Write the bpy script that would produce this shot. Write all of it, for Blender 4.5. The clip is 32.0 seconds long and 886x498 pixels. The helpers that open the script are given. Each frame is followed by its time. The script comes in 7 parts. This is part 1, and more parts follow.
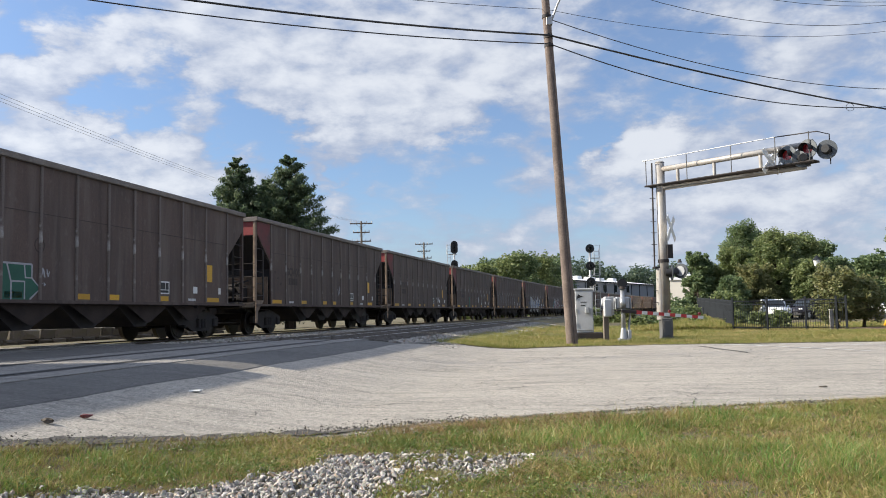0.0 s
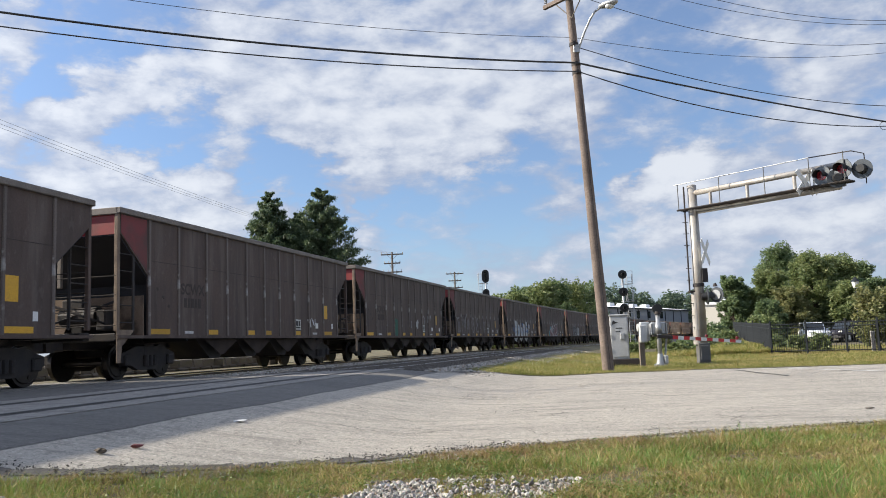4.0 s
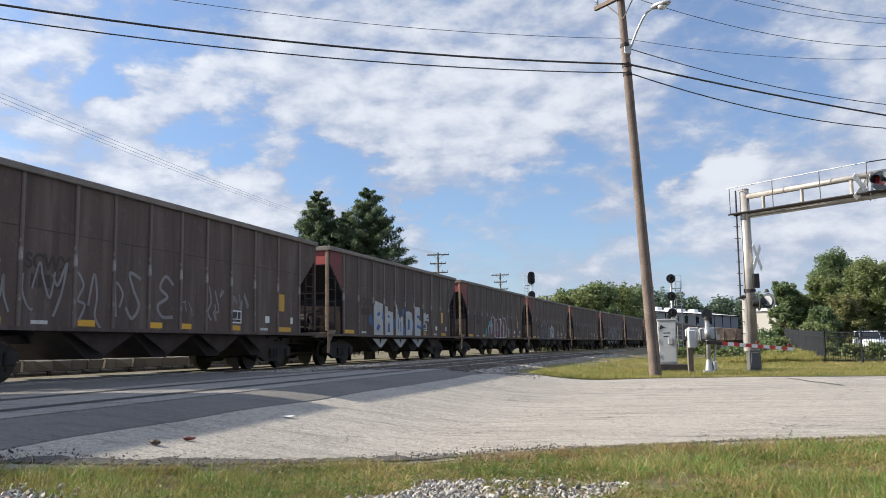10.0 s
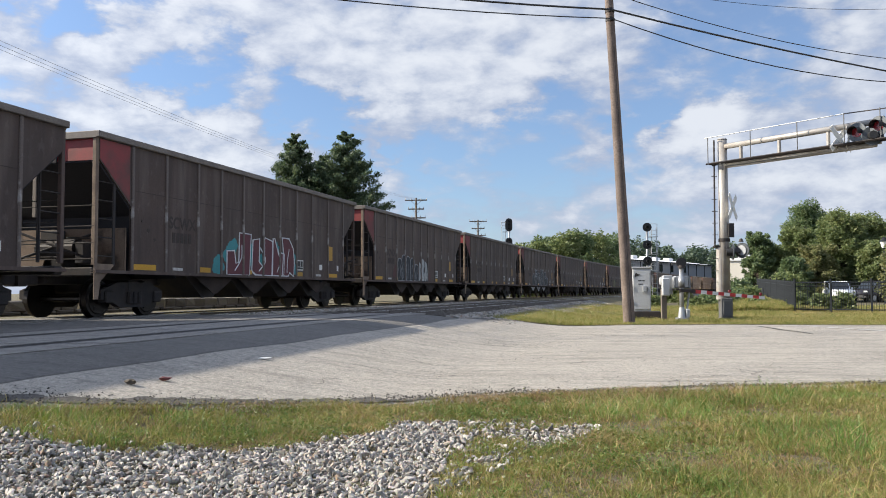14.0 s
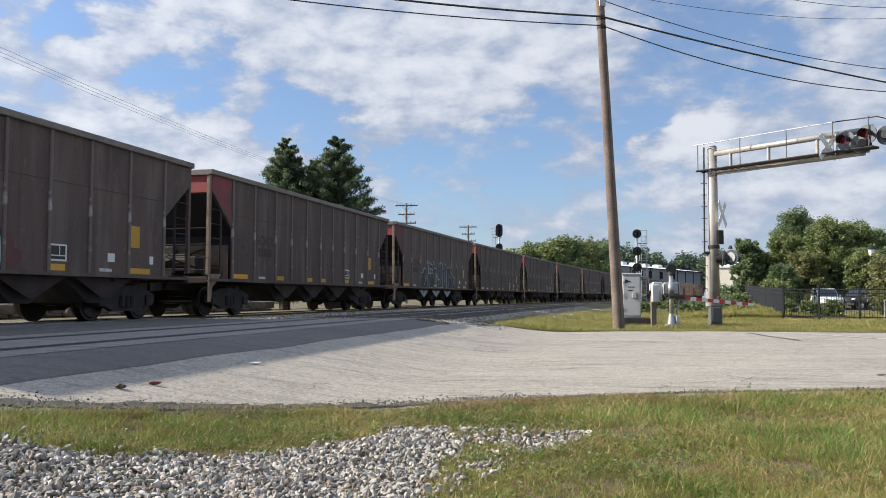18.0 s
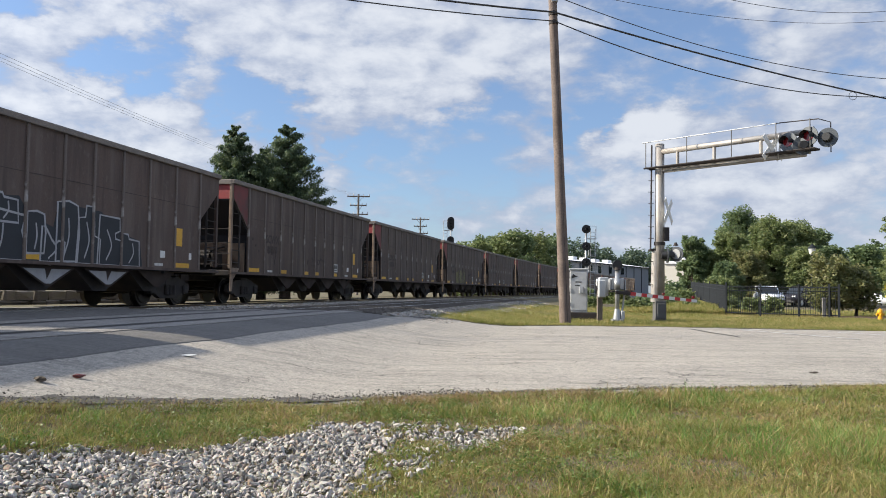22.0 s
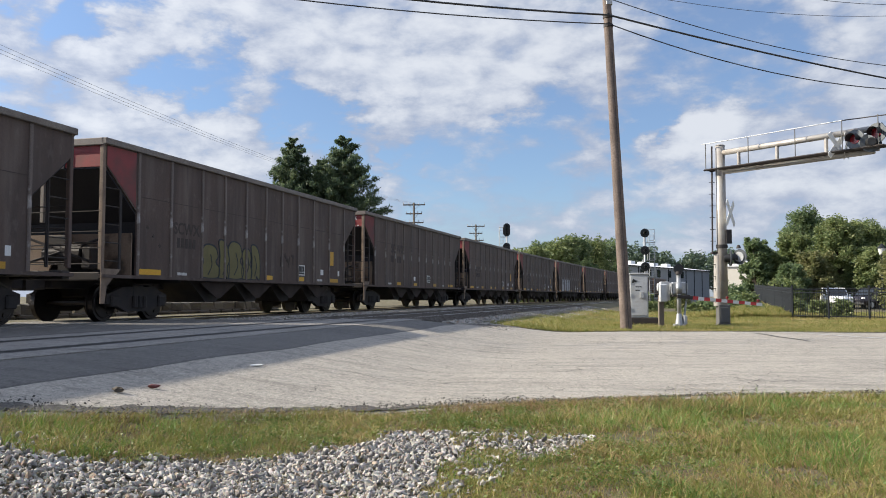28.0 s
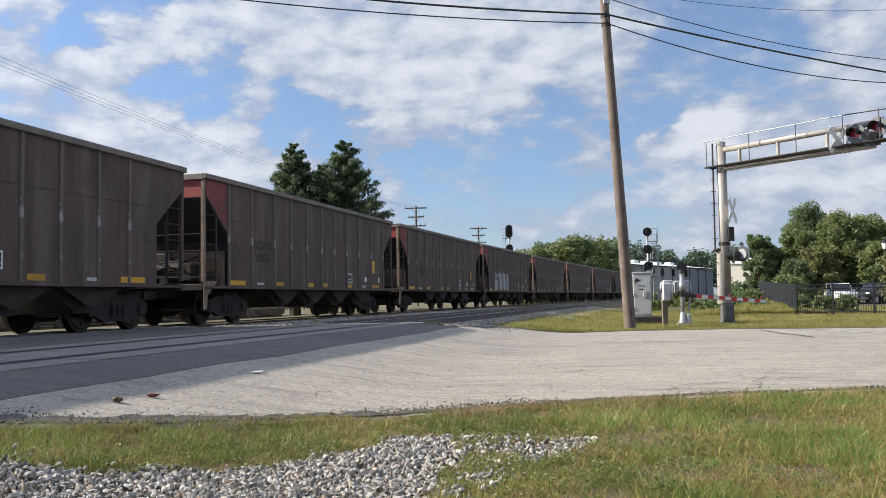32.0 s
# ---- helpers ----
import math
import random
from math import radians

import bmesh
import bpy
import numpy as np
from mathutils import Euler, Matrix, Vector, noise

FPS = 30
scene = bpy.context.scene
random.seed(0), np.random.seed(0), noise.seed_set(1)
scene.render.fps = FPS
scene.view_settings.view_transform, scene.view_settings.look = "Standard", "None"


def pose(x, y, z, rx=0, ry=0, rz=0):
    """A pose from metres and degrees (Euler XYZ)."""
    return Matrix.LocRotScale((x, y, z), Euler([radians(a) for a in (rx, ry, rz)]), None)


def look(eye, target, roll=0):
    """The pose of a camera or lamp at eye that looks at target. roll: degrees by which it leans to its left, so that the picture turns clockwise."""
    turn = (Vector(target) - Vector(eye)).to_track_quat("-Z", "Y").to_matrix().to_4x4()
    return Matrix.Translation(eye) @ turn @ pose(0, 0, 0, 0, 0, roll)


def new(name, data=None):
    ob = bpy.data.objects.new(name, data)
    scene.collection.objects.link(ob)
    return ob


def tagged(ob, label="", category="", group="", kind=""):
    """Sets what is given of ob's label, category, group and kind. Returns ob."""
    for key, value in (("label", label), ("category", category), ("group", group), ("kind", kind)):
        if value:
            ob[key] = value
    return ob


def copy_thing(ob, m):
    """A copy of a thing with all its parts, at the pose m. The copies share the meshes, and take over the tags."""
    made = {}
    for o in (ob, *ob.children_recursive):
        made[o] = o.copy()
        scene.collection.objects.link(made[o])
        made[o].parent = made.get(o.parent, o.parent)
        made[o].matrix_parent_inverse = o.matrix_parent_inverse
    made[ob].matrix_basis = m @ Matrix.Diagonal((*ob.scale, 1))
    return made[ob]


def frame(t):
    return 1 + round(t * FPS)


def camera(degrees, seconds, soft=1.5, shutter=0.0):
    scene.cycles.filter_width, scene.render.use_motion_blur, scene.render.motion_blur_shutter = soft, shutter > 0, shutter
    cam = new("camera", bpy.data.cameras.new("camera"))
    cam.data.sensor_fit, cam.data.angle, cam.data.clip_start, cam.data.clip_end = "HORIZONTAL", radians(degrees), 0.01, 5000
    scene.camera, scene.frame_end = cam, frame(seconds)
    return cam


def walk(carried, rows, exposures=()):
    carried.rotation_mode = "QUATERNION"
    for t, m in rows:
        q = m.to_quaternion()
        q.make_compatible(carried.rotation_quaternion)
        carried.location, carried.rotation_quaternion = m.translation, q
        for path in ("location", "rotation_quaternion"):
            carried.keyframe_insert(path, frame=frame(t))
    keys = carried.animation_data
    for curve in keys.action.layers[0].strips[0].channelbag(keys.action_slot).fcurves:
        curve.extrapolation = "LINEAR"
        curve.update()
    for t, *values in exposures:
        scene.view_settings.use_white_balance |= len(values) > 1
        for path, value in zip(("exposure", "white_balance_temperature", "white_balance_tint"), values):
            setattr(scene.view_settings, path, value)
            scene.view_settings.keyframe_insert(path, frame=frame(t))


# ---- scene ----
# camera, held by hand a metre above the verge
cam = camera(56.62, 32.0, soft=0.95)
PATH = [
    (0, 0.081, 0.127, 0.985, 94.502, 1.137, 0.796),
    (0.5, 0.076, 0.128, 0.977, 94.465, 0.678, 1.05),
    (1, 0.08, 0.113, 0.971, 94.051, 1.032, 1.039),
    (1.5, 0.075, 0.134, 0.966, 93.265, 0.954, 1.472),
    (2, 0.079, 0.128, 0.96, 93.766, 0.942, 2.783),
    (2.5, 0.052, 0.122, 0.981, 95.673, 0.476, 3.758),
    (3, 0.031, 0.019, 0.977, 96.404, 0.718, 2.851),
    (3.5, -0.003, 0.045, 0.959, 96.677, 1.944, 2.469),
    (5.5, -0.007, 0.014, 0.948, 96.305, 1.411, 4.25),
    (6, -0, -0, 0.95, 96.454, 1.426, 4.437),
    (6.5, 0.004, -0.011, 0.953, 96.819, 1.355, 4.604),
    (7, -0.018, 0.019, 0.955, 96.993, 1.101, 4.82),
    (7.5, -0.019, 0.023, 0.954, 96.898, 1.137, 4.866),
    (8, -0.01, -0.001, 0.959, 96.914, 1.153, 5.014),
    (8.5, -0.001, -0.021, 0.958, 97.195, 1.214, 5.369),
    (9, -0.02, 0.006, 0.955, 97.128, 1.063, 5.697),
    (9.5, -0.013, 0.002, 0.955, 96.892, 1.058, 5.984),
    (10, -0.033, 0.019, 0.952, 96.768, 0.932, 6.063),
    (10.5, -0.02, 0.003, 0.953, 96.646, 0.814, 6.049),
    (11, -0.018, 0.002, 0.951, 95.986, 0.879, 5.637),
    (11.5, -0.016, 0.003, 0.949, 95.422, 0.86, 5.375),
    (12, -0.013, 0.009, 0.945, 95.19, 0.908, 5.266),
    (12.5, -0.01, 0.007, 0.95, 94.598, 0.598, 4.789),
    (13, -0.007, -0.001, 0.949, 93.731, 0.28, 4.135),
    (13.5, -0.011, -0.003, 0.95, 93.282, 0.365, 4.067),
    (14, -0.033, 0.038, 0.939, 92.977, 0.26, 4.457),
    (14.5, -0.027, 0.02, 0.941, 93.07, -0.228, 4.442),
    (16.5, -0.043, 0.043, 0.941, 93.757, 0.342, 4.545),
    (17, -0.035, 0.036, 0.943, 93.657, 0.332, 4.463),
    (17.5, -0.049, 0.037, 0.94, 93.51, 0.217, 4.265),
    (18, -0.052, 0.041, 0.937, 93.353, -0.018, 3.747),
    (18.5, 0.007, 0.071, 0.958, 93.284, -0.59, 2.792),
    (19, 0.078, 0.125, 0.971, 94.144, -0.657, 2.223),
    (19.5, 0.074, 0.212, 0.962, 94.682, -0.454, 2.274),
    (20, 0.072, 0.194, 0.951, 94.026, -0.713, 2.102),
    (20.5, 0.046, 0.178, 0.948, 92.817, -0.783, 1.619),
    (21, 0.055, 0.151, 0.956, 92.441, -0.73, 1.116),
    (21.5, 0.064, 0.147, 0.959, 92.728, -0.856, 0.621),
    (22, 0.068, 0.145, 0.956, 92.833, -0.799, 0.394),
    (22.5, 0.07, 0.143, 0.956, 92.591, -0.497, 0.017),
    (23, 0.063, 0.143, 0.96, 92.35, -0.3, -0.012),
    (23.5, 0.063, 0.143, 0.961, 92.407, -0.297, 0.188),
    (24, 0.058, 0.155, 0.959, 92.579, -0.402, 0.206),
    (24.5, 0.07, 0.154, 0.962, 92.686, -0.179, 0.176),
    (25, 0.064, 0.153, 0.955, 92.518, 0.161, 0.461),
    (25.5, 0.055, 0.155, 0.956, 92.174, 0.125, 0.934),
    (26, 0.057, 0.159, 0.961, 92.345, 0.453, 2.172),
    (26.5, 0.045, 0.169, 0.96, 92.552, 0.912, 3.756),
    (28.5, -0.006, 0.115, 0.963, 93.641, -0.035, 4.3),
    (29, 0.046, 0.109, 0.963, 93.975, 0.479, 4.17),
    (29.5, 0.043, 0.166, 0.969, 94.122, 1.167, 4.485),
    (30, 0.039, 0.179, 0.965, 94.253, 1.457, 5.051),
    (30.5, 0.046, 0.163, 0.963, 94.148, 1.636, 5.286),
    (31, 0.043, 0.168, 0.969, 93.939, 1.155, 5.133),
    (31.5, 0.027, 0.19, 0.961, 93.706, 0.759, 4.911),
    (32, 0.034, 0.177, 0.964, 93.496, 1.099, 4.581),
]
walk(cam, [(t, pose(x, y, z, a, b, c)) for t, x, y, z, a, b, c in PATH], [(0, 1.05), (6, 1.08), (13, 1.1), (17, 1.04), (20, 1.0), (24, 1.08), (26, 1.05), (29, 1.0), (32, 1.0)])

# ---- world and sun ----
SUN_TO = Vector((-1.0, 0.02, 0.0)).normalized()
SUN_ELEV = radians(30)


# blue gaps and bright puffs of cloud: across, up, amount, tightness
GAPS = ((-0.519, 0.372, -1.15, 2118), (-0.569, 0.355, -1.1, 3309), (-0.413, 0.287, -0.9, 1673), (-0.447, 0.264, -0.8, 3309), (-0.42, 0.452, -0.9, 1673), (-0.541, 0.459, -0.7, 4323), (-0.685, 0.468, -0.6, 5422), (-0.271, 0.233, -0.9, 1673),
        (-0.227, 0.215, -0.9, 2347), (-0.338, 0.306, -0.8, 5422), (-0.188, 0.202, -0.9, 3309), (-0.125, 0.238, -0.8, 5013), (0.023, 0.205, -1, 3309), (0.157, 0.21, -1, 2615), (0.185, 0.22, -0.8, 5884), (0.257, 0.331, -0.6, 469),
        (0.329, 0.313, -0.6, 802), (0.22, 0.394, -0.5, 941), (0.055, 0.234, -0.7, 4323), (-0.649, 0.222, -0.6, 691), (-0.086, 0.119, -0.6, 941), (-0.114, 0.169, -0.7, 2118), (0.004, 0.144, -0.6, 691), (0.073, 0.149, -0.45, 941),
        (0.343, 0.232, -0.45, 1355), (0.168, 0.173, -0.4, 3765), (-0.641, 0.386, -0.6, 5422), (-0.474, 0.424, -0.6, 5013), (-0.36, 0.266, -0.5, 5422), (-0.042, 0.223, -0.5, 5884))
PUFFS = ((-0.655, 0.348, 0.72, 1673), (-0.578, 0.399, 0.65, 1921), (-0.483, 0.355, 0.72, 1355), (-0.505, 0.322, 0.58, 2347), (-0.429, 0.352, 0.58, 3309), (-0.605, 0.277, 0.5, 941), (-0.527, 0.262, 0.5, 1355), (-0.317, 0.415, 0.7, 1673),
         (-0.301, 0.297, 0.9, 1921), (-0.353, 0.341, 0.7, 2118), (-0.308, 0.205, 1.1, 1921), (-0.404, 0.2, 0.8, 1120), (-0.155, 0.235, 0.9, 1355), (-0.169, 0.269, 0.7, 941), (-0.048, 0.26, 0.6, 602), (0.057, 0.28, 0.5, 469),
         (-0.111, 0.314, 0.4, 375), (-0.227, 0.342, 0.4, 602), (0.24, 0.211, 1.2, 2615), (0.28, 0.216, 1.1, 2931), (0.209, 0.191, 1, 2347), (0.125, 0.185, 0.9, 2615), (0.016, 0.184, 0.9, 5013), (0.254, 0.163, 0.6, 602),
         (0.353, 0.18, 0.5, 529), (-0.093, 0.147, 0.7, 10460), (-0.271, 0.374, 0.5, 1120), (0.389, 0.24, 0.35, 529), (-0.011, 0.345, 0.35, 418), (0.093, 0.325, 0.35, 602), (-0.149, 0.167, 0.8, 17292), (0.418, 0.124, 0.4, 418),
         (-0.464, 0.21, 0.7, 1007), (-0.359, 0.198, 0.6, 1007), (-0.533, 0.217, 0.5, 1673), (0.233, 0.383, 0.4, 691), (0.365, 0.354, 0.4, 529), (-0.213, 0.282, 0.4, 2118))


def build_world():
    world = bpy.data.worlds.new("sky")
    scene.world = world
    world.use_nodes = True
    nt = world.node_tree
    nt.nodes.clear()
    N, Lk = nt.nodes.new, nt.links.new

    def math_(op, a, b=None, c=None):
        n = N("ShaderNodeMath")
        n.operation = op
        for i, v in enumerate((a, b, c)):
            if v is None:
                continue
            if isinstance(v, (int, float)):
                n.inputs[i].default_value = v
            else:
                Lk(v, n.inputs[i])
        return n.outputs[0]

    def noise_(vec, scale, detail, rough, dist=0.0):
        n = N("ShaderNodeTexNoise")
        n.inputs["Scale"].default_value, n.inputs["Detail"].default_value = scale, detail
        n.inputs["Roughness"].default_value, n.inputs["Distortion"].default_value = rough, dist
        Lk(vec, n.inputs["Vector"])
        return n.outputs[0]

    def ramp_(v, lo, hi):
        n = N("ShaderNodeMapRange")
        n.interpolation_type = "SMOOTHSTEP"
        n.inputs[1].default_value, n.inputs[2].default_value = lo, hi
        Lk(v, n.inputs[0])
        return n.outputs[0]

    def mix_(f, a, b):
        n = N("ShaderNodeMix")
        n.data_type = "RGBA"
        Lk(f, n.inputs[0])
        for i, v in ((6, a), (7, b)):
            if isinstance(v, tuple):
                n.inputs[i].default_value = (*v, 1)
            else:
                Lk(v, n.inputs[i])
        return n.outputs[2]
    out, bg = N("ShaderNodeOutputWorld"), N("ShaderNodeBackground")
    sky = N("ShaderNodeTexSky")
    sky.sky_type, sky.sun_disc = "NISHITA", False
    sky.sun_elevation, sky.sun_rotation = SUN_ELEV, math.atan2(SUN_TO.x, SUN_TO.y)
    sky.air_density, sky.dust_density, sky.ozone_density = 1.0, 0.6, 2.5
    co, sep = N("ShaderNodeTexCoord"), N("ShaderNodeSeparateXYZ")
    way = co.outputs["Generated"]
    Lk(way, sep.inputs[0])
    flat = N("ShaderNodeMapping")
    flat.inputs["Scale"].default_value = (1.0, 1.0, 2.0)
    Lk(way, flat.inputs["Vector"])
    wide = flat.outputs[0]
    up = math_("ADD", math_("MAXIMUM", sep.outputs[2], 0.0), 0.16)
    plane = N("ShaderNodeCombineXYZ")
    Lk(math_("DIVIDE", sep.outputs[0], up), plane.inputs[0])
    Lk(math_("DIVIDE", sep.outputs[1], up), plane.inputs[1])
    # ragged edges: every cloud is read through a drifting, crumpled direction
    def crumple(vec, scale, amount, detail):
        n, sub, mul = N("ShaderNodeTexNoise"), N("ShaderNodeVectorMath"), N("ShaderNodeVectorMath")
        n.inputs["Scale"].default_value, n.inputs["Detail"].default_value, n.inputs["Roughness"].default_value = scale, detail, 0.6
        Lk(wide, n.inputs["Vector"])
        sub.operation, mul.operation = "SUBTRACT", "MULTIPLY_ADD"
        sub.inputs[1].default_value = (0.5, 0.5, 0.5)
        Lk(n.outputs["Color"], sub.inputs[0])
        Lk(sub.outputs[0], mul.inputs[0])
        mul.inputs[1].default_value = (amount, amount, amount)
        Lk(vec, mul.inputs[2])
        return mul.outputs[0]
    unit = N("ShaderNodeVectorMath")
    unit.operation = "NORMALIZE"
    Lk(crumple(way, 13.0, 0.16, 9), unit.inputs[0])
    torn = unit.outputs[0]
    sheet = noise_(plane.outputs[0], 1.9, 12, 0.58, 0.2)
    puff = noise_(wide, 15.0, 12, 0.58, 0.15)
    dens = math_("MULTIPLY_ADD", math_("SUBTRACT", sheet, 0.5), 0.45, math_("MULTIPLY_ADD", math_("SUBTRACT", puff, 0.5), 1.05, 0.525))
    for u, v, amt, tight in GAPS + PUFFS:
        d = N("ShaderNodeVectorMath")
        d.operation = "DOT_PRODUCT"
        d.inputs[1].default_value = Vector((u, 1, v)).normalized()
        Lk(torn, d.inputs[0])
        bump = math_("EXPONENT", math_("MULTIPLY", math_("MINIMUM", math_("SUBTRACT", d.outputs["Value"], 1.0), 0.0), float(tight) * 0.8))
        dens = math_("MULTIPLY_ADD", bump, amt * (0.26 if amt > 0 else 0.34), dens)
    cover = ramp_(dens, 0.26, 0.66)
    # puffs are brighter towards the sun than on the far side
    aside = N("ShaderNodeVectorMath")
    aside.operation = "ADD"
    aside.inputs[1].default_value = (-0.014, 0.0, 0.030)
    Lk(wide, aside.inputs[0])
    relief = math_("SUBTRACT", puff, noise_(aside.outputs[0], 15.0, 12, 0.58, 0.15))
    shade = noise_(wide, 7.0, 8, 0.54, 0.1)
    lit = math_("ADD", math_("MULTIPLY", dens, 0.62), math_("MULTIPLY", shade, 0.35))
    lit = ramp_(math_("MULTIPLY_ADD", relief, 0.42, lit), 0.37, 0.86)
    cloud = mix_(lit, (0.195, 0.226, 0.298), (0.372, 0.390, 0.424))
    blue = N("ShaderNodeVectorMath")
    blue.operation = "MULTIPLY"
    blue.inputs[1].default_value = (0.058, 0.067, 0.078)
    Lk(sky.outputs[0], blue.inputs[0])
    low = ramp_(sep.outputs[2], 0.16, -0.02)
    hazy = mix_(math_("MULTIPLY", low, 0.45), blue.outputs[0], (0.235, 0.258, 0.30))
    # the veil of cloud glows round the sun
    near = N("ShaderNodeVectorMath")
    near.operation = "DOT_PRODUCT"
    near.inputs[1].default_value = (SUN_TO.x * math.cos(SUN_ELEV), SUN_TO.y * math.cos(SUN_ELEV), math.sin(SUN_ELEV))
    Lk(way, near.inputs[0])
    glow = math_("MULTIPLY_ADD", math_("EXPONENT", math_("MULTIPLY", math_("SUBTRACT", near.outputs["Value"], 1.0), 5.0)), 1.2, 1.0)
    # extra brightness added to the sky above the view, to fill shaded ground
    glow = math_("MULTIPLY_ADD", ramp_(sep.outputs[2], 0.42, 0.85), 0.7, glow)
    whole = N("ShaderNodeVectorMath")
    whole.operation = "SCALE"
    Lk(mix_(math_("MULTIPLY_ADD", cover, 0.74, 0.23), hazy, cloud), whole.inputs[0])
    Lk(glow, whole.inputs["Scale"])
    Lk(whole.outputs[0], bg.inputs[0])
    bg.inputs["Strength"].default_value = 1.0
    Lk(bg.outputs[0], out.inputs[0])


build_world()
sun_data = bpy.data.lights.new("sun", "SUN")
sun_data.energy, sun_data.angle, sun_data.color = 4.5, radians(0.53), (1.0, 0.915, 0.77)
sun = new("sun", sun_data)
sun_dir = Vector((SUN_TO.x * math.cos(SUN_ELEV), SUN_TO.y * math.cos(SUN_ELEV), math.sin(SUN_ELEV)))
sun.matrix_world = look(sun_dir * 100, (0, 0, 0))


# ---- materials ----
def mat(name, c1, c2=None, scale=3.0, rough=0.7, metal=0.0, bump=0.0, bscale=40.0, c3=None, stain=0.5, lo=0.4, hi=0.65, rand=0.0, emit=0.0):
    """Two scales of noise between the colours c1, c2 (grain) and c3 (stains), with fine relief."""
    m = bpy.data.materials.new(name)
    m.use_nodes = True
    nt = m.node_tree
    N, Lk = nt.nodes.new, nt.links.new
    b = nt.nodes["Principled BSDF"]
    b.inputs["Roughness"].default_value, b.inputs["Metallic"].default_value = rough, metal
    c2 = c2 or tuple(v * 0.7 for v in c1)
    co = N("ShaderNodeTexCoord")
    n1 = N("ShaderNodeTexNoise")
    n1.inputs["Scale"].default_value, n1.inputs["Detail"].default_value = bscale, 5
    Lk(co.outputs["Object"], n1.inputs["Vector"])
    r1 = N("ShaderNodeMapRange")
    r1.inputs[1].default_value, r1.inputs[2].default_value = 0.3, 0.7
    Lk(n1.outputs[0], r1.inputs[0])
    mx = N("ShaderNodeMix")
    mx.data_type = "RGBA"
    mx.inputs[6].default_value, mx.inputs[7].default_value = (*c1, 1), (*c2, 1)
    Lk(r1.outputs[0], mx.inputs[0])
    last = mx.outputs[2]
    if c3:
        n2 = N("ShaderNodeTexNoise")
        n2.inputs["Scale"].default_value, n2.inputs["Detail"].default_value = scale, 6
        Lk(co.outputs["Object"], n2.inputs["Vector"])
        r2 = N("ShaderNodeMapRange")
        r2.inputs[1].default_value, r2.inputs[2].default_value, r2.inputs[4].default_value = lo, hi, stain
        Lk(n2.outputs[0], r2.inputs[0])
        m2 = N("ShaderNodeMix")
        m2.data_type = "RGBA"
        m2.inputs[7].default_value = (*c3, 1)
        Lk(r2.outputs[0], m2.inputs[0])
        Lk(last, m2.inputs[6])
        last = m2.outputs[2]
    if rand:
        oi, hs = N("ShaderNodeObjectInfo"), N("ShaderNodeHueSaturation")
        r3 = N("ShaderNodeMapRange")
        r3.inputs[3].default_value, r3.inputs[4].default_value = 1 - rand, 1 + rand
        Lk(oi.outputs["Random"], r3.inputs[0])
        Lk(r3.outputs[0], hs.inputs["Value"])
        Lk(last, hs.inputs["Color"])
        last = hs.outputs[0]
    Lk(last, b.inputs["Base Color"])
    if bump:
        bp = N("ShaderNodeBump")
        bp.inputs["Strength"].default_value, bp.inputs["Distance"].default_value = bump, 0.02
        Lk(n1.outputs[0], bp.inputs["Height"])
        Lk(bp.outputs[0], b.inputs["Normal"])
    if emit:
        b.inputs["Emission Color"].default_value = (*c1, 1)
        b.inputs["Emission Strength"].default_value = emit
    return m


M_GROUND = mat("verge_soil", (0.135, 0.100, 0.056), (0.058, 0.050, 0.024), 0.9, 0.95, c3=(0.080, 0.078, 0.030), stain=0.8, bump=1.0, bscale=38)


def asphalt(name, pale, grey, dark, speck):
    """Worn asphalt: stone grains with their small shadows painted in, streaks along the traffic, broad stains."""
    m = mat(name, pale, grey, 0.4, 0.92, c3=grey, stain=0.55, lo=0.42, hi=0.66, bump=0.9, bscale=75)
    nt = m.node_tree
    N, Lk = nt.nodes.new, nt.links.new
    b = nt.nodes["Principled BSDF"]
    last = b.inputs["Base Color"].links[0].from_socket
    co = N("ShaderNodeTexCoord")
    # the finer dark layers colour in the self-shadowing of raised grains
    for scale, stretch, lo, hi, amt, col in ((0.9, (0.3, 1.0, 1), 0.50, 0.70, 0.35, dark), (2.6, (0.16, 1.5, 1), 0.52, 0.66, 0.55, dark), (5.0, (0.25, 1.3, 1), 0.56, 0.64, 0.5, dark), (9.0, (0.8, 0.7, 1), 0.57, 0.63, 0.55, dark), (24.0, (1, 0.6, 1), 0.54, 0.60, speck, dark), (70.0, (1, 0.5, 1), 0.52, 0.58, speck, dark), (30.0, (1, 0.5, 1), 0.57, 0.63, 0.35, tuple(min(1, v * 1.5) for v in pale))):
        mp, n, r, x = N("ShaderNodeMapping"), N("ShaderNodeTexNoise"), N("ShaderNodeMapRange"), N("ShaderNodeMix")
        mp.inputs["Scale"].default_value, mp.inputs["Location"].default_value = stretch, (scale, 3.1, 0)
        n.inputs["Scale"].default_value, n.inputs["Detail"].default_value, n.inputs["Roughness"].default_value = scale, 6, 0.65
        Lk(co.outputs["Object"], mp.inputs["Vector"])
        Lk(mp.outputs[0], n.inputs["Vector"])
        r.inputs[1].default_value, r.inputs[2].default_value, r.inputs[4].default_value = lo, hi, amt
        Lk(n.outputs[0], r.inputs[0])
        x.data_type = "RGBA"
        x.inputs[7].default_value = (*col, 1)
        Lk(r.outputs[0], x.inputs[0])
        Lk(last, x.inputs[6])
        last = x.outputs[2]
    Lk(last, b.inputs["Base Color"])
    return m


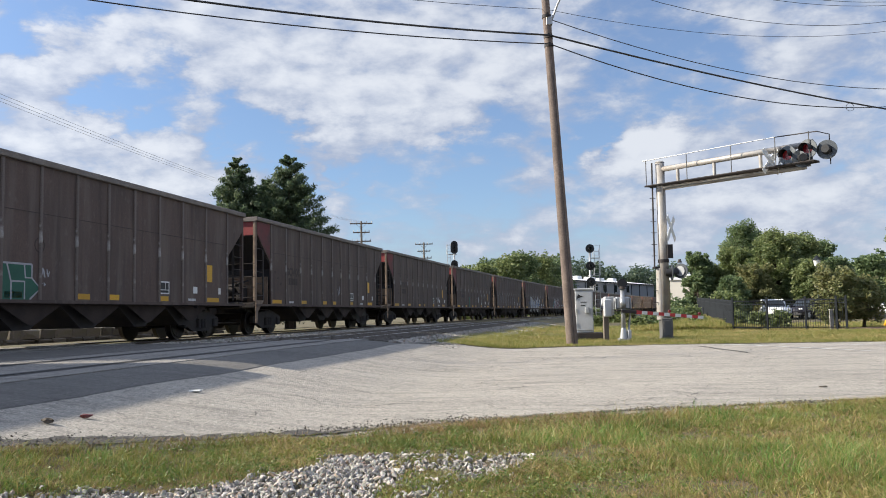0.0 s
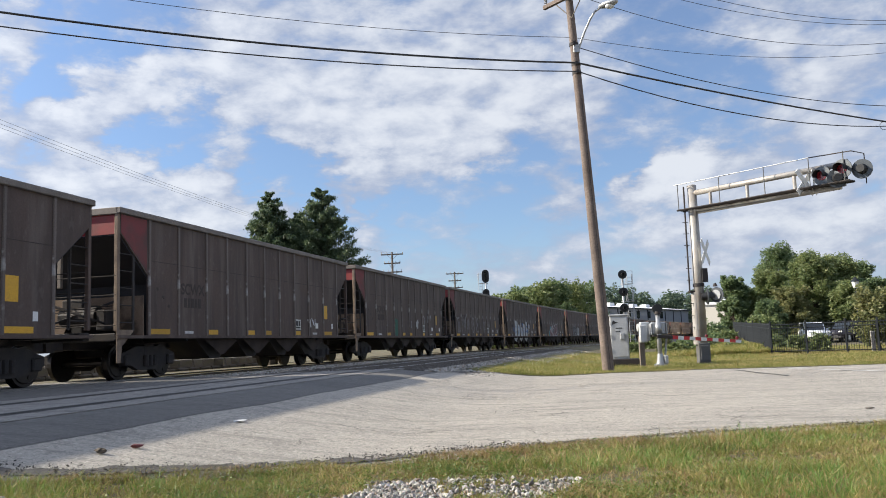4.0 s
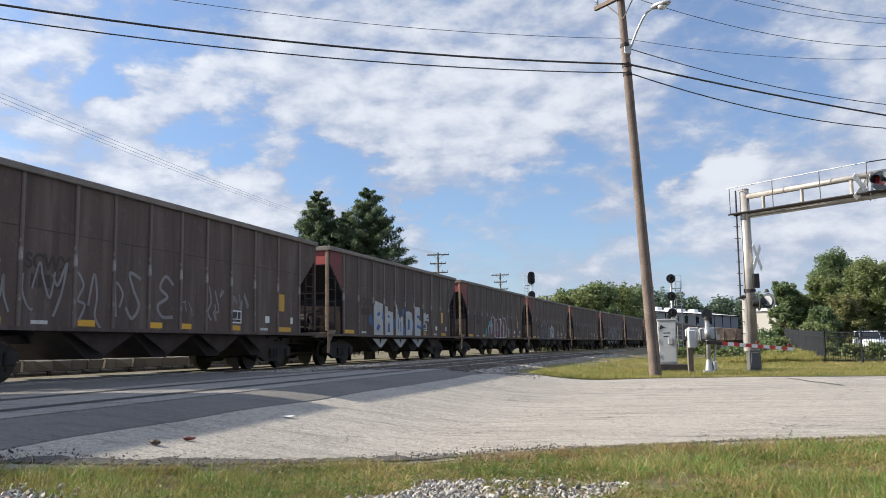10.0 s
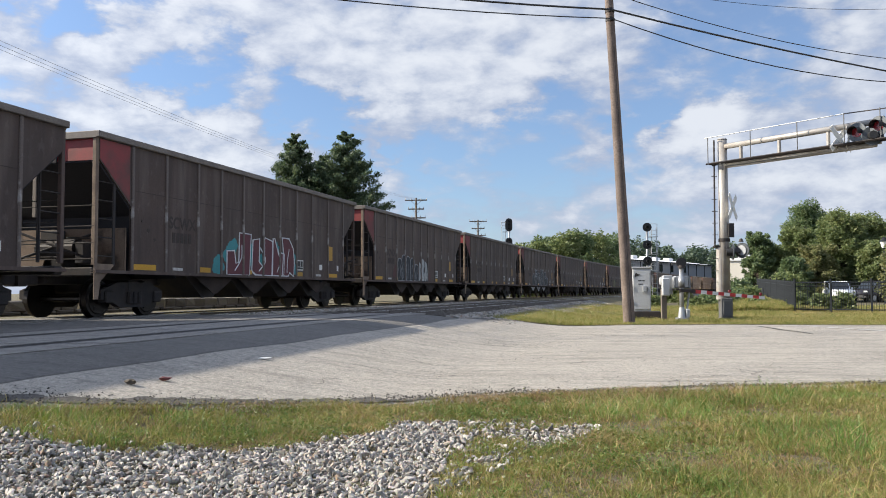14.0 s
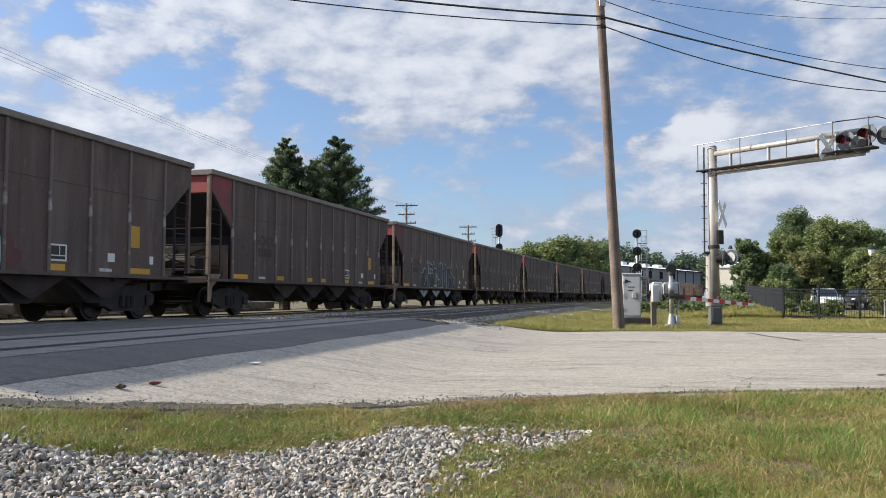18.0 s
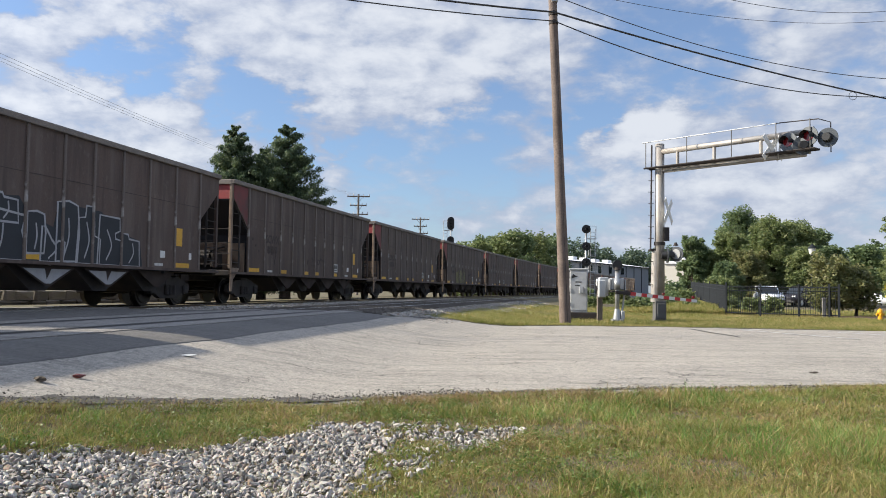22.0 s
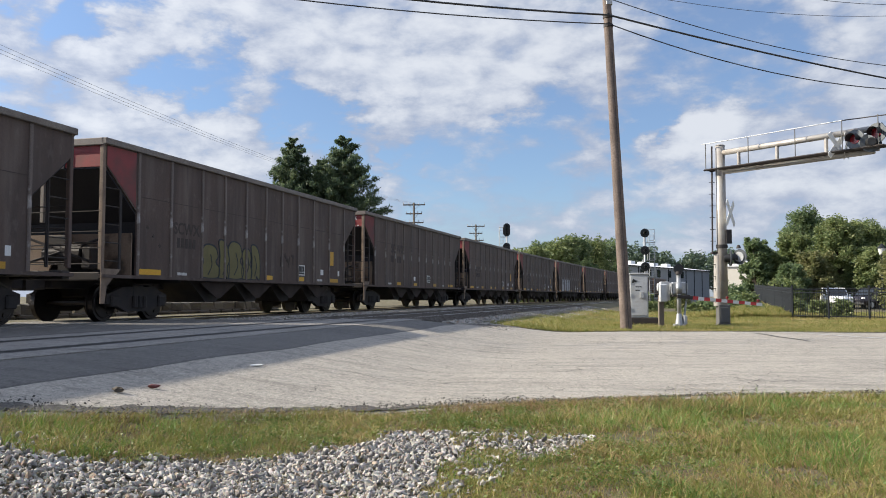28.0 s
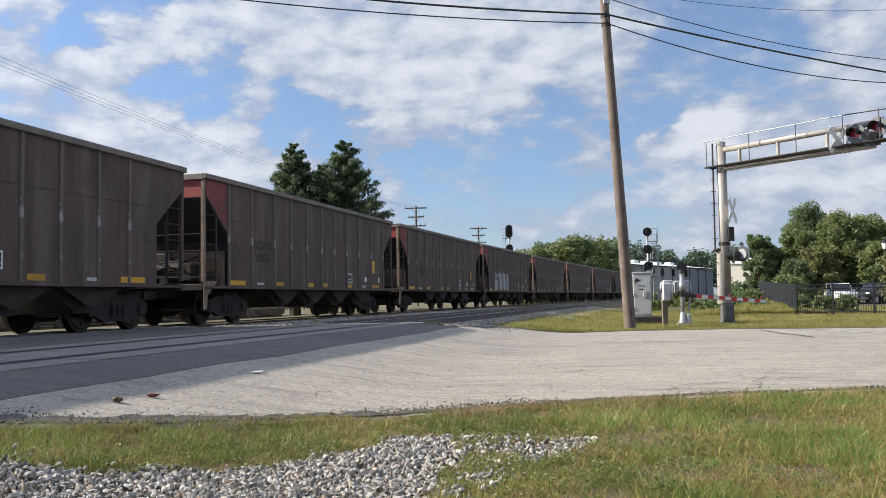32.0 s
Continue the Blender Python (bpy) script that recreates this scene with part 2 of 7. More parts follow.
M_ASPHALT = asphalt("asphalt", (0.415, 0.377, 0.322), (0.32, 0.292, 0.251), (0.155, 0.144, 0.127), 0.6)
M_EDGE = asphalt("broken_asphalt", (0.12, 0.110, 0.097), (0.068, 0.062, 0.055), (0.032, 0.029, 0.026), 0.85)
M_ASPHALT2 = asphalt("dark_asphalt", (0.150, 0.142, 0.132), (0.110, 0.105, 0.098), (0.068, 0.064, 0.06), 0.5)
M_PANEL = asphalt("crossing_panel", (0.27, 0.253, 0.232), (0.21, 0.197, 0.18), (0.11, 0.103, 0.095), 0.5)
M_TAR = mat("tar", (0.035, 0.033, 0.032), (0.02, 0.02, 0.02), 5, 0.8)
M_CRACK = mat("crack_dirt_and_line", (0.062, 0.057, 0.05), (0.035, 0.032, 0.029), 5, 0.9)
M_WORNWHITE = mat("worn_white", (0.66, 0.65, 0.63), (0.46, 0.45, 0.43), 6, 0.8, c3=(0.26, 0.25, 0.24), stain=0.8)
M_BALLAST = mat("ballast", (0.15, 0.135, 0.12), (0.05, 0.045, 0.04), 0.8, 0.95, c3=(0.085, 0.07, 0.055), bump=1.0, bscale=14)
M_RAIL = mat("rail_steel", (0.10, 0.065, 0.05), (0.06, 0.04, 0.03), 5, 0.6, 0.4)
M_RAILTOP = mat("rail_head", (0.35, 0.34, 0.33), (0.25, 0.24, 0.23), 5, 0.3, 0.9)
M_TIE = mat("tie_wood", (0.07, 0.055, 0.045), (0.04, 0.03, 0.025), 2, 0.9, rand=0.2)
M_CAR = mat("car_brown", (0.098, 0.064, 0.051), (0.076, 0.050, 0.041), 0.6, 0.7, c3=(0.062, 0.044, 0.037), stain=0.7, bump=0.15, bscale=25, rand=0.16)
# pale patches paint both worn edges and sun glints onto the posts
M_CARPOST = mat("car_post", (0.135, 0.105, 0.09), (0.09, 0.066, 0.056), 1.5, 0.5, c3=(0.42, 0.40, 0.38), stain=0.75, lo=0.56, hi=0.63, rand=0.1)


def streaked(m, colours):
    """Runs of dust and rust down the sheets."""
    nt = m.node_tree
    N, Lk = nt.nodes.new, nt.links.new
    b = nt.nodes["Principled BSDF"]
    last = b.inputs["Base Color"].links[0].from_socket
    co = N("ShaderNodeTexCoord")
    for k, (col, scale, tall, lo, hi, amt) in enumerate(colours):
        mp, n, r, x = N("ShaderNodeMapping"), N("ShaderNodeTexNoise"), N("ShaderNodeMapRange"), N("ShaderNodeMix")
        mp.inputs["Scale"].default_value, mp.inputs["Location"].default_value = (1, 1, tall), (3.7 * k, 1.3, 0)
        n.inputs["Scale"].default_value, n.inputs["Detail"].default_value = scale, 6
        Lk(co.outputs["Object"], mp.inputs["Vector"])
        Lk(mp.outputs[0], n.inputs["Vector"])
        r.inputs[1].default_value, r.inputs[2].default_value, r.inputs[4].default_value = lo, hi, amt
        Lk(n.outputs[0], r.inputs[0])
        x.data_type = "RGBA"
        x.inputs[7].default_value = (*col, 1)
        Lk(r.outputs[0], x.inputs[0])
        Lk(last, x.inputs[6])
        last = x.outputs[2]
    Lk(last, b.inputs["Base Color"])


streaked(M_CAR, (((0.150, 0.118, 0.100), 2.2, 0.12, 0.48, 0.66, 0.55), ((0.045, 0.030, 0.026), 4.0, 0.10, 0.52, 0.66, 0.6), ((0.19, 0.16, 0.14), 9.0, 0.5, 0.60, 0.70, 0.2)))
M_CARTOP = mat("car_chord", (0.23, 0.20, 0.17), (0.14, 0.115, 0.10), 2, 0.6, c3=(0.09, 0.07, 0.06))
M_RED = mat("car_red", (0.42, 0.045, 0.05), (0.30, 0.04, 0.04), 2, 0.6, c3=(0.12, 0.05, 0.045), stain=0.6, rand=0.15)
M_REDSIDE = mat("car_red_faded", (0.22, 0.035, 0.038), (0.15, 0.03, 0.03), 2, 0.65, c3=(0.07, 0.04, 0.035), stain=0.8, rand=0.3)
M_UNDER = mat("car_under", (0.046, 0.042, 0.042), (0.030, 0.028, 0.029), 3, 0.6, c3=(0.068, 0.054, 0.046), stain=0.5)
# near-black: the darkness inside the end recesses is put into this colour
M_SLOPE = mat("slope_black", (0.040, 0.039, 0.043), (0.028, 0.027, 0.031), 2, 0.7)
M_GREYBOX = mat("grey_box", (0.105, 0.105, 0.105), (0.08, 0.08, 0.08), 3, 0.6, c3=(0.09, 0.085, 0.075), stain=0.5)
M_LAWN = mat("bank_grass", (0.13, 0.135, 0.04), (0.075, 0.095, 0.024), 0.5, 0.95, c3=(0.22, 0.19, 0.07), stain=0.6, bump=0.8, bscale=9)
M_CHUTE = mat("car_chute", (0.068, 0.050, 0.043), (0.046, 0.036, 0.031), 2, 0.8, c3=(0.032, 0.026, 0.024), stain=0.7)
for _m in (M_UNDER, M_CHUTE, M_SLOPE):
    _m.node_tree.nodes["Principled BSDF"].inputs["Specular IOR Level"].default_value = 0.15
# tan of the near end's posts and gussets, paler than the rear posts
M_TANPOST = mat("car_post_tan", (0.27, 0.20, 0.145), (0.19, 0.14, 0.10), 3, 0.8, c3=(0.10, 0.07, 0.055), stain=0.7)
# tan bulkhead with hard-edged near-black patches
M_TAN = mat("car_end_tan", (0.21, 0.148, 0.105), (0.15, 0.105, 0.075), 1.6, 0.85, c3=(0.05, 0.038, 0.03), stain=0.85, lo=0.5, hi=0.6)
M_WHEEL = mat("wheel_steel", (0.045, 0.038, 0.035), (0.022, 0.019, 0.018), 3, 0.35, 0.7)
M_YELLOW = mat("reflector_yellow", (0.62, 0.34, 0.02), (0.45, 0.24, 0.02), 6, 0.5, rand=0.25)
M_WHITE = mat("white_paint", (0.74, 0.74, 0.72), (0.6, 0.6, 0.58), 6, 0.6)
M_BLACK = mat("black_paint", (0.02, 0.02, 0.022), (0.012, 0.012, 0.012), 6, 0.5)
M_STENCIL = mat("faded_stencil", (0.05, 0.035, 0.03), (0.035, 0.025, 0.022), 6, 0.7)
M_WOOD = mat("pole_wood", (0.215, 0.168, 0.142), (0.125, 0.095, 0.080), 1.2, 0.9, c3=(0.075, 0.056, 0.047), stain=0.7, bump=0.6, bscale=18)
M_ALU = mat("aluminium_paint", (0.40, 0.38, 0.355), (0.32, 0.305, 0.285), 2, 0.5, 0.25, c3=(0.24, 0.205, 0.175), stain=0.6)
M_GALV = mat("galvanised", (0.45, 0.46, 0.47), (0.34, 0.35, 0.36), 4, 0.5, 0.5)
M_WIRE = mat("wire", (0.03, 0.03, 0.03), None, 5, 0.6)
# distant wires: haze is put into the colour, pale and bluish
M_HAZEWIRE = mat("wire_in_haze", (0.55, 0.58, 0.64), (0.48, 0.51, 0.56), 5, 0.5)
M_BARK = mat("bark", (0.10, 0.08, 0.06), (0.05, 0.04, 0.03), 3, 0.95, bump=0.6, bscale=20)


# ---- mesh helpers ----
def mesh_of(name, bm, material):
    me = bpy.data.meshes.new(name)
    bm.to_mesh(me)
    bm.free()
    me.materials.append(material)
    return me


def part(name, bm, material, parent=None, label=""):
    """Links a bmesh (or a mesh that exists) as one object under its parent."""
    me = bm if isinstance(bm, bpy.types.Mesh) else mesh_of(name, bm, material)
    ob = new(name, me)
    ob.parent = parent
    return tagged(ob, label)


def mesh_from(name, P, faces, material):
    """A mesh from vertex and face arrays; faces are (n, k) index arrays."""
    me = bpy.data.meshes.new(name)
    P = np.ascontiguousarray(P, dtype=np.float32).reshape(-1, 3)
    loops = np.concatenate([np.asarray(f, dtype=np.int32).ravel() for f in faces])
    sizes = np.concatenate([np.full(len(f), f.shape[1], dtype=np.int32) for f in faces])
    me.vertices.add(len(P))
    me.vertices.foreach_set("co", P.ravel())
    me.loops.add(len(loops))
    me.loops.foreach_set("vertex_index", loops)
    me.polygons.add(len(sizes))
    me.polygons.foreach_set("loop_start", np.concatenate([[0], np.cumsum(sizes)[:-1]]).astype(np.int32))
    me.update(calc_edges=True)
    me.shade_flat()
    me.materials.append(material)
    return me


def thing(name, label, category, group="", kind="", at=(0, 0, 0), rz=0):
    ob = new(name)
    ob.empty_display_size = 0.1
    ob.matrix_basis = pose(*at, 0, 0, rz)
    return tagged(ob, label, category, group, kind)


def box(bm, x0, x1, y0, y1, z0, z1, bevel=0.0):
    m = Matrix.LocRotScale(((x0 + x1) / 2, (y0 + y1) / 2, (z0 + z1) / 2), None, (abs(x1 - x0), abs(y1 - y0), abs(z1 - z0)))
    r = bmesh.ops.create_cube(bm, size=1.0, matrix=m)
    if bevel:
        es = list({e for v in r["verts"] for e in v.link_edges})
        bmesh.ops.bevel(bm, geom=es, offset=bevel, segments=1, affect="EDGES")
    return bm


def tube(bm, a, b, r0, r1=None, n=12, caps=True):
    a, b = Vector(a), Vector(b)
    d = b - a
    m = Matrix.Translation((a + b) / 2) @ d.to_track_quat("Z", "Y").to_matrix().to_4x4()
    bmesh.ops.create_cone(bm, cap_ends=caps, segments=n, radius1=r0, radius2=r0 if r1 is None else r1, depth=d.length, matrix=m)
    return bm


def prism(bm, pts, axis, d0, d1):
    """A closed outline of (u, v) pairs, pushed from d0 to d1 along the axis 'x', 'y' or 'z'."""
    def p(u, v, d):
        return {"x": (d, u, v), "y": (u, d, v), "z": (u, v, d)}[axis]
    lo = [bm.verts.new(p(u, v, d0)) for u, v in pts]
    hi = [bm.verts.new(p(u, v, d1)) for u, v in pts]
    fs = [bm.faces.new(lo[::-1]), bm.faces.new(hi)]
    n = len(pts)
    for i in range(n):
        fs.append(bm.faces.new((lo[i], lo[(i + 1) % n], hi[(i + 1) % n], hi[i])))
    bmesh.ops.recalc_face_normals(bm, faces=fs)
    return bm


def B():
    return bmesh.new()


def smooth(ob):
    for p in ob.data.polygons:
        p.use_smooth = True
    return ob


# ---- the plan: two tracks, road, verge ----
RAIL_Z = 0.39


def side_x(y):
    """x of the train's flank on this side, for a y."""
    return 5.68e-4 * y * y + 0.1634 * y - 11.58


def track_far(y):
    return side_x(y) - 1.58


def track_near(y):
    return side_x(y) + 4.33


def ground_z(x, y):
    d = (x - track_near(y)) * 0.985
    u = min(max((5 - d) / 3.7, 0), 1)
    z = -0.06 + 0.43 * u * u * (3 - 2 * u)
    if d < -9:
        z -= 0.25 * min((-9 - d) / 6, 1)
    return z


_y = np.linspace(-80, 420, 20001)
_x = side_x(_y)
_s = np.concatenate([[0], np.cumsum(np.hypot(np.diff(_x), np.diff(_y)))])
_s -= np.interp(0, _y, _s)


def on_track(s):
    """The far track's centre and heading (degrees from +x) at arc length s."""
    y = float(np.interp(s, _s, _y))
    slope = 2 * 5.68e-4 * y + 0.1634
    th = math.atan(slope)
    return side_x(y) - 1.58 * math.cos(th), y + 1.58 * math.sin(th), 90 - math.degrees(th)


def strip(bm, xs, ys, zf):
    """A sheet over the grid xs(j, y), ys."""
    rows = []
    for y in ys:
        rows.append([bm.verts.new((x, y, zf(x, y))) for x in xs(y)])
    for a, b in zip(rows, rows[1:]):
        for i in range(len(a) - 1):
            bm.faces.new((a[i], a[i + 1], b[i + 1], b[i]))
    return bm


def build_ground():
    ys = [-900, -300, -100, -40, -20] + list(np.arange(-10, 60, 1.0)) + [60, 70, 85, 100, 130, 170, 220, 300, 450, 700, 1200, 3000]
    offs = [-3000, -800, -300, -120, -60, -30, -20, -15, -12, -10, -9] + list(np.arange(-8, 12, 0.5)) + [12, 14, 17, 20, 25, 32, 42, 60, 90, 140, 300, 800, 3000]

    def xs(y):
        base = track_near(min(max(y, -40), 130))
        return [base + o for o in offs]

    def zf(x, y):
        return ground_z(x, min(max(y, -40), 130)) - 0.02
    tagged(part("ground", strip(B(), xs, ys, zf), M_GROUND), "flat soil and grass verge beside the tracks", "ground", kind="structure")


def road_outline_far(x):
    """y of the road's far edge."""
    return np.interp(x, [-60, -14, -7, -1.9, -1.1, 0.3, 3.4, 6.3, 10, 12.7, 60], [12, 15.2, 17.2, 18.9, 20.5, 23.0, 24.3, 24.4, 23.9, 23.7, 22])


def road_outline_near(x):
    return np.interp(x, [-60, -16, -9, -5.5, -2.95, -2.1, -1.58, -0.9, 0.44, 1.7, 3.4, 5.4, 12, 60], [-8, -2.0, 1.2, 3.6, 5.75, 6.6, 7.12, 7.5, 8.12, 8.62, 8.98, 9.5, 10.8, 14])


def build_road():
    bm = B()
    xs = list(np.arange(-40, 60, 0.3))
    cols = []
    for x in xs:
        a, b = road_outline_near(x), road_outline_far(x)
        w = 0.16 * noise.noise((x * 1.3, 0, 0)) + 0.07 * noise.noise((x * 5, 3, 0)) + 0.03 * noise.noise((x * 13, 3, 0))
        ys = np.concatenate([[a + w - 0.22, a + w], np.linspace(a + w + 0.12, b + 0.5 * w, 40), [b + 0.5 * w + 0.05]])
        cols.append([bm.verts.new((x, y, ground_z(x, y) + (-0.04 if k in (0, 42) else 0.012) + 0.006 * noise.noise((x * 0.9, y * 0.9, 5)))) for k, y in enumerate(ys)])
    for a, b in zip(cols, cols[1:]):
        for i in range(42):
            bm.faces.new((a[i], b[i], b[i + 1], a[i + 1]))
    tagged(part("road", bm, M_ASPHALT), "pale worn cracked asphalt road over the crossing", "road", kind="structure")
    # newer dark asphalt along the tracks
    bm = B()
    ys = np.arange(-6, 20.4, 0.3)

    def edge(y):
        return 2.55 + 0.10 * noise.noise((y * 0.5, 9, 0)) + 0.03 * noise.noise((y * 3, 9, 0))
    def patch_z(x, y):
        over = max(0.0, x - track_near(y) - edge(y) + 0.06)
        return ground_z(x, y) + 0.021 + 0.006 * noise.noise((x * 0.9, y * 0.9, 5)) - (0.03 if over > 0.03 else 0.0)
    strip(bm, lambda y: [track_near(y) + o for o in list(np.linspace(-4.2, edge(y) - 0.05, 26)) + [edge(y)]], ys, patch_z)
    tagged(part("crossing_asphalt", bm, M_ASPHALT2), "darker newer asphalt laid along the tracks", "road", kind="structure")
    # edge seams and flangeways beside the rails
    k = 0
    for fx, offs in ((track_near, (-1.55, -0.85, -0.655, 0.655, 0.85)), (track_far, (0.84, 1.6))):
        for o in offs:
            wd = 0.062 if abs(abs(o) - 0.75) < 0.12 else 0.03
            bm = B()
            strip(bm, lambda y: [fx(y) + o - wd, fx(y) + o + wd], np.arange(-6, 20.2, 0.6), lambda x, y: ground_z(x, y) + 0.028)
            tagged(part("flangeway", bm, M_TAR), "dark rubber flangeway beside the rail", "flangeway", kind="structure")
    # panels between and beside the rails, with open joints
    for fx, lanes in ((track_near, ((-1.50, -0.90), (-0.60, 0.60), (0.90, 1.50))), (track_far, ((-0.60, 0.60), (0.90, 1.50)))):
        deck = thing("crossing_deck", "worn grey crossing panels between the rails", "crossing deck", kind="structure")
        for o0, o1 in lanes:
            y = -6.0
            while y < 19.6:
                y1 = y + 2.40
                bm = B()
                low = [bm.verts.new((fx(q) + o, q, RAIL_Z - 0.05)) for o, q in ((o0, y), (o1, y), (o1, y1), (o0, y1))]
                top = [bm.verts.new((fx(q) + o, q, RAIL_Z + 0.007)) for o, q in ((o0, y), (o1, y), (o1, y1), (o0, y1))]
                bm.faces.new(top)
                for k in range(4):
                    bm.faces.new((low[k], low[(k + 1) % 4], top[(k + 1) % 4], top[k]))
                part("panel", bm, M_PANEL, deck)
                y = y1 + 0.05
    # cracks, one broader dark line and painted lines
    rng = random.Random(4)
    bm = B()

    def road_ribbon(bm, pts, w, up):
        vs = []
        for i, (x, y) in enumerate(pts):
            x2, y2 = pts[min(i + 1, len(pts) - 1)]
            x1, y1 = pts[max(i - 1, 0)]
            l = math.hypot(x2 - x1, y2 - y1) or 1
            nx, ny = -(y2 - y1) / l * w / 2, (x2 - x1) / l * w / 2
            vs.append([bm.verts.new((x + s * nx, y + s * ny, ground_z(x + s * nx, y + s * ny) + up)) for s in (-1, 1)])
        for a, b in zip(vs, vs[1:]):
            bm.faces.new((a[0], a[1], b[1], b[0]))
    for i in range(240):
        x, y = rng.uniform(-2.2, 9), 8.0 + 14.0 * rng.random() ** 1.1
        if y < road_outline_near(x) + 0.4 or y > road_outline_far(x) - 0.4:
            continue
        a = rng.uniform(-0.5, 0.5) + (1.3 if rng.random() < 0.3 else 0)
        pts = []
        for k in range(rng.randint(6, 34)):
            pts.append((x, y))
            st = rng.uniform(0.04, 0.12)
            x += st * math.cos(a)
            y += st * math.sin(a)
            a += rng.uniform(-0.95, 0.95) - 0.22 * math.sin(a)
        pts = [p for p in pts if road_outline_near(p[0]) + 0.15 < p[1] < road_outline_far(p[0]) - 0.15]
        if len(pts) > 2:
            road_ribbon(bm, pts, rng.uniform(0.004, 0.013) * (1.0 + 0.02 * y), 0.021)
    # a single wide, nearly straight dark band among the fine cracks
    road_ribbon(bm, [(6.8 + 0.03 * math.sin(k), 23.2 - k * 0.4) for k in range(11)], 0.09, 0.021)
    eb = B()
    prev = None
    for x in np.arange(-5.8, 7.5, 0.03):
        a = road_outline_near(x)
        n1, n2 = noise.noise((x * 1.7, 20, 0)), noise.noise((x * 9, 21, 0)) + 0.9 * noise.noise((x * 26, 22, 0)) + 0.7 * noise.noise((x * 70, 23, 0))
        w0 = a + 0.05 * n2 + 0.01
        w1 = a + max(0.03, 0.14 + 0.12 * min(max(-x, 0), 2.0) / 2 + 0.22 * n1 + 0.09 * n2 + 0.16 * noise.noise((x * 4.3, 31, 0)) - 0.03 * max(0, x) ** 2)
        row = [eb.verts.new((x, w0 + (w1 - w0) * t, ground_z(x, w0 + (w1 - w0) * t) + 0.019)) for t in (0, 0.5, 1)]
        if prev:
            eb.faces.new((prev[0], row[0], row[1], prev[1]))
            eb.faces.new((prev[1], row[1], row[2], prev[2]))
        prev = row
    fb = B()
    prev = None
    for x in np.arange(-0.9, 12.0, 0.08):
        b = road_outline_far(x)
        row = [fb.verts.new((x, b + q, ground_z(x, b + q) + 0.022)) for q in (-0.10 - 0.10 * noise.noise((x * 3, 41, 0)), 0.06 + 0.10 * noise.noise((x * 2, 42, 0)), 0.28 + 0.22 * noise.noise((x * 1.6, 43, 0)))]
        if prev:
            fb.faces.new((prev[0], row[0], row[1], prev[1]))
            fb.faces.new((prev[1], row[1], row[2], prev[2]))
        prev = row
    tagged(part("road_edge", fb, M_EDGE), "dark dirt along the far road edge", "road", kind="structure")
    tagged(part("road_edge", eb, M_EDGE), "crumbling dark edge of the asphalt road", "road", kind="structure")
    tagged(part("road_crack", bm, M_CRACK), "network of fine dark cracks and one broader straight dark line in the road", "crack", kind="stuff")
    for x0, y0, x1, y1 in ((8.15, 23.0, 9.45, 19.0), (10.5, 22.3, 11.3, 20.9), (7.6, 23.5, 9.4, 23.3)):
        bm = B()
        road_ribbon(bm, [(x0 + (x1 - x0) * t, y0 + (y1 - y0) * t) for t in np.linspace(0, 1, 8)], 0.12, 0.022)
        tagged(part("lane_marking", bm, M_WORNWHITE), "worn white painted lane line", "road marking", kind="structure")


def sweep(bm, fx, ys, profile, z0):
    """A profile of (offset, height) pairs swept along x = fx(y)."""
    rows = []
    for y in ys:
        rows.append([bm.verts.new((fx(y) + o, y, z0 + h)) for o, h in profile])
    n = len(profile)
    for a, b in zip(rows, rows[1:]):
        for i in range(n):
            bm.faces.new((a[i], a[(i + 1) % n], b[(i + 1) % n], b[i]))
    return bm


RAIL_PROFILE = [(-0.07, -0.16), (0.07, -0.16), (0.07, -0.145), (0.012, -0.12), (0.012, -0.045), (0.036, -0.035), (0.036, -0.006), (0.028, 0), (-0.028, 0), (-0.036, -0.006), (-0.036, -0.035), (-0.012, -0.045), (-0.012, -0.12), (-0.07, -0.145)]


def build_tracks():
    ys = list(np.arange(-60, 60, 2.0)) + list(np.arange(60, 340, 5.0))
    for nm, fx in (("near", track_near), ("far", track_far)):
        for sgn in (-1, 1):
            ob = part("rail", sweep(B(), lambda y: fx(y) + sgn * 0.7525, ys, RAIL_PROFILE, RAIL_Z), M_RAIL)
            ob.data.materials.append(M_RAILTOP)
            n = len(RAIL_PROFILE)
            for i, p in enumerate(ob.data.polygons):
                p.material_index = 1 if i % n in (6, 7, 8) else 0
            tagged(ob, "rusty steel rail with a bright worn head", "rail", "rails of the two tracks", "structure")
        # ballast bed beyond the road
        bys = [y for y in np.arange(20.5, 120, 1.5)] + list(np.arange(120, 340, 6))
        bm = B()
        strip(bm, lambda y: [fx(y) + o for o in (-3.4, -2.4, -1.75, -1.0, 0, 1.0, 1.75, 2.4, 3.4)], bys,
              lambda x, y: RAIL_Z - 0.13 - 0.42 * max(0, abs(x - fx(y)) - 1.75) / 1.65 + 0.03 * noise.noise((x * 3, y * 3, 0)))
        tagged(part("ballast_bed", bm, M_BALLAST), "grey crushed stone ballast under the track", "ballast", kind="structure")


def build_ties():
    for fx in (track_near, track_far):
        t = thing("track_ties", "row of dark timber ties under the rails", "ties", kind="structure")
        me = mesh_of("tie", box(B(), -1.3, 1.3, -0.11, 0.11, -0.11, 0.0, 0.012), M_TIE)
        y = 20.8
        for i in range(150):
            ob = part("tie", me, None, t)
            ob.matrix_basis = pose(fx(y), y, RAIL_Z - 0.155 + 0.03, 0, 0, -math.degrees(math.atan(0.1634 + 1.136e-3 * y)))
            y += 0.56


# ---- the train ----
CAR_LEN, COUPLED = 15.0, 15.9
TOP_Z = 4.02


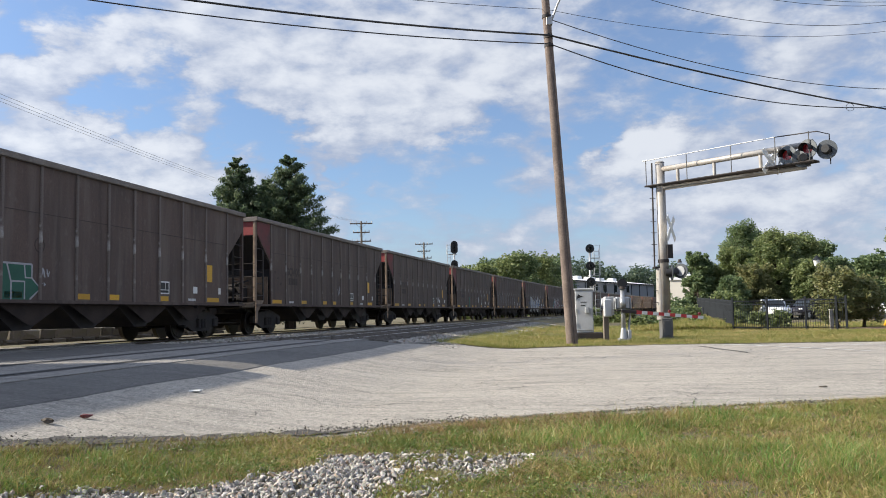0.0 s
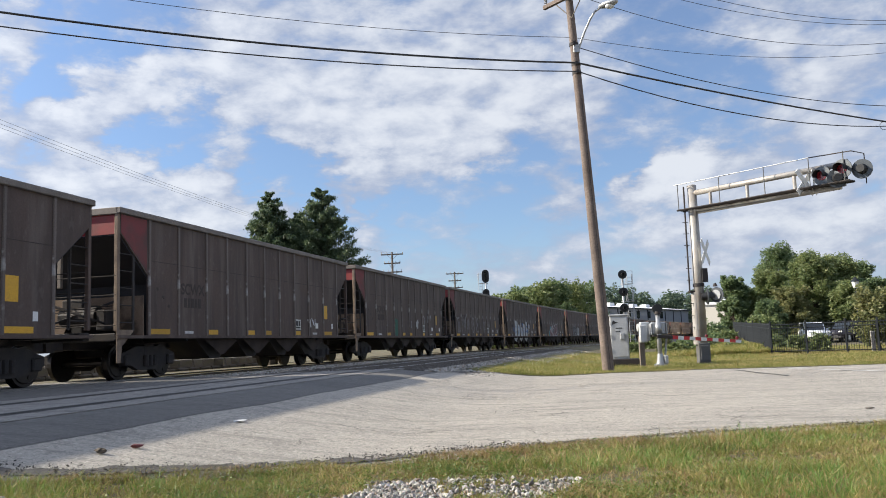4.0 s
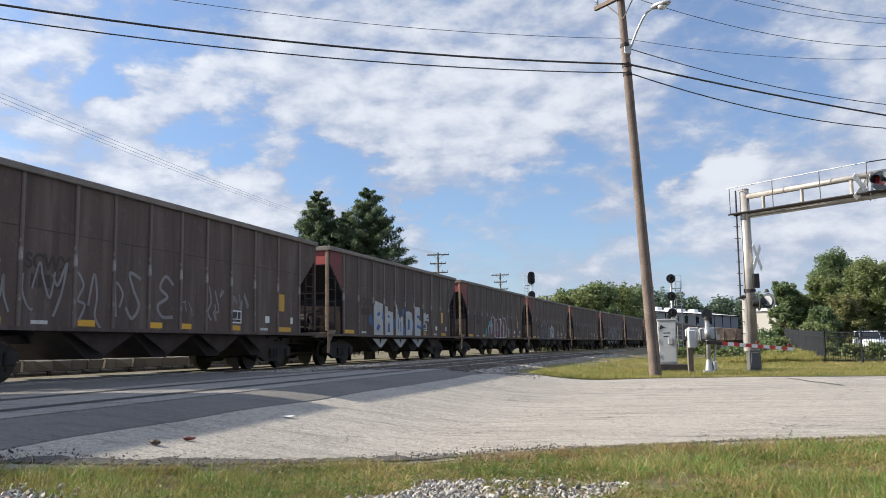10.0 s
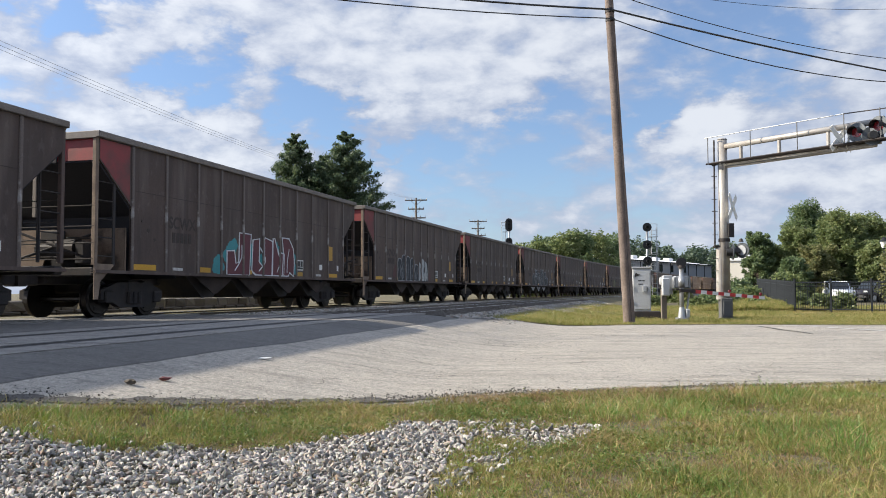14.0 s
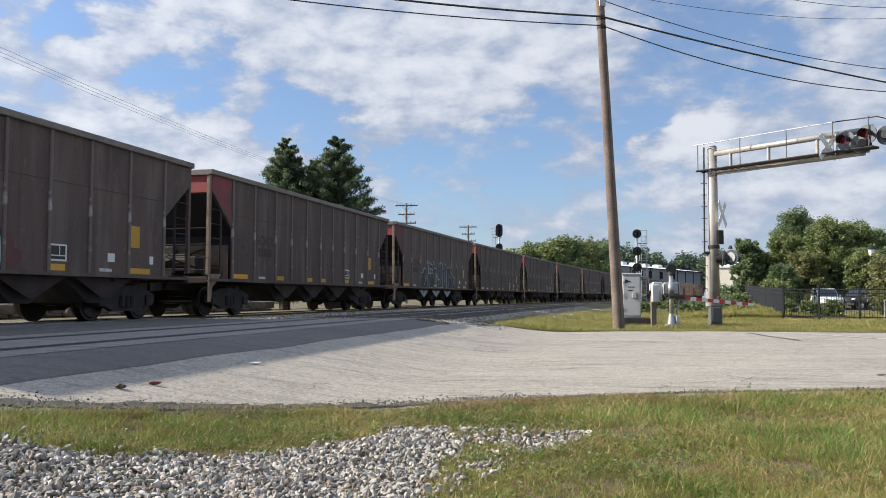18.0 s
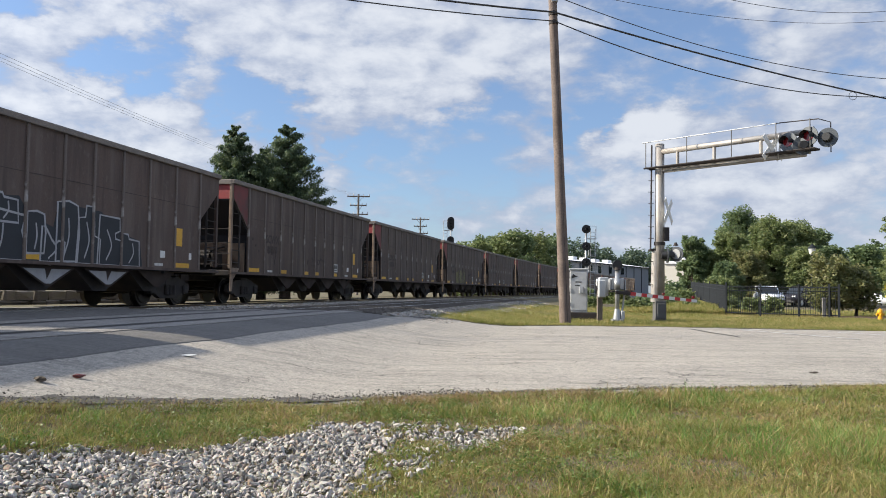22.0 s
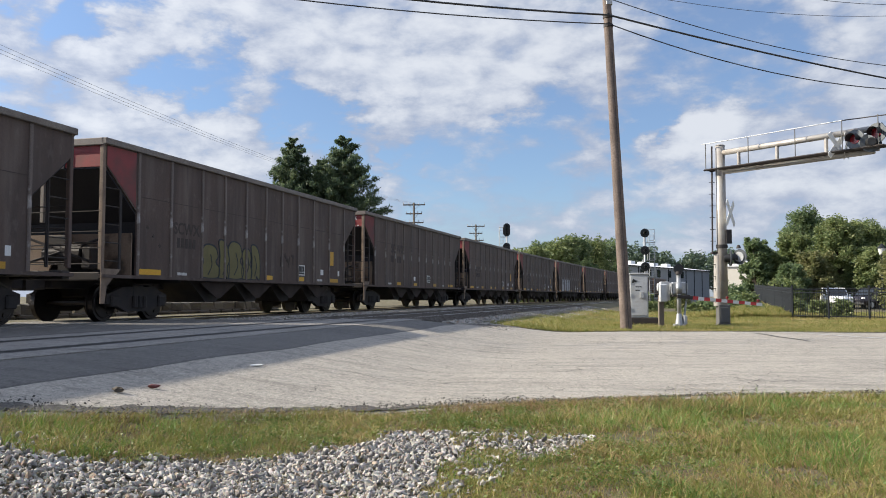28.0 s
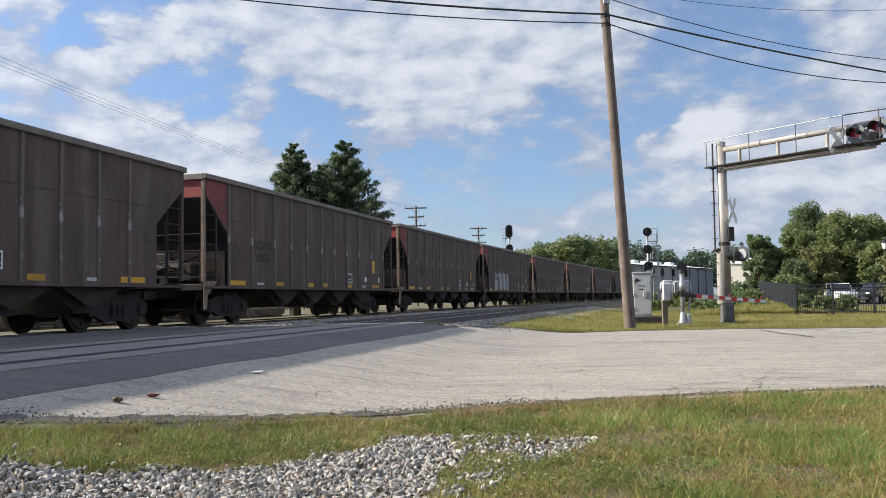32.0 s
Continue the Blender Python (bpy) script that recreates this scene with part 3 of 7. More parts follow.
def car_meshes():
    """All meshes of one hopper car, in the car's space: x away from the rotary end, y to its left, z from the rail head."""
    D = {}
    H, W = TOP_Z, 1.58

    def add(name, bm, m):
        D[name] = mesh_of(name, bm, m)
    # side sheet with both end cut-outs
    out = [(0.10, 3.90), (0.10, 3.42), (1.20, 2.50), (1.20, 1.03), (13.80, 1.03), (13.80, 2.50), (14.90, 3.42), (14.90, 3.90)]
    add("side_sheet", prism(B(), out, "y", -0.02, 0.02), M_CAR)
    bm = B()
    prism(bm, [(-0.05, 1.05), (0.05, 1.05), (0.05, 3.90), (-0.05, 3.90)], "y", -0.075, 0.0)
    bmesh.ops.bevel(bm, geom=[e for e in bm.edges if abs(e.verts[0].co.z - e.verts[1].co.z) > 1], offset=0.02, segments=1, affect="EDGES")
    add("side_post", bm, M_CARPOST)
    add("top_chord", box(B(), 0.0, 15.0, -0.09, 0.05, 3.88, 4.02, 0.015), M_CARTOP)
    add("end_chord", box(B(), 0.0, 0.16, -W, W, 3.86, 4.02, 0.015), M_CARTOP)
    add("end_panel", box(B(), 0.06, 0.10, -W + 0.1, W - 0.1, 3.40, 3.87), M_RED)
    add("red_corner", prism(B(), [(0.12, 3.86), (0.12, 3.44), (1.14, 2.60), (1.14, 3.86)], "y", -0.026, -0.021), M_REDSIDE)
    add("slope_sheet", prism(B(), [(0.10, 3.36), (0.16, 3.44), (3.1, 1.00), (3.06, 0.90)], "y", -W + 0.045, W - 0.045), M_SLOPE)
    add("corner_post", box(B(), 0.02, 0.12, -0.05, 0.05, 1.15, 3.88, 0.012), M_TANPOST)
    add("rear_post", box(B(), 0.02, 0.12, -0.05, 0.05, 1.15, 3.88, 0.012), M_CAR)
    add("end_post", box(B(), 0.02, 0.10, -0.05, 0.05, 2.2, 3.4, 0.01), M_CARTOP)
    # the bulkhead has an arch over the coupler gear
    arch = [(0.75 * math.cos(a), 0.98 + 0.72 * math.sin(a)) for a in np.linspace(math.pi, 0, 11)]
    add("bulkhead", prism(B(), [(-W + 0.08, 0.98)] + arch + [(W - 0.08, 0.98), (W - 0.08, 2.02), (-W + 0.08, 2.02)], "x", 1.12, 1.16), M_TAN)
    # near-black sheet added to keep the recess behind the arch dark
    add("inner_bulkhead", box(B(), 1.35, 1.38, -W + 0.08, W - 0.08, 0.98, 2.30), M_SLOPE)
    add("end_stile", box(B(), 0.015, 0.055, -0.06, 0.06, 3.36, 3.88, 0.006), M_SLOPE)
    add("end_sill", box(B(), 0.0, 0.22, -W + 0.05, W - 0.05, 0.92, 1.10, 0.02), M_UNDER)
    add("platform", box(B(), 0.2, 1.15, -W + 0.05, W - 0.05, 0.98, 1.02), M_UNDER)
    bm = B()
    prism(bm, [(-0.08, 0.98), (0.06, 0.98), (0.06, 1.00), (-0.05, 1.00), (-0.05, 1.03), (0.06, 1.03), (0.06, 1.05), (-0.08, 1.05)], "x", 0.0, 15.0)
    add("side_sill", bm, M_CAR)
    add("weld_seam", box(B(), 1.2, 13.8, -0.006, 0.0, 2.865, 2.88), M_STENCIL)
    add("center_sill", box(B(), 0.1, 14.9, -0.25, 0.25, 0.75, 1.12, 0.02), M_UNDER)
    # grab iron ladder
    add("rung", tube(B(), (0, 0, 0), (0.55, 0, 0), 0.014, n=6), M_UNDER)
    add("ladder", tube(B(), (0.55, 0, 1.2), (0.55, 0, 3.0), 0.02, n=6), M_UNDER)
    bm = B()
    for z in (1.28, 1.62, 1.98, 2.42):
        tube(bm, (0, -W + 0.05, z), (0, W - 0.05, z), 0.013, n=6)
    add("end_rail", bm, M_UNDER)
    add("gusset", prism(B(), [(0.0, 1.18), (0.0, 0.42), (0.14, 0.42), (0.20, 0.80), (0.62, 1.14), (0.62, 1.18)], "y", -0.02, 0.0), M_TANPOST)
    add("inner_post", box(B(), 0.62, 0.70, -0.04, 0.0, 1.15, 3.0, 0.01), M_UNDER)
    # discharge hopper: one V of two sloped sheets, closed at the flank
    bm = B()
    prism(bm, [(-1.05, 0.98), (1.05, 0.98), (0.25, 0.42), (-0.25, 0.42)], "y", -1.20, 1.20)
    add("hopper_chute", bm, M_UNDER)
    bm = B()
    prism(bm, [(-0.98, 0.96), (0.98, 0.96), (0.10, 0.53), (-0.10, 0.53)], "y", -0.02, 0.0)
    add("chute_plate", bm, M_CHUTE)
    # truck side frame: a bow with two pedestal boxes and a spring nest
    bm = B()
    prism(bm, [(-1.15, 0.42), (-1.15, 0.62), (-0.55, 0.80), (0.55, 0.80), (1.15, 0.62), (1.15, 0.42), (0.85, 0.38), (0.45, 0.22), (-0.45, 0.22), (-0.85, 0.38)], "y", -0.07, 0.07)
    for x in (-0.9, 0.9):
        box(bm, x - 0.14, x + 0.14, -0.13, 0.10, 0.33, 0.60, 0.03)
    for x in (-0.18, 0.0, 0.18):
        tube(bm, (x, -0.1, 0.32), (x, -0.1, 0.58), 0.07, n=8)
    add("truck_frame", bm, M_UNDER)
    add("bolster", box(B(), -0.22, 0.22, -1.1, 1.1, 0.55, 0.85, 0.03), M_UNDER)
    bm = B()
    for s in (-1, 1):
        tube(bm, (0, s * 0.70, 0), (0, s * 0.83, 0), 0.43, 0.42, n=28)
        tube(bm, (0, s * 0.685, 0), (0, s * 0.705, 0), 0.455, n=28)
        tube(bm, (0, s * 0.83, 0), (0, s * 0.85, 0), 0.36, 0.34, n=24)
        tube(bm, (0, s * 0.83, 0), (0, s * 0.92, 0), 0.13, 0.10, n=14)
        for k in range(3):
            a = k * 2.094
            tube(bm, (0.25 * math.cos(a), s * 0.84, 0.25 * math.sin(a)), (0.25 * math.cos(a), s * 0.865, 0.25 * math.sin(a)), 0.05, n=8)
    tube(bm, (0, -0.98, 0), (0, 0.98, 0), 0.075, n=10)
    add("wheelset", bm, M_WHEEL)
    bm = B()
    box(bm, -0.42, 0.1, -0.11, 0.11, 0.72, 0.98, 0.03)
    prism(bm, [(-0.60, -0.20), (-0.36, -0.20), (-0.36, 0.18), (-0.52, 0.16), (-0.52, -0.02), (-0.60, -0.06)], "z", 0.70, 1.0)
    add("coupler", bm, M_UNDER)
    bm = B()
    tube(bm, (0.9, 0.55, 1.55), (0.9, -0.45, 1.55), 0.23, n=14)
    box(bm, 0.7, 1.1, -0.75, -0.5, 1.2, 1.7, 0.03)
    tube(bm, (0.5, 0.9, 1.3), (0.9, -0.9, 1.9), 0.03, n=6)
    tube(bm, (0.4, 0.7, 1.9), (0.5, -0.9, 1.35), 0.03, n=6)
    tube(bm, (0.7, 1.15, 1.2), (0.7, 1.15, 2.15), 0.12, n=10)
    tube(bm, (0.35, -0.9, 1.75), (0.35, -0.9, 1.75 + 0.01), 0.26, n=18)
    box(bm, 1.0, 1.45, 0.1, 0.7, 1.75, 2.0, 0.03)
    tube(bm, (1.3, -1.3, 1.25), (1.3, 0.2, 2.0), 0.035, n=6)
    add("brake_gear", bm, M_UNDER)
    add("reflector", box(B(), -0.5, 0.5, -0.006, 0.0, 1.08, 1.21), M_YELLOW)
    add("placard", box(B(), -0.21, 0.21, -0.006, 0.0, 1.68, 2.18), M_YELLOW)
    bm = B()
    for a in ((-0.26, 0.26, 1.27, 1.305), (-0.26, 0.26, 1.575, 1.61), (-0.26, -0.22, 1.305, 1.575), (0.22, 0.26, 1.305, 1.575), (-0.22, 0.22, 1.37, 1.39), (0.04, 0.06, 1.39, 1.575)):
        box(bm, a[0], a[1], -0.008, -0.002, a[2], a[3])
    add("stencil_frame", bm, M_WHITE)
    add("stencil_field", box(B(), -0.22, 0.22, -0.006, 0.0, 1.305, 1.575), M_BLACK)
    add("small_plate", box(B(), -0.12, 0.12, -0.006, 0.0, 1.32, 1.51), M_WHITE)
    add("small_bar", box(B(), -0.21, 0.21, -0.006, 0.0, 1.10, 1.17), M_WORNWHITE)
    return D


POSTS = [1.25, 2.55, 3.95, 5.1, 6.3, 7.5, 8.6, 9.78, 11.0, 12.36, 13.75]


def build_car(D, label):
    car = thing("hopper_car", label, "hopper car", "hopper cars of the coal train")
    W = 1.58

    def put(name, x=0.0, y=0.0, z=0.0, rz=0.0, parent=car, lab="", nm=None):
        ob = new(nm or name, D[name])
        ob.parent = parent
        ob.matrix_basis = pose(x, y, z, 0, 0, rz)
        return tagged(ob, lab)
    for s in (-1, 1):
        sheet = put("side_sheet", 0 if s < 0 else CAR_LEN, s * (W - 0.02), 0, 0 if s < 0 else 180)
        for x in POSTS:
            put("side_post", x, s * (W - 0.04), 0, 0 if s < 0 else 180)
        put("top_chord", 0 if s < 0 else CAR_LEN, s * (W - 0.02), 0, 0 if s < 0 else 180)
        put("side_sill", 0 if s < 0 else CAR_LEN, s * (W - 0.04), 0, 0 if s < 0 else 180)
        put("weld_seam", 0 if s < 0 else CAR_LEN, s * W, 0, 0 if s < 0 else 180)
        put("red_corner", 0, s * (W - 0.02), 0, 0, lab="faded red rotary end marking") if s < 0 else None
        for x in (0.0, CAR_LEN):
            put("corner_post" if x == 0 else "rear_post", x if x == 0 else x - 0.14, s * (W - 0.06))
    for end in (0, 1):
        x, rz = (0, 0) if not end else (CAR_LEN, 180)
        put("end_chord", x, 0, 0, rz)
        put("end_panel", x, 0, 0, rz, lab="red painted end panel" if not end else "")
        put("slope_sheet", x, 0, 0, rz)
        put("end_post", x, 0, 0, rz)
        if not end:
            put("bulkhead", x, 0, 0, rz, lab="tan end bulkhead with an arched opening")
            for y in (-0.5, 0.5):
                put("end_stile", x, y)
        put("inner_bulkhead", x, 0, 0, rz)
        put("end_sill", x, 0, 0, rz)
        put("platform", x, 0, 0, rz)
        put("end_rail", x + (0.03 if not end else -0.03), 0, 0, rz)
        put("coupler", x, 0, 0, rz)
        for s in (-1, 1):
            if not end:
                put("gusset", x, s * (W - 0.02), 0, rz)
            put("inner_post", x, s * (W - 0.06), 0, rz)
        for s in (-1, 1):
            lad = put("ladder", (0.12 if not end else CAR_LEN - 0.12), s * (W - 0.05), 0, 0 if not end else 180)
            for k in range(6):
                put("rung", 0, 0, 1.35 + k * 0.4, 0, lad)
        cx = 2.0 if not end else CAR_LEN - 2.0
        put("bolster", cx)
        for s in (-1, 1):
            put("truck_frame", cx, s * 1.02, 0, 0 if s < 0 else 180)
        for o in (-0.9, 0.9):
            put("wheelset", cx + o, 0, 0.43)
    put("center_sill")
    put("brake_gear", 0, 0, 0, 0)
    for i in range(4):
        x = 5.05 + i * 2.23
        put("hopper_chute", x)
        for s in (-1, 1):
            put("chute_plate", x, s * 1.42, 0, 0 if s < 0 else 180)
    for x, k in ((1.70, 0.92), (4.32, 0.5), (6.58, 0.46), (7.72, 0.5), (10.02, 0.48), (12.76, 0.88)):
        ob = put("reflector", x, -W, lab="yellow reflector strip")
        ob.scale.x = k
    put("placard", 12.56, -W, lab="yellow square placard")
    put("stencil_field", 10.04, -W)
    put("stencil_frame", 10.04, -W)
    put("small_plate", 11.74, -W, lab="small white plate")
    put("small_bar", 3.06, -W)
    put("small_bar", 11.55, -W)
    put("small_plate", 13.25, -W).scale.x = 0.6
    return car


def front_s(t):
    """Arc length of the reference coupling at t seconds."""
    return 6.30138761e-05 * t ** 3 - 1.33446506e-02 * t ** 2 - 6.31098453 * t + 28.6517


CARS = []


def build_train():
    D = car_meshes()
    first = build_car(D, "brown rusty open-top coal hopper car with red end")
    CARS.append((-3, first))
    for n in range(-2, 21):
        CARS.append((n, copy_thing(first, pose(0, 0, 0))))


def car_pose(n, t):
    s = front_s(t) + n * COUPLED + CAR_LEN / 2
    x, y, rz = on_track(s)
    return pose(x, y, RAIL_Z, 0, 0, rz) @ pose(-CAR_LEN / 2 - 0.35, 0, 0)


def motions():
    for n, car in CARS:
        walk(car, [(t, car_pose(n, t)) for t in range(33)])
        if n > 16:
            continue
        steps = [k / 15 for k in range(481)]
        for ob in car.children:
            if ob.name.startswith("wheelset"):
                x = ob.matrix_basis.translation.x
                walk(ob, [(t, pose(x, 0, 0.43, 0, math.degrees(front_s(t) / 0.43), 0)) for t in steps])


# ---- graffiti and lettering on the cars ----
def paint_mat(name, c):
    return mat(name, c, tuple(v * 0.8 for v in c), 4, 0.6, c3=tuple(v * 0.55 for v in c), stain=0.35)


P_SILVER = paint_mat("paint_silver", (0.47, 0.48, 0.48))
P_BLUE = paint_mat("paint_blue", (0.04, 0.12, 0.32))
P_TEAL = paint_mat("paint_teal", (0.05, 0.28, 0.30))
P_MAROON = paint_mat("paint_maroon", (0.13, 0.03, 0.04))
P_GREEN = paint_mat("paint_green", (0.02, 0.11, 0.07))
P_BLACK = paint_mat("paint_black", (0.016, 0.02, 0.028))
P_CHALK = paint_mat("paint_chalk", (0.40, 0.40, 0.42))
P_FAINT = paint_mat("paint_faint", (0.23, 0.215, 0.215))
P_WHITE = paint_mat("paint_white", (0.72, 0.74, 0.76))
P_OCHRE = paint_mat("paint_ochre", (0.155, 0.135, 0.045))
P_RUST = paint_mat("paint_dull_red", (0.115, 0.040, 0.036))


def flat_poly(bm, pts, d):
    """A thin plate with its outline in the flank's plane (x, z), its outer face d in front of the sheet."""
    prism(bm, pts, "y", -1.583 - d, -1.581)


def ribbon(bm, pts, w, d):
    """One connected band along the points."""
    rows = []
    n = len(pts)
    for i in range(n):
        x0, z0 = pts[max(i - 1, 0)]
        x1, z1 = pts[min(i + 1, n - 1)]
        l = math.hypot(x1 - x0, z1 - z0) or 1
        nx, nz = -(z1 - z0) / l * w / 2, (x1 - x0) / l * w / 2
        x, z = pts[i]
        rows.append([bm.verts.new(p) for p in ((x + nx, -1.581, z + nz), (x + nx, -1.583 - d, z + nz), (x - nx, -1.583 - d, z - nz), (x - nx, -1.581, z - nz))])
    for a, b in zip(rows, rows[1:]):
        for k in range(4):
            bm.faces.new((a[k], a[(k + 1) % 4], b[(k + 1) % 4], b[k]))


def curve_pts(pts, n=5):
    """A smooth line through the points."""
    out = []
    P = [pts[0]] + list(pts) + [pts[-1]]
    for i in range(1, len(P) - 2):
        for k in range(n):
            t = k / n
            out.append(tuple(0.5 * (2 * P[i][j] + (P[i + 1][j] - P[i - 1][j]) * t + (2 * P[i - 1][j] - 5 * P[i][j] + 4 * P[i + 1][j] - P[i + 2][j]) * t * t + (3 * P[i][j] - P[i - 1][j] - 3 * P[i + 1][j] + P[i + 2][j]) * t ** 3) for j in (0, 1)))
    return out + [pts[-1]]


# outlines of letter-like shapes in a unit box
BLOCK = ((0, 0), (0, 0.45), (0.06, 0.72), (0.25, 1.0), (1.0, 0.92), (0.92, 0.6), (1.0, 0.4), (1.0, 0))
FLAG = ((0, 0), (0.04, 1.0), (0.36, 0.98), (0.42, 0.84), (0.95, 0.80), (1.0, 0))
FORK = ((0, 0), (0.04, 1.0), (0.18, 0.98), (0.46, 0.62), (0.6, 0.5), (0.72, 0.62), (1.0, 0.60), (0.96, 0))
SLAB = ((0, 0), (0.02, 0.96), (0.5, 1.0), (0.9, 0.94), (1.0, 0.5), (0.94, 0.02))
COMB = ((0, 0), (0.06, 1.0), (0.88, 0.98), (0.9, 0.72), (0.7, 0.66), (0.72, 0.55), (1.0, 0.52), (0.94, 0))
ARROW = ((0, 0.05), (0.3, 0), (0.45, 0.25), (1.0, 0.1), (0.95, 0.9), (0.5, 0.75), (0.45, 1.0), (0.15, 0.85))
HOOK = ((0, 0), (0, 0.55), (0.3, 0.57), (0.36, 0.28), (0.48, 0.3), (0.5, 1.0), (1.0, 1.0), (0.94, 0))
CUP = ((0, 0.1), (0.05, 0.9), (0.36, 0.95), (0.34, 0.35), (0.5, 0.25), (0.6, 0.4), (0.6, 1.0), (1.0, 0.92), (0.96, 0.0), (0.2, 0.0))
BOW = ((0, 0), (0.1, 0.6), (0.0, 1.0), (0.55, 1.0), (0.9, 0.75), (1.0, 0.4), (0.95, 0.0), (0.6, 0.1), (0.5, 0.0))
STEP = ((0, 0), (0.08, 0.78), (0.34, 0.8), (0.38, 1.0), (0.7, 1.0), (0.74, 0.5), (1.0, 0.45), (0.98, 0))
PUFF = ((0.08, 0.02), (0.0, 0.3), (0.12, 0.5), (0.02, 0.75), (0.2, 0.98), (0.55, 1.0), (0.8, 0.9), (0.9, 0.65), (0.78, 0.5), (1.0, 0.3), (0.92, 0.05), (0.5, 0.0))


def letter_row(car, shapes, fill, line, hole=None, lw=0.05, smooth_line=False, lift=0.0, counters=None):
    """Painted letters: each an outline in its box (x0, x1, z0, z1), with its own stroke and counter."""
    rng = random.Random(len(shapes) * 13 + int(shapes[0][1] * 7))
    for k, (shape, x0, x1, z0, z1) in enumerate(shapes):
        pts = [(x0 + (x1 - x0) * u, z0 + (z1 - z0) * v) for u, v in shape]
        if smooth_line:
            pts = curve_pts(pts + [pts[0]], 4)[:-1]
        fb = B()
        flat_poly(fb, pts, 0.002 + lift + 0.0007 * (k % 3))
        letter = part("graffiti_letter", fb, fill, car, "painted graffiti letter")
        if line:
            lb = B()
            ribbon(lb, pts + [pts[0]], lw, 0.006 + lift)
            part("outline", lb, line, letter)
            lb = B()
            ribbon(lb, curve_pts([(x0 + (x1 - x0) * rng.uniform(0.3, 0.45), z0 + (z1 - z0) * 0.1), (x0 + (x1 - x0) * rng.uniform(0.4, 0.7), z0 + (z1 - z0) * 0.4), (x0 + (x1 - x0) * rng.uniform(0.35, 0.6), z0 + (z1 - z0) * 0.72)], 5), lw * 0.8, 0.006 + lift)
            part("inner_stroke", lb, line, letter)
        if hole and counters:
            for q in counters[k]:
                hb = B()
                flat_poly(hb, [(x0 + (x1 - x0) * u, z0 + (z1 - z0) * v) for u, v in q], 0.008)
                part("counter", hb, hole, letter)
        elif hole:
            for u, v, r in ((0.42, rng.uniform(0.55, 0.66), 0.10), (rng.uniform(0.3, 0.6), rng.uniform(0.2, 0.34), 0.13)):
                hb = B()
                flat_poly(hb, [(x0 + (x1 - x0) * (u + r * 1.5 * math.cos(t) * rng.uniform(0.7, 1.2)), z0 + (z1 - z0) * (v + r * math.sin(t) * rng.uniform(0.7, 1.2))) for t in np.linspace(0, 6.28, 9)[:-1]], 0.008)
                part("counter", hb, hole, letter)


def tag_piece(car, rng, x0, x1, z0, z1, n, paint, lw=0.05):
    """A row of hand-written strokes."""
    w = (x1 - x0) / n
    for i in range(n):
        bm = B()
        a = x0 + i * w
        pts = [(a + w * rng.uniform(0.0, 0.3), z0 + (z1 - z0) * rng.uniform(0.7, 1.0))]
        for k in range(rng.randint(3, 5)):
            pts.append((a + w * rng.uniform(0.05, 0.95), z0 + (z1 - z0) * rng.uniform(0, 1)))
        ribbon(bm, curve_pts(pts, 6), lw, 0.004)
        part("graffiti_stroke", bm, paint, car, "scrawled spray-paint letter")


def smear(car, rng, x, z, r, paint):
    bm = B()
    for k in range(5):
        cx, cz, q = x + rng.uniform(-r, r) * 0.6, z + rng.uniform(-r, r) * 0.5, r * rng.uniform(0.4, 0.7)
        flat_poly(bm, [(cx + q * math.cos(a) * rng.uniform(0.7, 1.2), cz + q * math.sin(a) * rng.uniform(0.7, 1.2)) for a in np.linspace(0, 6.28, 13)[:-1]], 0.0012 + 0.0004 * k)
    part("paint_patch", bm, paint, car)


def lettering(name, text, size, x, z, material, parent, y=-1.5845):
    """Raised flat letters on the flank."""
    cu = bpy.data.curves.new(name, "FONT")
    cu.body, cu.size, cu.extrude, cu.offset = text, size, 0.001, 0.009 * size / 0.35
    tmp = bpy.data.objects.new(name, cu)
    scene.collection.objects.link(tmp)
    dg = bpy.context.evaluated_depsgraph_get()
    me = bpy.data.meshes.new_from_object(tmp.evaluated_get(dg))
    bpy.data.objects.remove(tmp)
    me.materials.clear()
    me.materials.append(material)
    ob = new(name, me)
    ob.parent = parent
    ob.matrix_basis = pose(x, y, z, 90, 0, 0)
    return ob


def bars(parent, x, z, n, w, h, gap, material, name="number_bar"):
    bm = B()
    for i in range(n):
        a = x + i * (w + gap)
        flat_poly(bm, [(a, z), (a + w, z), (a + w, z + h), (a, z + h)], 0.002)
    part(name, bm, material, parent)


def chute_paint(car, x, paint):
    """Overspray on one chute plate."""
    bm = B()
    prism(bm, [(x - 0.8, 0.90), (x - 0.12, 0.90), (x - 0.05, 0.66), (x + 0.1, 0.9), (x + 0.75, 0.9), (x + 0.08, 0.58), (x - 0.1, 0.58)], "y", -1.447, -1.441)
    part("overspray", bm, paint, car)


def stroke(car, pts, paint, lw=0.05):
    bm = B()
    ribbon(bm, curve_pts(pts, 6), lw, 0.004)
    part("graffiti_stroke", bm, paint, car, "scrawled spray-paint letter")


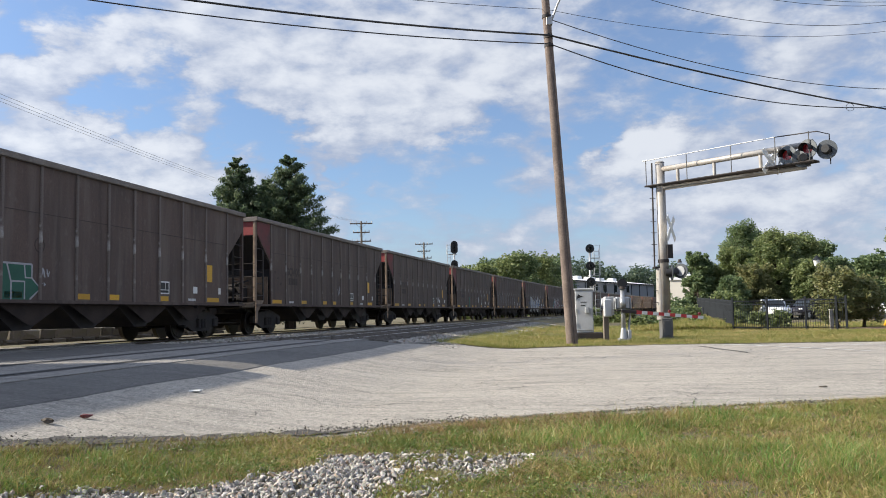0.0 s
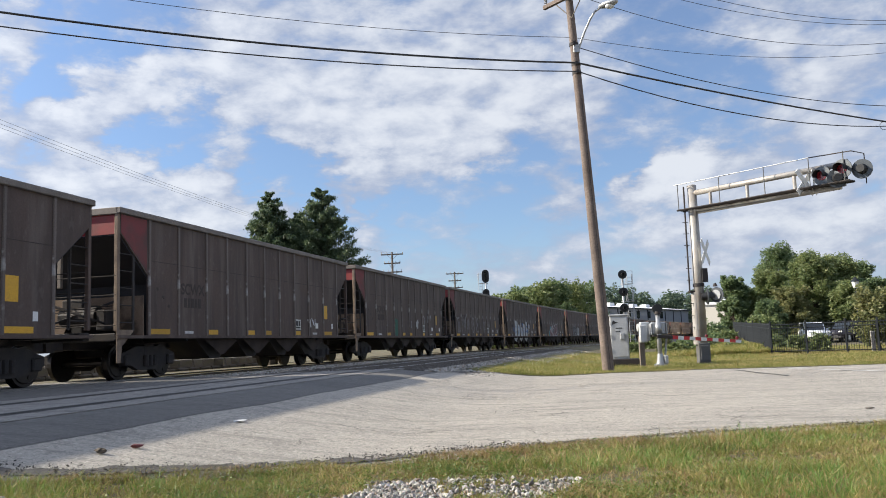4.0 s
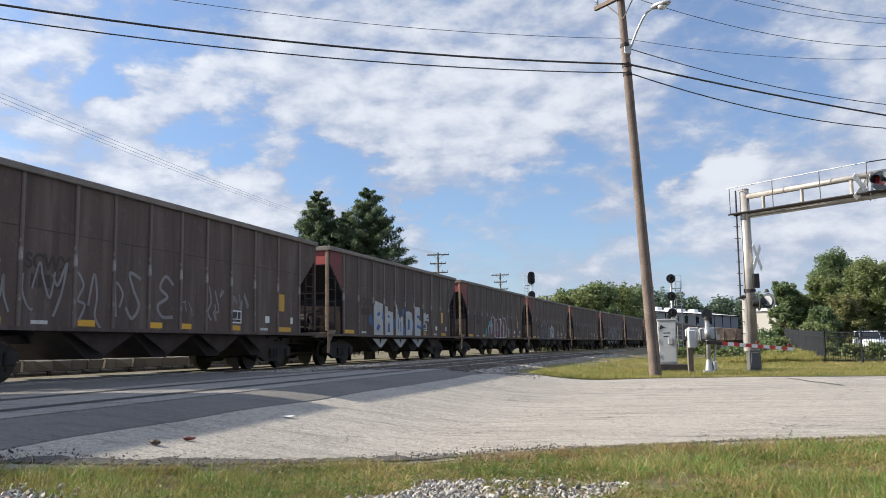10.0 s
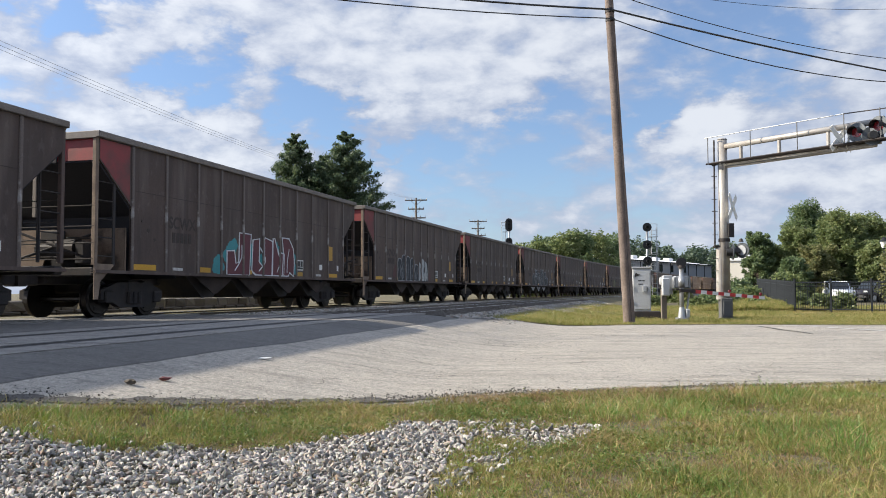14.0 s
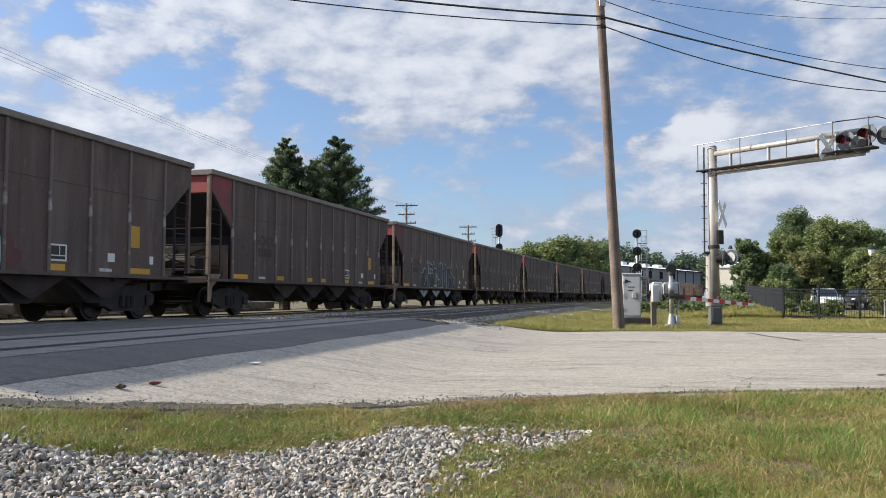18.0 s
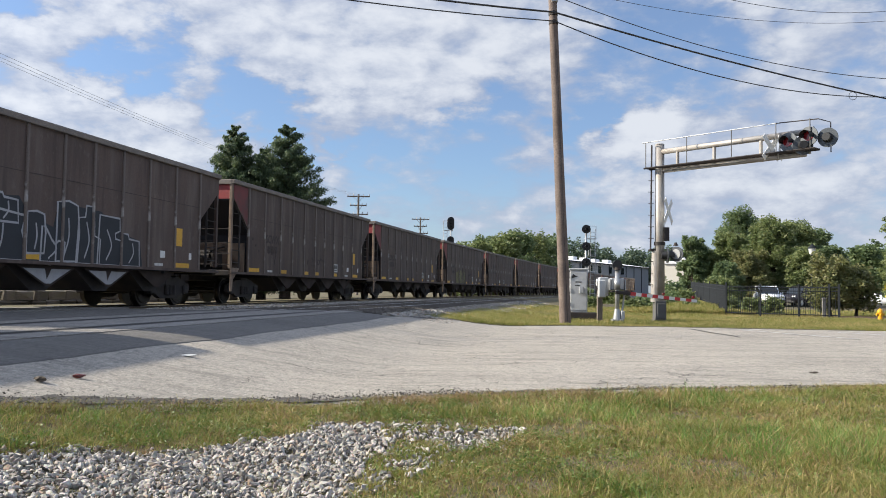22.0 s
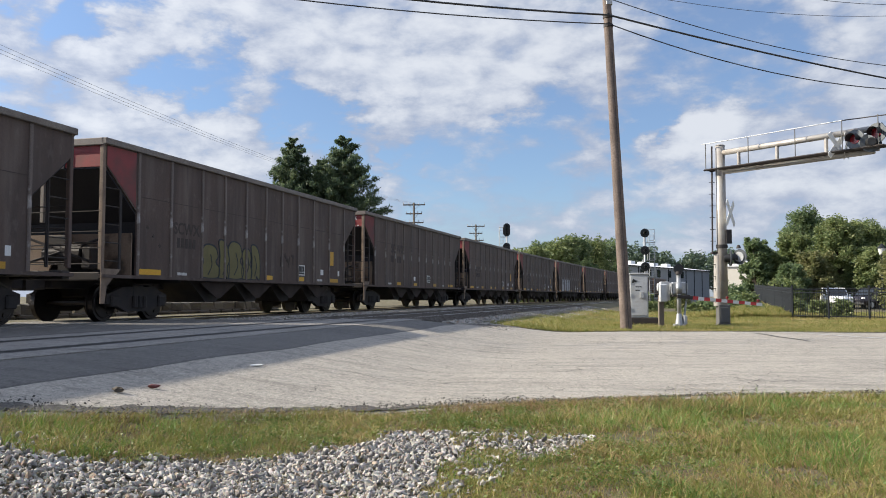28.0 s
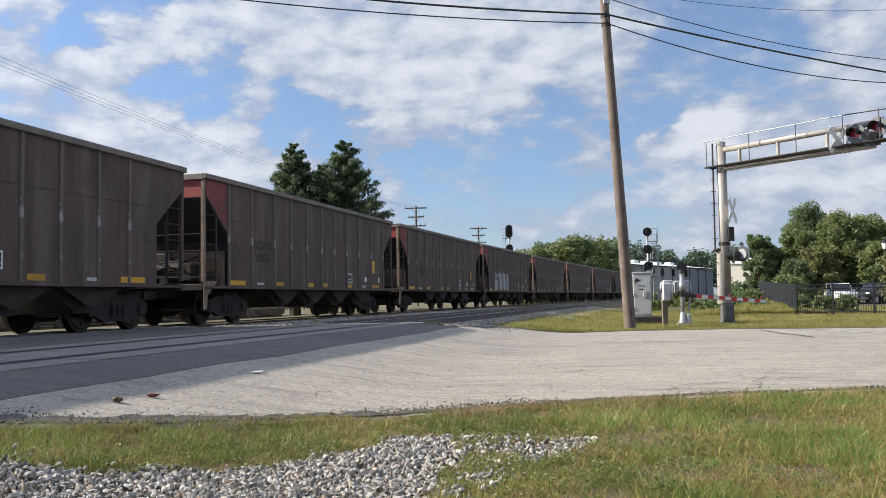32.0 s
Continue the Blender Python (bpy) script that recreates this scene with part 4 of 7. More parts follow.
def decorate():
    rng = random.Random(7)
    cars = dict(CARS)
    for n, car in CARS:
        car["label"] = "weathered brown open-top coal hopper car with faded red end"
        if -3 <= n <= 16:
            if n == 12:
                lettering("reporting_mark", "SC", 0.52, 3.22, 2.51, M_STENCIL, car)
                lettering("reporting_mark", "WX", 0.52, 3.98, 2.51, M_STENCIL, car)
                bars(car, 3.20, 2.08, 2, 0.16, 0.29, 0.05, M_STENCIL)
                bars(car, 4.04, 2.08, 3, 0.14, 0.29, 0.05, M_STENCIL)
                bm = B()
                for k in range(6):
                    prism(bm, [(-1.35 + k * 0.14, 3.41), (-1.28 + k * 0.14, 3.41), (-1.24 + k * 0.14, 3.46), (-1.31 + k * 0.14, 3.46)], "x", 0.050, 0.057)
                part("hazard_strip", bm, M_WHITE, car, "slanted white hazard bars")
                mark = lettering("end_mark", "SCWX", 0.20, 0, 0, M_WHITE, car)
                mark.matrix_basis = pose(0.052, -0.66, 3.68, 90, 0, -90)
                bm = B()
                for k in range(5):
                    box(bm, 0.046, 0.056, -1.17 + k * 0.11, -1.09 + k * 0.11, 3.50, 3.63)
                part("number_bar", bm, M_WHITE, car)
                continue
            lettering("reporting_mark", "SCWX", 0.40, 2.66, 2.13, M_STENCIL, car)
            bars(car, 2.82, 1.78, 5, 0.125, 0.25, 0.05, M_STENCIL)
            for k in range(3):
                smear(car, rng, 1.6 + 0.25 * k, 2.2 - 0.2 * k, 0.05, M_STENCIL)
    other = cars[12]
    spots = {"placard": None, "stencil_field": 8.8, "stencil_frame": 8.8, "small_plate": 6.55}
    strips, plates, posts = iter((None, 4.3, 6.68, None, 9.9, 12.9)), iter((6.55, None)), iter((1.25, 2.5, 3.78, 4.91, 6.04, 7.21, 8.38, 9.5, 10.55, 11.7, 12.75))
    for ob in list(other.children):
        kind = ob.name.split(".")[0]
        x = ob.matrix_basis.translation.x
        if kind == "reflector":
            x = next(strips)
        elif kind == "small_plate":
            x = next(plates)
        elif kind == "side_post" and ob.matrix_basis.translation.y < 0:
            x = next(posts)
        elif kind in spots:
            x = spots[kind]
        if x is None:
            bpy.data.objects.remove(ob)
        else:
            ob.location.x = x
    # green arrow
    a = cars[-1]
    bm = B()
    flat_poly(bm, [(2.6, 1.05), (4.78, 1.05), (5.12, 1.30), (4.85, 1.52), (4.85, 1.80), (2.6, 1.80)], 0.003)
    part("graffiti_letter", bm, P_GREEN, a, "dark green graffiti arrow")
    for pts in (((2.6, 1.78), (4.85, 1.78)), ((4.85, 1.78), (4.85, 1.50), (4.66, 1.50), (4.62, 1.78)), ((4.85, 1.50), (5.12, 1.29), (4.8, 1.06)), ((4.12, 1.78), (4.25, 1.40), (4.25, 1.05)), ((4.25, 1.42), (4.64, 1.42), (4.64, 1.06))):
        bm = B()
        ribbon(bm, list(pts), 0.04, 0.006)
        part("graffiti_stroke", bm, P_CHALK, a)
    tag_piece(a, rng, 5.05, 5.42, 1.52, 1.74, 3, P_CHALK, 0.022)
    tag_piece(a, rng, 5.08, 5.32, 1.28, 1.46, 2, P_CHALK, 0.022)
    stroke(a, [(5.08 + 0.15 * math.cos(t), 2.2 + 0.15 * math.sin(t)) for t in np.linspace(0, 6.3, 9)], M_STENCIL, 0.02)
    tag_piece(cars[0], rng, 8.2, 8.7, 1.35, 1.9, 3, P_CHALK, 0.03)
    tag_piece(cars[1], rng, 10.9, 11.7, 1.35, 1.7, 5, P_WHITE, 0.03)
    c = cars[2]
    smear(c, rng, 5.42, 1.35, 0.36, P_GREEN)
    smear(c, rng, 5.45, 1.7, 0.22, P_GREEN)
    smear(c, rng, 8.9, 1.66, 0.24, P_SILVER)
    tag_piece(c, rng, 9.78, 10.42, 1.66, 2.15, 3, P_CHALK, 0.03)
    tag_piece(c, rng, 10.86, 11.6, 1.72, 2.17, 3, P_CHALK, 0.03)
    stroke(c, [(7.86, 1.46), (7.90, 1.62), (7.90, 1.8)], P_CHALK, 0.03)
    # pale scrawled letters
    c = cars[3]
    stroke(c, [(1.36, 2.20), (1.7, 2.16), (2.1, 2.20)], P_FAINT, 0.07)
    stroke(c, [(1.62, 2.16), (1.82, 1.95), (1.86, 1.6), (1.7, 1.22)], P_FAINT, 0.08)
    stroke(c, [(1.95, 1.22), (2.12, 1.6), (2.18, 1.95), (2.2, 1.6), (2.32, 1.3)], P_FAINT, 0.05)
    stroke(c, [(2.62, 2.02), (2.62, 1.7), (2.75, 1.42), (2.88, 1.36)], P_FAINT, 0.05)
    stroke(c, [(2.85, 1.75), (3.02, 2.25), (3.12, 1.95), (3.3, 1.6), (3.42, 2.1)], P_FAINT, 0.05)
    stroke(c, [(3.36, 2.05), (3.5, 1.85), (3.72, 2.3), (3.6, 1.7), (3.4, 1.25)], P_FAINT, 0.06)
    stroke(c, [(4.0, 1.1), (3.98, 2.1), (4.2, 1.9), (4.05, 1.6), (4.25, 1.5), (4.1, 1.2)], P_FAINT, 0.06)
    stroke(c, [(4.35, 1.5), (4.5, 2.15), (4.6, 1.7), (4.55, 1.3), (4.75, 1.02)], P_FAINT, 0.06)
    stroke(c, [(5.2, 1.3), (5.16, 2.0), (5.4, 1.8), (5.3, 1.5)], P_FAINT, 0.06)
    stroke(c, [(6.0, 2.15), (5.62, 2.25), (5.75, 1.9), (5.95, 1.55), (5.72, 1.28), (5.5, 1.5)], P_FAINT, 0.08)
    stroke(c, [(7.2, 2.1), (6.9, 2.28), (6.7, 2.0), (6.98, 1.8), (6.62, 1.6), (6.78, 1.35), (7.2, 1.35)], P_FAINT, 0.08)
    tag_piece(c, rng, 7.5, 8.1, 1.4, 1.75, 2, P_FAINT, 0.03)
    tag_piece(c, rng, 8.65, 9.45, 1.3, 2.2, 3, P_FAINT, 0.06)
    tag_piece(c, rng, 9.8, 10.7, 1.25, 2.1, 3, P_FAINT, 0.05)
    # large silver letters
    g = cars[4]
    smear(g, rng, 3.75, 1.55, 0.22, P_BLUE)
    for x, z, r in ((5.05, 1.75, 0.26), (6.2, 1.55, 0.26), (7.35, 1.15, 0.3), (8.5, 1.45, 0.3), (9.65, 1.55, 0.22), (7.3, 2.0, 0.2)):
        smear(g, rng, x, z, r, P_BLUE)
    letter_row(g, ((BLOCK, 3.94, 4.98, 1.04, 2.36), (FLAG, 5.12, 6.08, 1.04, 2.20), (FORK, 6.32, 7.26, 1.05, 2.32), (SLAB, 7.44, 8.42, 1.05, 2.08), (COMB, 8.54, 9.50, 1.05, 2.32), (ARROW, 9.80, 10.6, 1.64, 2.10)), P_SILVER, None, P_BLUE, lift=0.003, counters=(
        (((0.40, 0.62), (0.64, 0.70), (0.70, 0.60), (0.44, 0.54)), ((0.30, 0.20), (0.52, 0.34), (0.74, 0.26), (0.48, 0.12)), ((0.86, 0.52), (1.04, 0.64), (1.04, 0.40))),
        (((0.34, 0.12), (0.62, 0.12), (0.56, 0.46), (0.42, 0.42)), ((0.40, 0.72), (0.60, 0.66), (0.56, 0.60), (0.38, 0.62))),
        (((0.26, 0.78), (0.34, 0.74), (0.44, 0.20), (0.36, 0.16)), ((0.60, 0.46), (0.68, 0.46), (0.74, 0.10), (0.64, 0.10))),
        (((0.34, 0.20), (0.60, 0.26), (0.62, 0.64), (0.40, 0.68)),),
        (((0.46, 0.62), (0.96, 0.58), (0.96, 0.66), (0.46, 0.72)), ((0.46, 0.28), (1.0, 0.22), (1.0, 0.32), (0.46, 0.38))),
        (((0.5, 0.45), (0.9, 0.4), (0.9, 0.55)),)))
    for x in (5.05, 7.28, 9.51):
        chute_paint(g, x, P_SILVER)
    # maroon letters on teal
    g = cars[5]
    for x, z, r in ((4.95, 1.3, 0.30), (5.6, 1.7, 0.36), (7.0, 1.6, 0.5), (8.3, 1.7, 0.5), (9.3, 1.7, 0.45), (9.7, 1.3, 0.25)):
        smear(g, rng, x, z, r, P_TEAL)
    letter_row(g, ((HOOK, 5.40, 6.75, 1.04, 2.24), (CUP, 6.80, 8.1, 1.06, 2.20), (FORK, 8.1, 8.9, 1.06, 2.22), (BOW, 8.75, 9.62, 1.06, 2.26)), P_MAROON, P_WHITE, None, 0.05, lift=0.003)
    # black bubble letters
    g = cars[6]
    smear(g, rng, 3.9, 1.5, 0.35, P_RUST)
    smear(g, rng, 8.6, 1.5, 0.45, P_RUST)
    letter_row(g, ((PUFF, 4.08, 4.75, 1.06, 2.05), (PUFF, 4.62, 5.35, 1.06, 2.22), (PUFF, 5.25, 5.95, 1.05, 2.18), (PUFF, 5.85, 6.6, 1.06, 2.12), (PUFF, 6.5, 7.12, 1.06, 1.85)), P_BLACK, P_CHALK, None, 0.028, True, 0.003)
    letter_row(g, ((BOW, 7.15, 7.55, 1.08, 1.95), (PUFF, 7.5, 8.1, 1.06, 2.15), (BOW, 8.05, 8.55, 1.06, 2.0)), P_SILVER, P_BLACK, None, 0.03, True, 0.004)
    # black and white angular letters
    g = cars[8]
    bm = B()
    flat_poly(bm, [(3.85, 1.04), (4.4, 1.75), (5.2, 1.95), (5.35, 2.30), (6.1, 2.36), (6.4, 2.0), (7.2, 1.8), (7.35, 2.38), (8.2, 2.32), (8.9, 2.30), (9.3, 2.1), (9.8, 1.85), (10.6, 1.7), (10.75, 1.04)], 0.0025)
    part("paint_patch", bm, P_BLACK, g)
    letter_row(g, ((STEP, 4.0, 5.3, 1.04, 2.0), (BLOCK, 5.2, 6.3, 1.04, 2.05), (FLAG, 5.35, 6.1, 1.8, 2.38), (SLAB, 6.35, 6.95, 1.2, 2.1), (FORK, 6.8, 7.6, 1.04, 1.8), (SLAB, 7.3, 8.1, 1.06, 2.42), (STEP, 8.0, 8.9, 1.04, 2.38), (COMB, 8.8, 9.8, 1.04, 2.22), (FLAG, 9.75, 10.6, 1.04, 1.85)), P_BLACK, P_CHALK, None, 0.05, lift=0.003)
    for x, z, r in ((5.5, 1.3, 0.22), (6.6, 1.35, 0.25), (7.05, 1.2, 0.2), (8.3, 1.3, 0.18), (9.75, 1.7, 0.2)):
        smear(g, rng, x, z, r, P_SILVER)
    for x in (5.05, 7.28, 9.51):
        chute_paint(g, x, P_CHALK)
    tag_piece(cars[9], rng, 2.9, 3.6, 1.4, 2.0, 3, M_STENCIL, 0.04)
    tag_piece(cars[9], rng, 6.6, 8.6, 1.4, 1.8, 4, M_STENCIL, 0.04)
    # dull yellow letters
    g = cars[11]
    letter_row(g, ((PUFF, 3.92, 4.85, 1.05, 1.95), (BOW, 4.8, 5.35, 1.06, 2.08), (PUFF, 5.25, 6.15, 1.05, 2.1), (PUFF, 6.05, 6.65, 1.05, 1.95), (BOW, 6.6, 7.15, 1.06, 2.05)), P_OCHRE, P_BLACK, None, 0.045, True, 0.003)
    tag_piece(g, rng, 8.5, 9.5, 1.4, 1.95, 4, M_STENCIL, 0.05)
    # pale patch
    g = cars[15]
    letter_row(g, ((SLAB, 2.8, 3.75, 1.1, 2.3), (SLAB, 3.85, 4.8, 1.1, 2.3), (SLAB, 4.9, 5.9, 1.1, 2.3), (SLAB, 6.0, 6.9, 1.1, 2.3)), P_CHALK, None)
    for n, lab in ((-1, "brown hopper car with a green graffiti arrow"), (4, "brown hopper car with large silver graffiti letters"), (5, "brown hopper car with maroon and teal graffiti"), (6, "brown hopper car with black bubble-letter graffiti"), (8, "brown hopper car with black and white graffiti"), (11, "brown hopper car with dull yellow graffiti"), (3, "brown hopper car with pale scrawled spray tags"), (15, "brown hopper car with a pale grey painted patch")):
        cars[n]["label"] = lab


# ---- the crossing ----
def polyline_tube(bm, pts, r, n=6):
    """One connected round bar through the points."""
    pts = [Vector(p) for p in pts]
    rings = []
    for i, p in enumerate(pts):
        d = (pts[min(i + 1, len(pts) - 1)] - pts[max(i - 1, 0)]).normalized()
        q = d.to_track_quat("Z", "Y")
        rings.append([bm.verts.new(p + q @ Vector((r * math.cos(k / n * 6.28319), r * math.sin(k / n * 6.28319), 0))) for k in range(n)])
    for a, b in zip(rings, rings[1:]):
        for k in range(n):
            bm.faces.new((a[k], a[(k + 1) % n], b[(k + 1) % n], b[k]))
    return bm


def sag_line(a, b, sag, n=14):
    a, b = Vector(a), Vector(b)
    return [a.lerp(b, t) - Vector((0, 0, 4 * sag * t * (1 - t))) for t in np.linspace(0, 1, n)]


POLE_BASE, POLE_LEAN = Vector((3.79, 26.3, -0.3)), Vector((-0.047, -0.004, 1.0))


def pole_at(z):
    return POLE_BASE + POLE_LEAN * (z + 0.3)


def build_pole():
    p = thing("utility_pole", "leaning weathered brown wooden utility pole beside the road", "utility pole", at=POLE_BASE)
    bm = B()
    rings = []
    for i in range(27):
        z = i * 0.5
        c = POLE_LEAN * z
        r = 0.185 - 0.005 * z
        ring = []
        for k in range(18):
            a = k / 18 * 2 * math.pi
            q = r * (1 + 0.04 * noise.noise((math.cos(a) * 2, math.sin(a) * 2, z * 0.25)))
            ring.append(bm.verts.new((c.x + q * math.cos(a), c.y + q * math.sin(a), c.z)))
        rings.append(ring)
    for a, b in zip(rings, rings[1:]):
        for k in range(18):
            bm.faces.new((a[k], a[(k + 1) % 18], b[(k + 1) % 18], b[k]))
    bm.faces.new(rings[-1])
    smooth(part("shaft", bm, M_WOOD, p))
    top = POLE_LEAN * 12.45
    bm = box(B(), -1.2, 1.2, -0.06, 0.06, -0.07, 0.07, 0.01)
    ob = part("crossarm", bm, M_WOOD, p)
    ob.matrix_basis = pose(top.x, top.y - 0.2, top.z, 0, 0, -50)
    for i, o in enumerate((-1.1, -0.6, 0.6, 1.1)):
        bm = B()
        tube(bm, (o, 0, 0.07), (o, 0, 0.16), 0.02, n=8)
        for k in range(3):
            tube(bm, (o, 0, 0.14 + k * 0.05), (o, 0, 0.18 + k * 0.05), 0.055, 0.035, n=10)
        part("insulator", bm, M_GALV, ob)
    for o in (-0.7, 0.7):
        bm = tube(B(), (o, 0, -0.02), (0, 0.05, -0.75), 0.018, n=6)
        part("brace", bm, M_OLDWOOD, ob)
    # dead-end strings towards the tracks
    for k in range(3):
        a = top + Vector((-0.1, -0.3, 0.05 - 0.05 * k))
        b = a + Vector((-0.55 - 0.15 * k, -0.35, 0.12))
        bm = B()
        for j in range(5):
            c0 = a.lerp(b, j / 5)
            tube(bm, c0, a.lerp(b, j / 5 + 0.1), 0.055, 0.04, n=10)
        tube(bm, a, b, 0.012, n=6)
        part("strain_insulator", bm, M_UNDER, p)
    for z in (9.87, 9.58, 10.55):
        c = POLE_LEAN * (z + 0.3)
        bm = tube(B(), c + Vector((0, 0, -0.05)), c + Vector((0, 0, 0.05)), 0.15, n=16)
        box(bm, c.x - 0.04, c.x + 0.04, c.y - 0.22, c.y - 0.13, c.z - 0.06, c.z + 0.06)
        part("clamp", bm, M_UNDER, p)
    bm = polyline_tube(B(), [POLE_LEAN * z + Vector((0.05, -0.178 + 0.005 * z, 0)) for z in (0.3, 3, 6, 9)], 0.007)
    part("ground_wire", bm, M_WIRE, p)

    lamp = thing("street_lamp", "cobra-head street lamp on a curved metal arm, fixed to the pole", "street lamp", at=pole_at(10.4) + Vector((0.12, -0.1, 0)))
    pts = [Vector((0, 0, -0.05)), Vector((0.20, -0.17, 0.45)), Vector((0.40, -0.34, 0.84)), Vector((0.54, -0.46, 1.02)), Vector((0.74, -0.62, 1.10))]
    smooth(part("arm", polyline_tube(B(), pts, 0.036, 10), M_GALV, lamp))
    bm = B()
    bmesh.ops.create_uvsphere(bm, u_segments=18, v_segments=10, radius=1.0, matrix=Matrix.Translation((0.92, -0.77, 1.11)) @ Matrix.Rotation(radians(-40), 4, "Z") @ Matrix.Diagonal((0.36, 0.16, 0.10, 1)))
    smooth(part("head", bm, M_GALV, lamp))
    bm = B()
    bmesh.ops.create_uvsphere(bm, u_segments=14, v_segments=8, radius=1.0, matrix=Matrix.Translation((0.96, -0.80, 1.04)) @ Matrix.Diagonal((0.15, 0.13, 0.10, 1)))
    smooth(part("lens", bm, M_LENS, lamp))
    part("bracket", box(B(), -0.16, 0.04, -0.05, 0.1, -0.16, 0.1, 0.01), M_GALV, lamp)


def build_wires():
    def wire(label, pts, r, material=M_WIRE):
        bm = polyline_tube(B(), pts, r, 6)
        ob = part("power_line", bm, material)
        tagged(ob, label, "cable", "overhead lines")
    a, b = pole_at(9.87), pole_at(9.58)
    o = Vector((0, -0.2, 0))
    far_r = lambda z: Vector((46, 48.5, z))
    half_l, half_r = (lambda z: Vector((-29.2, 12.1, z))), (lambda z: Vector((24.6, 37.3, z)))
    wire("thick black overhead cable strung across the road", sag_line(a + o, half_l(12.0), 1.12, 26), 0.030)
    wire("thick black overhead cable strung across the road", sag_line(a + o, far_r(10.51), 1.14, 26), 0.030)
    wire("black overhead cable under the main line", sag_line(b + o, half_l(11.78), 1.24, 26), 0.018)
    wire("black overhead cable under the main line", sag_line(b + o, half_r(10.66), 1.38, 22), 0.018)
    wire("thin dark overhead wire above the road", sag_line(pole_at(10.8), half_l(13.58), 1.47, 22), 0.008)
    wire("thin dark overhead wire above the road", sag_line(pole_at(10.8), half_r(14.3), 1.03, 20), 0.008)
    wire("dark overhead wire above the road", sag_line(pole_at(10.5), half_r(10.98), 1.06, 20), 0.014)
    wire("dark overhead wire above the road", sag_line(pole_at(12.35), half_r(15.04), 1.71, 20), 0.010)
    wire("thin dark overhead wire above the road", sag_line(pole_at(12.75) + Vector((0.6, -0.5, 0)), half_r(15.33), 1.31, 20), 0.009)
    wire("thin dark overhead wire above the road", sag_line(pole_at(12.85) + Vector((0.9, -0.8, 0)), half_r(15.43), 1.29, 20), 0.009)
    # line along the railway, over to the far poles
    for k in range(3):
        wire("thin distant overhead wire", sag_line((-12.6 + 0.5 * k, 110, 13.4), (-26.5 + 1.6 * k, 22, 13.2 - 0.5 * k), 1.1, 20), 0.010, M_HAZEWIRE)
    # slack coil on the main cable
    c = (a + o).lerp(far_r(10.51), 0.30) - Vector((0, 0, 1.14))
    bm = polyline_tube(B(), [c + Vector((0.16 * math.cos(t), 0, 0.16 * math.sin(t))) for t in np.linspace(0, 6.28, 14)], 0.010)
    tagged(part("cable_coil", bm, M_WIRE), "slack coil of cable hung on the main line", "cable")


M_LENS = mat("milky_lens", (0.75, 0.76, 0.74), None, 5, 0.25)
M_REDLENS = mat("red_lens", (0.22, 0.015, 0.02), (0.15, 0.01, 0.015), 5, 0.2)
M_DISC = mat("signal_disc_grey", (0.085, 0.095, 0.105), (0.05, 0.056, 0.062), 3, 0.4, 0.3)
M_SILVER = mat("bright_aluminium", (0.42, 0.43, 0.44), (0.30, 0.31, 0.32), 3, 0.4, 0.6, c3=(0.2, 0.2, 0.2), stain=0.4)
M_CASE = mat("case_paint", (0.50, 0.51, 0.52), (0.43, 0.44, 0.45), 2, 0.5, 0.1, c3=(0.22, 0.21, 0.19), stain=0.35)
M_REDTAPE = mat("red_tape", (0.50, 0.03, 0.035), (0.42, 0.03, 0.03), 4, 0.4)
M_CONC = mat("concrete", (0.38, 0.36, 0.33), (0.30, 0.28, 0.26), 3, 0.9, c3=(0.2, 0.19, 0.17), bump=0.3)
M_OLDWOOD = mat("grey_timber", (0.20, 0.17, 0.14), (0.11, 0.09, 0.075), 3, 0.9, bump=0.4, bscale=25)


def build_cabinet():
    c = thing("signal_cabinet", "light grey metal trackside signal cabinet", "cabinet", at=(4.70, 29.5, 0), rz=-8)
    part("plinth", box(B(), -0.34, 0.62, -0.3, 0.4, -0.12, 0.22, 0.02), M_UNDER, c, "dark base frame")
    part("body", box(B(), -0.32, 0.30, -0.24, 0.3, 0.22, 1.72, 0.015), M_CASE, c)
    part("roof", box(B(), -0.35, 0.33, -0.28, 0.34, 1.72, 1.78, 0.015), M_CASE, c)
    d = part("door", box(B(), -0.29, 0.27, -0.262, -0.24, 0.30, 1.66, 0.008), M_CASE, c)
    part("latch_box", box(B(), 0.02, 0.16, -0.34, -0.262, 0.90, 1.12, 0.015), M_GALV, d)
    part("handle", tube(B(), (0.2, -0.30, 0.88), (0.2, -0.30, 1.06), 0.018, n=8), M_GALV, d)
    for z in (0.5, 1.0, 1.45):
        part("hinge", tube(B(), (-0.29, -0.265, z - 0.06), (-0.29, -0.265, z + 0.06), 0.014, n=8), M_GALV, d)
    bm = B()
    prism(bm, [(-0.24, 1.42), (-0.02, 1.50), (-0.12, 1.52), (-0.2, 1.58), (-0.24, 1.50)], "y", -0.268, -0.262)
    part("emblem", bm, M_BLACK, d)
    bm = B()
    for k, w in ((0, 0.22), (1, 0.16)):
        box(bm, -0.13, -0.13 + w, -0.266, -0.262, 1.28 - 0.12 * k, 1.31 - 0.12 * k)
    part("text_bar", bm, M_BLACK, d)
    b = thing("junction_box", "grey junction box on a short weathered timber post", "junction box", at=(5.30, 28.7, 0))
    part("post", box(B(), -0.09, 0.09, -0.08, 0.08, -0.1, 1.0, 0.015), M_OLDWOOD, b)
    part("box", box(B(), -0.04, 0.27, -0.2, 0.1, 0.82, 1.46, 0.02), M_CASE, b)
    part("drum", tube(B(), (-0.12, -0.02, 1.28), (0.0, -0.02, 1.28), 0.13, n=18), M_CASE, b)


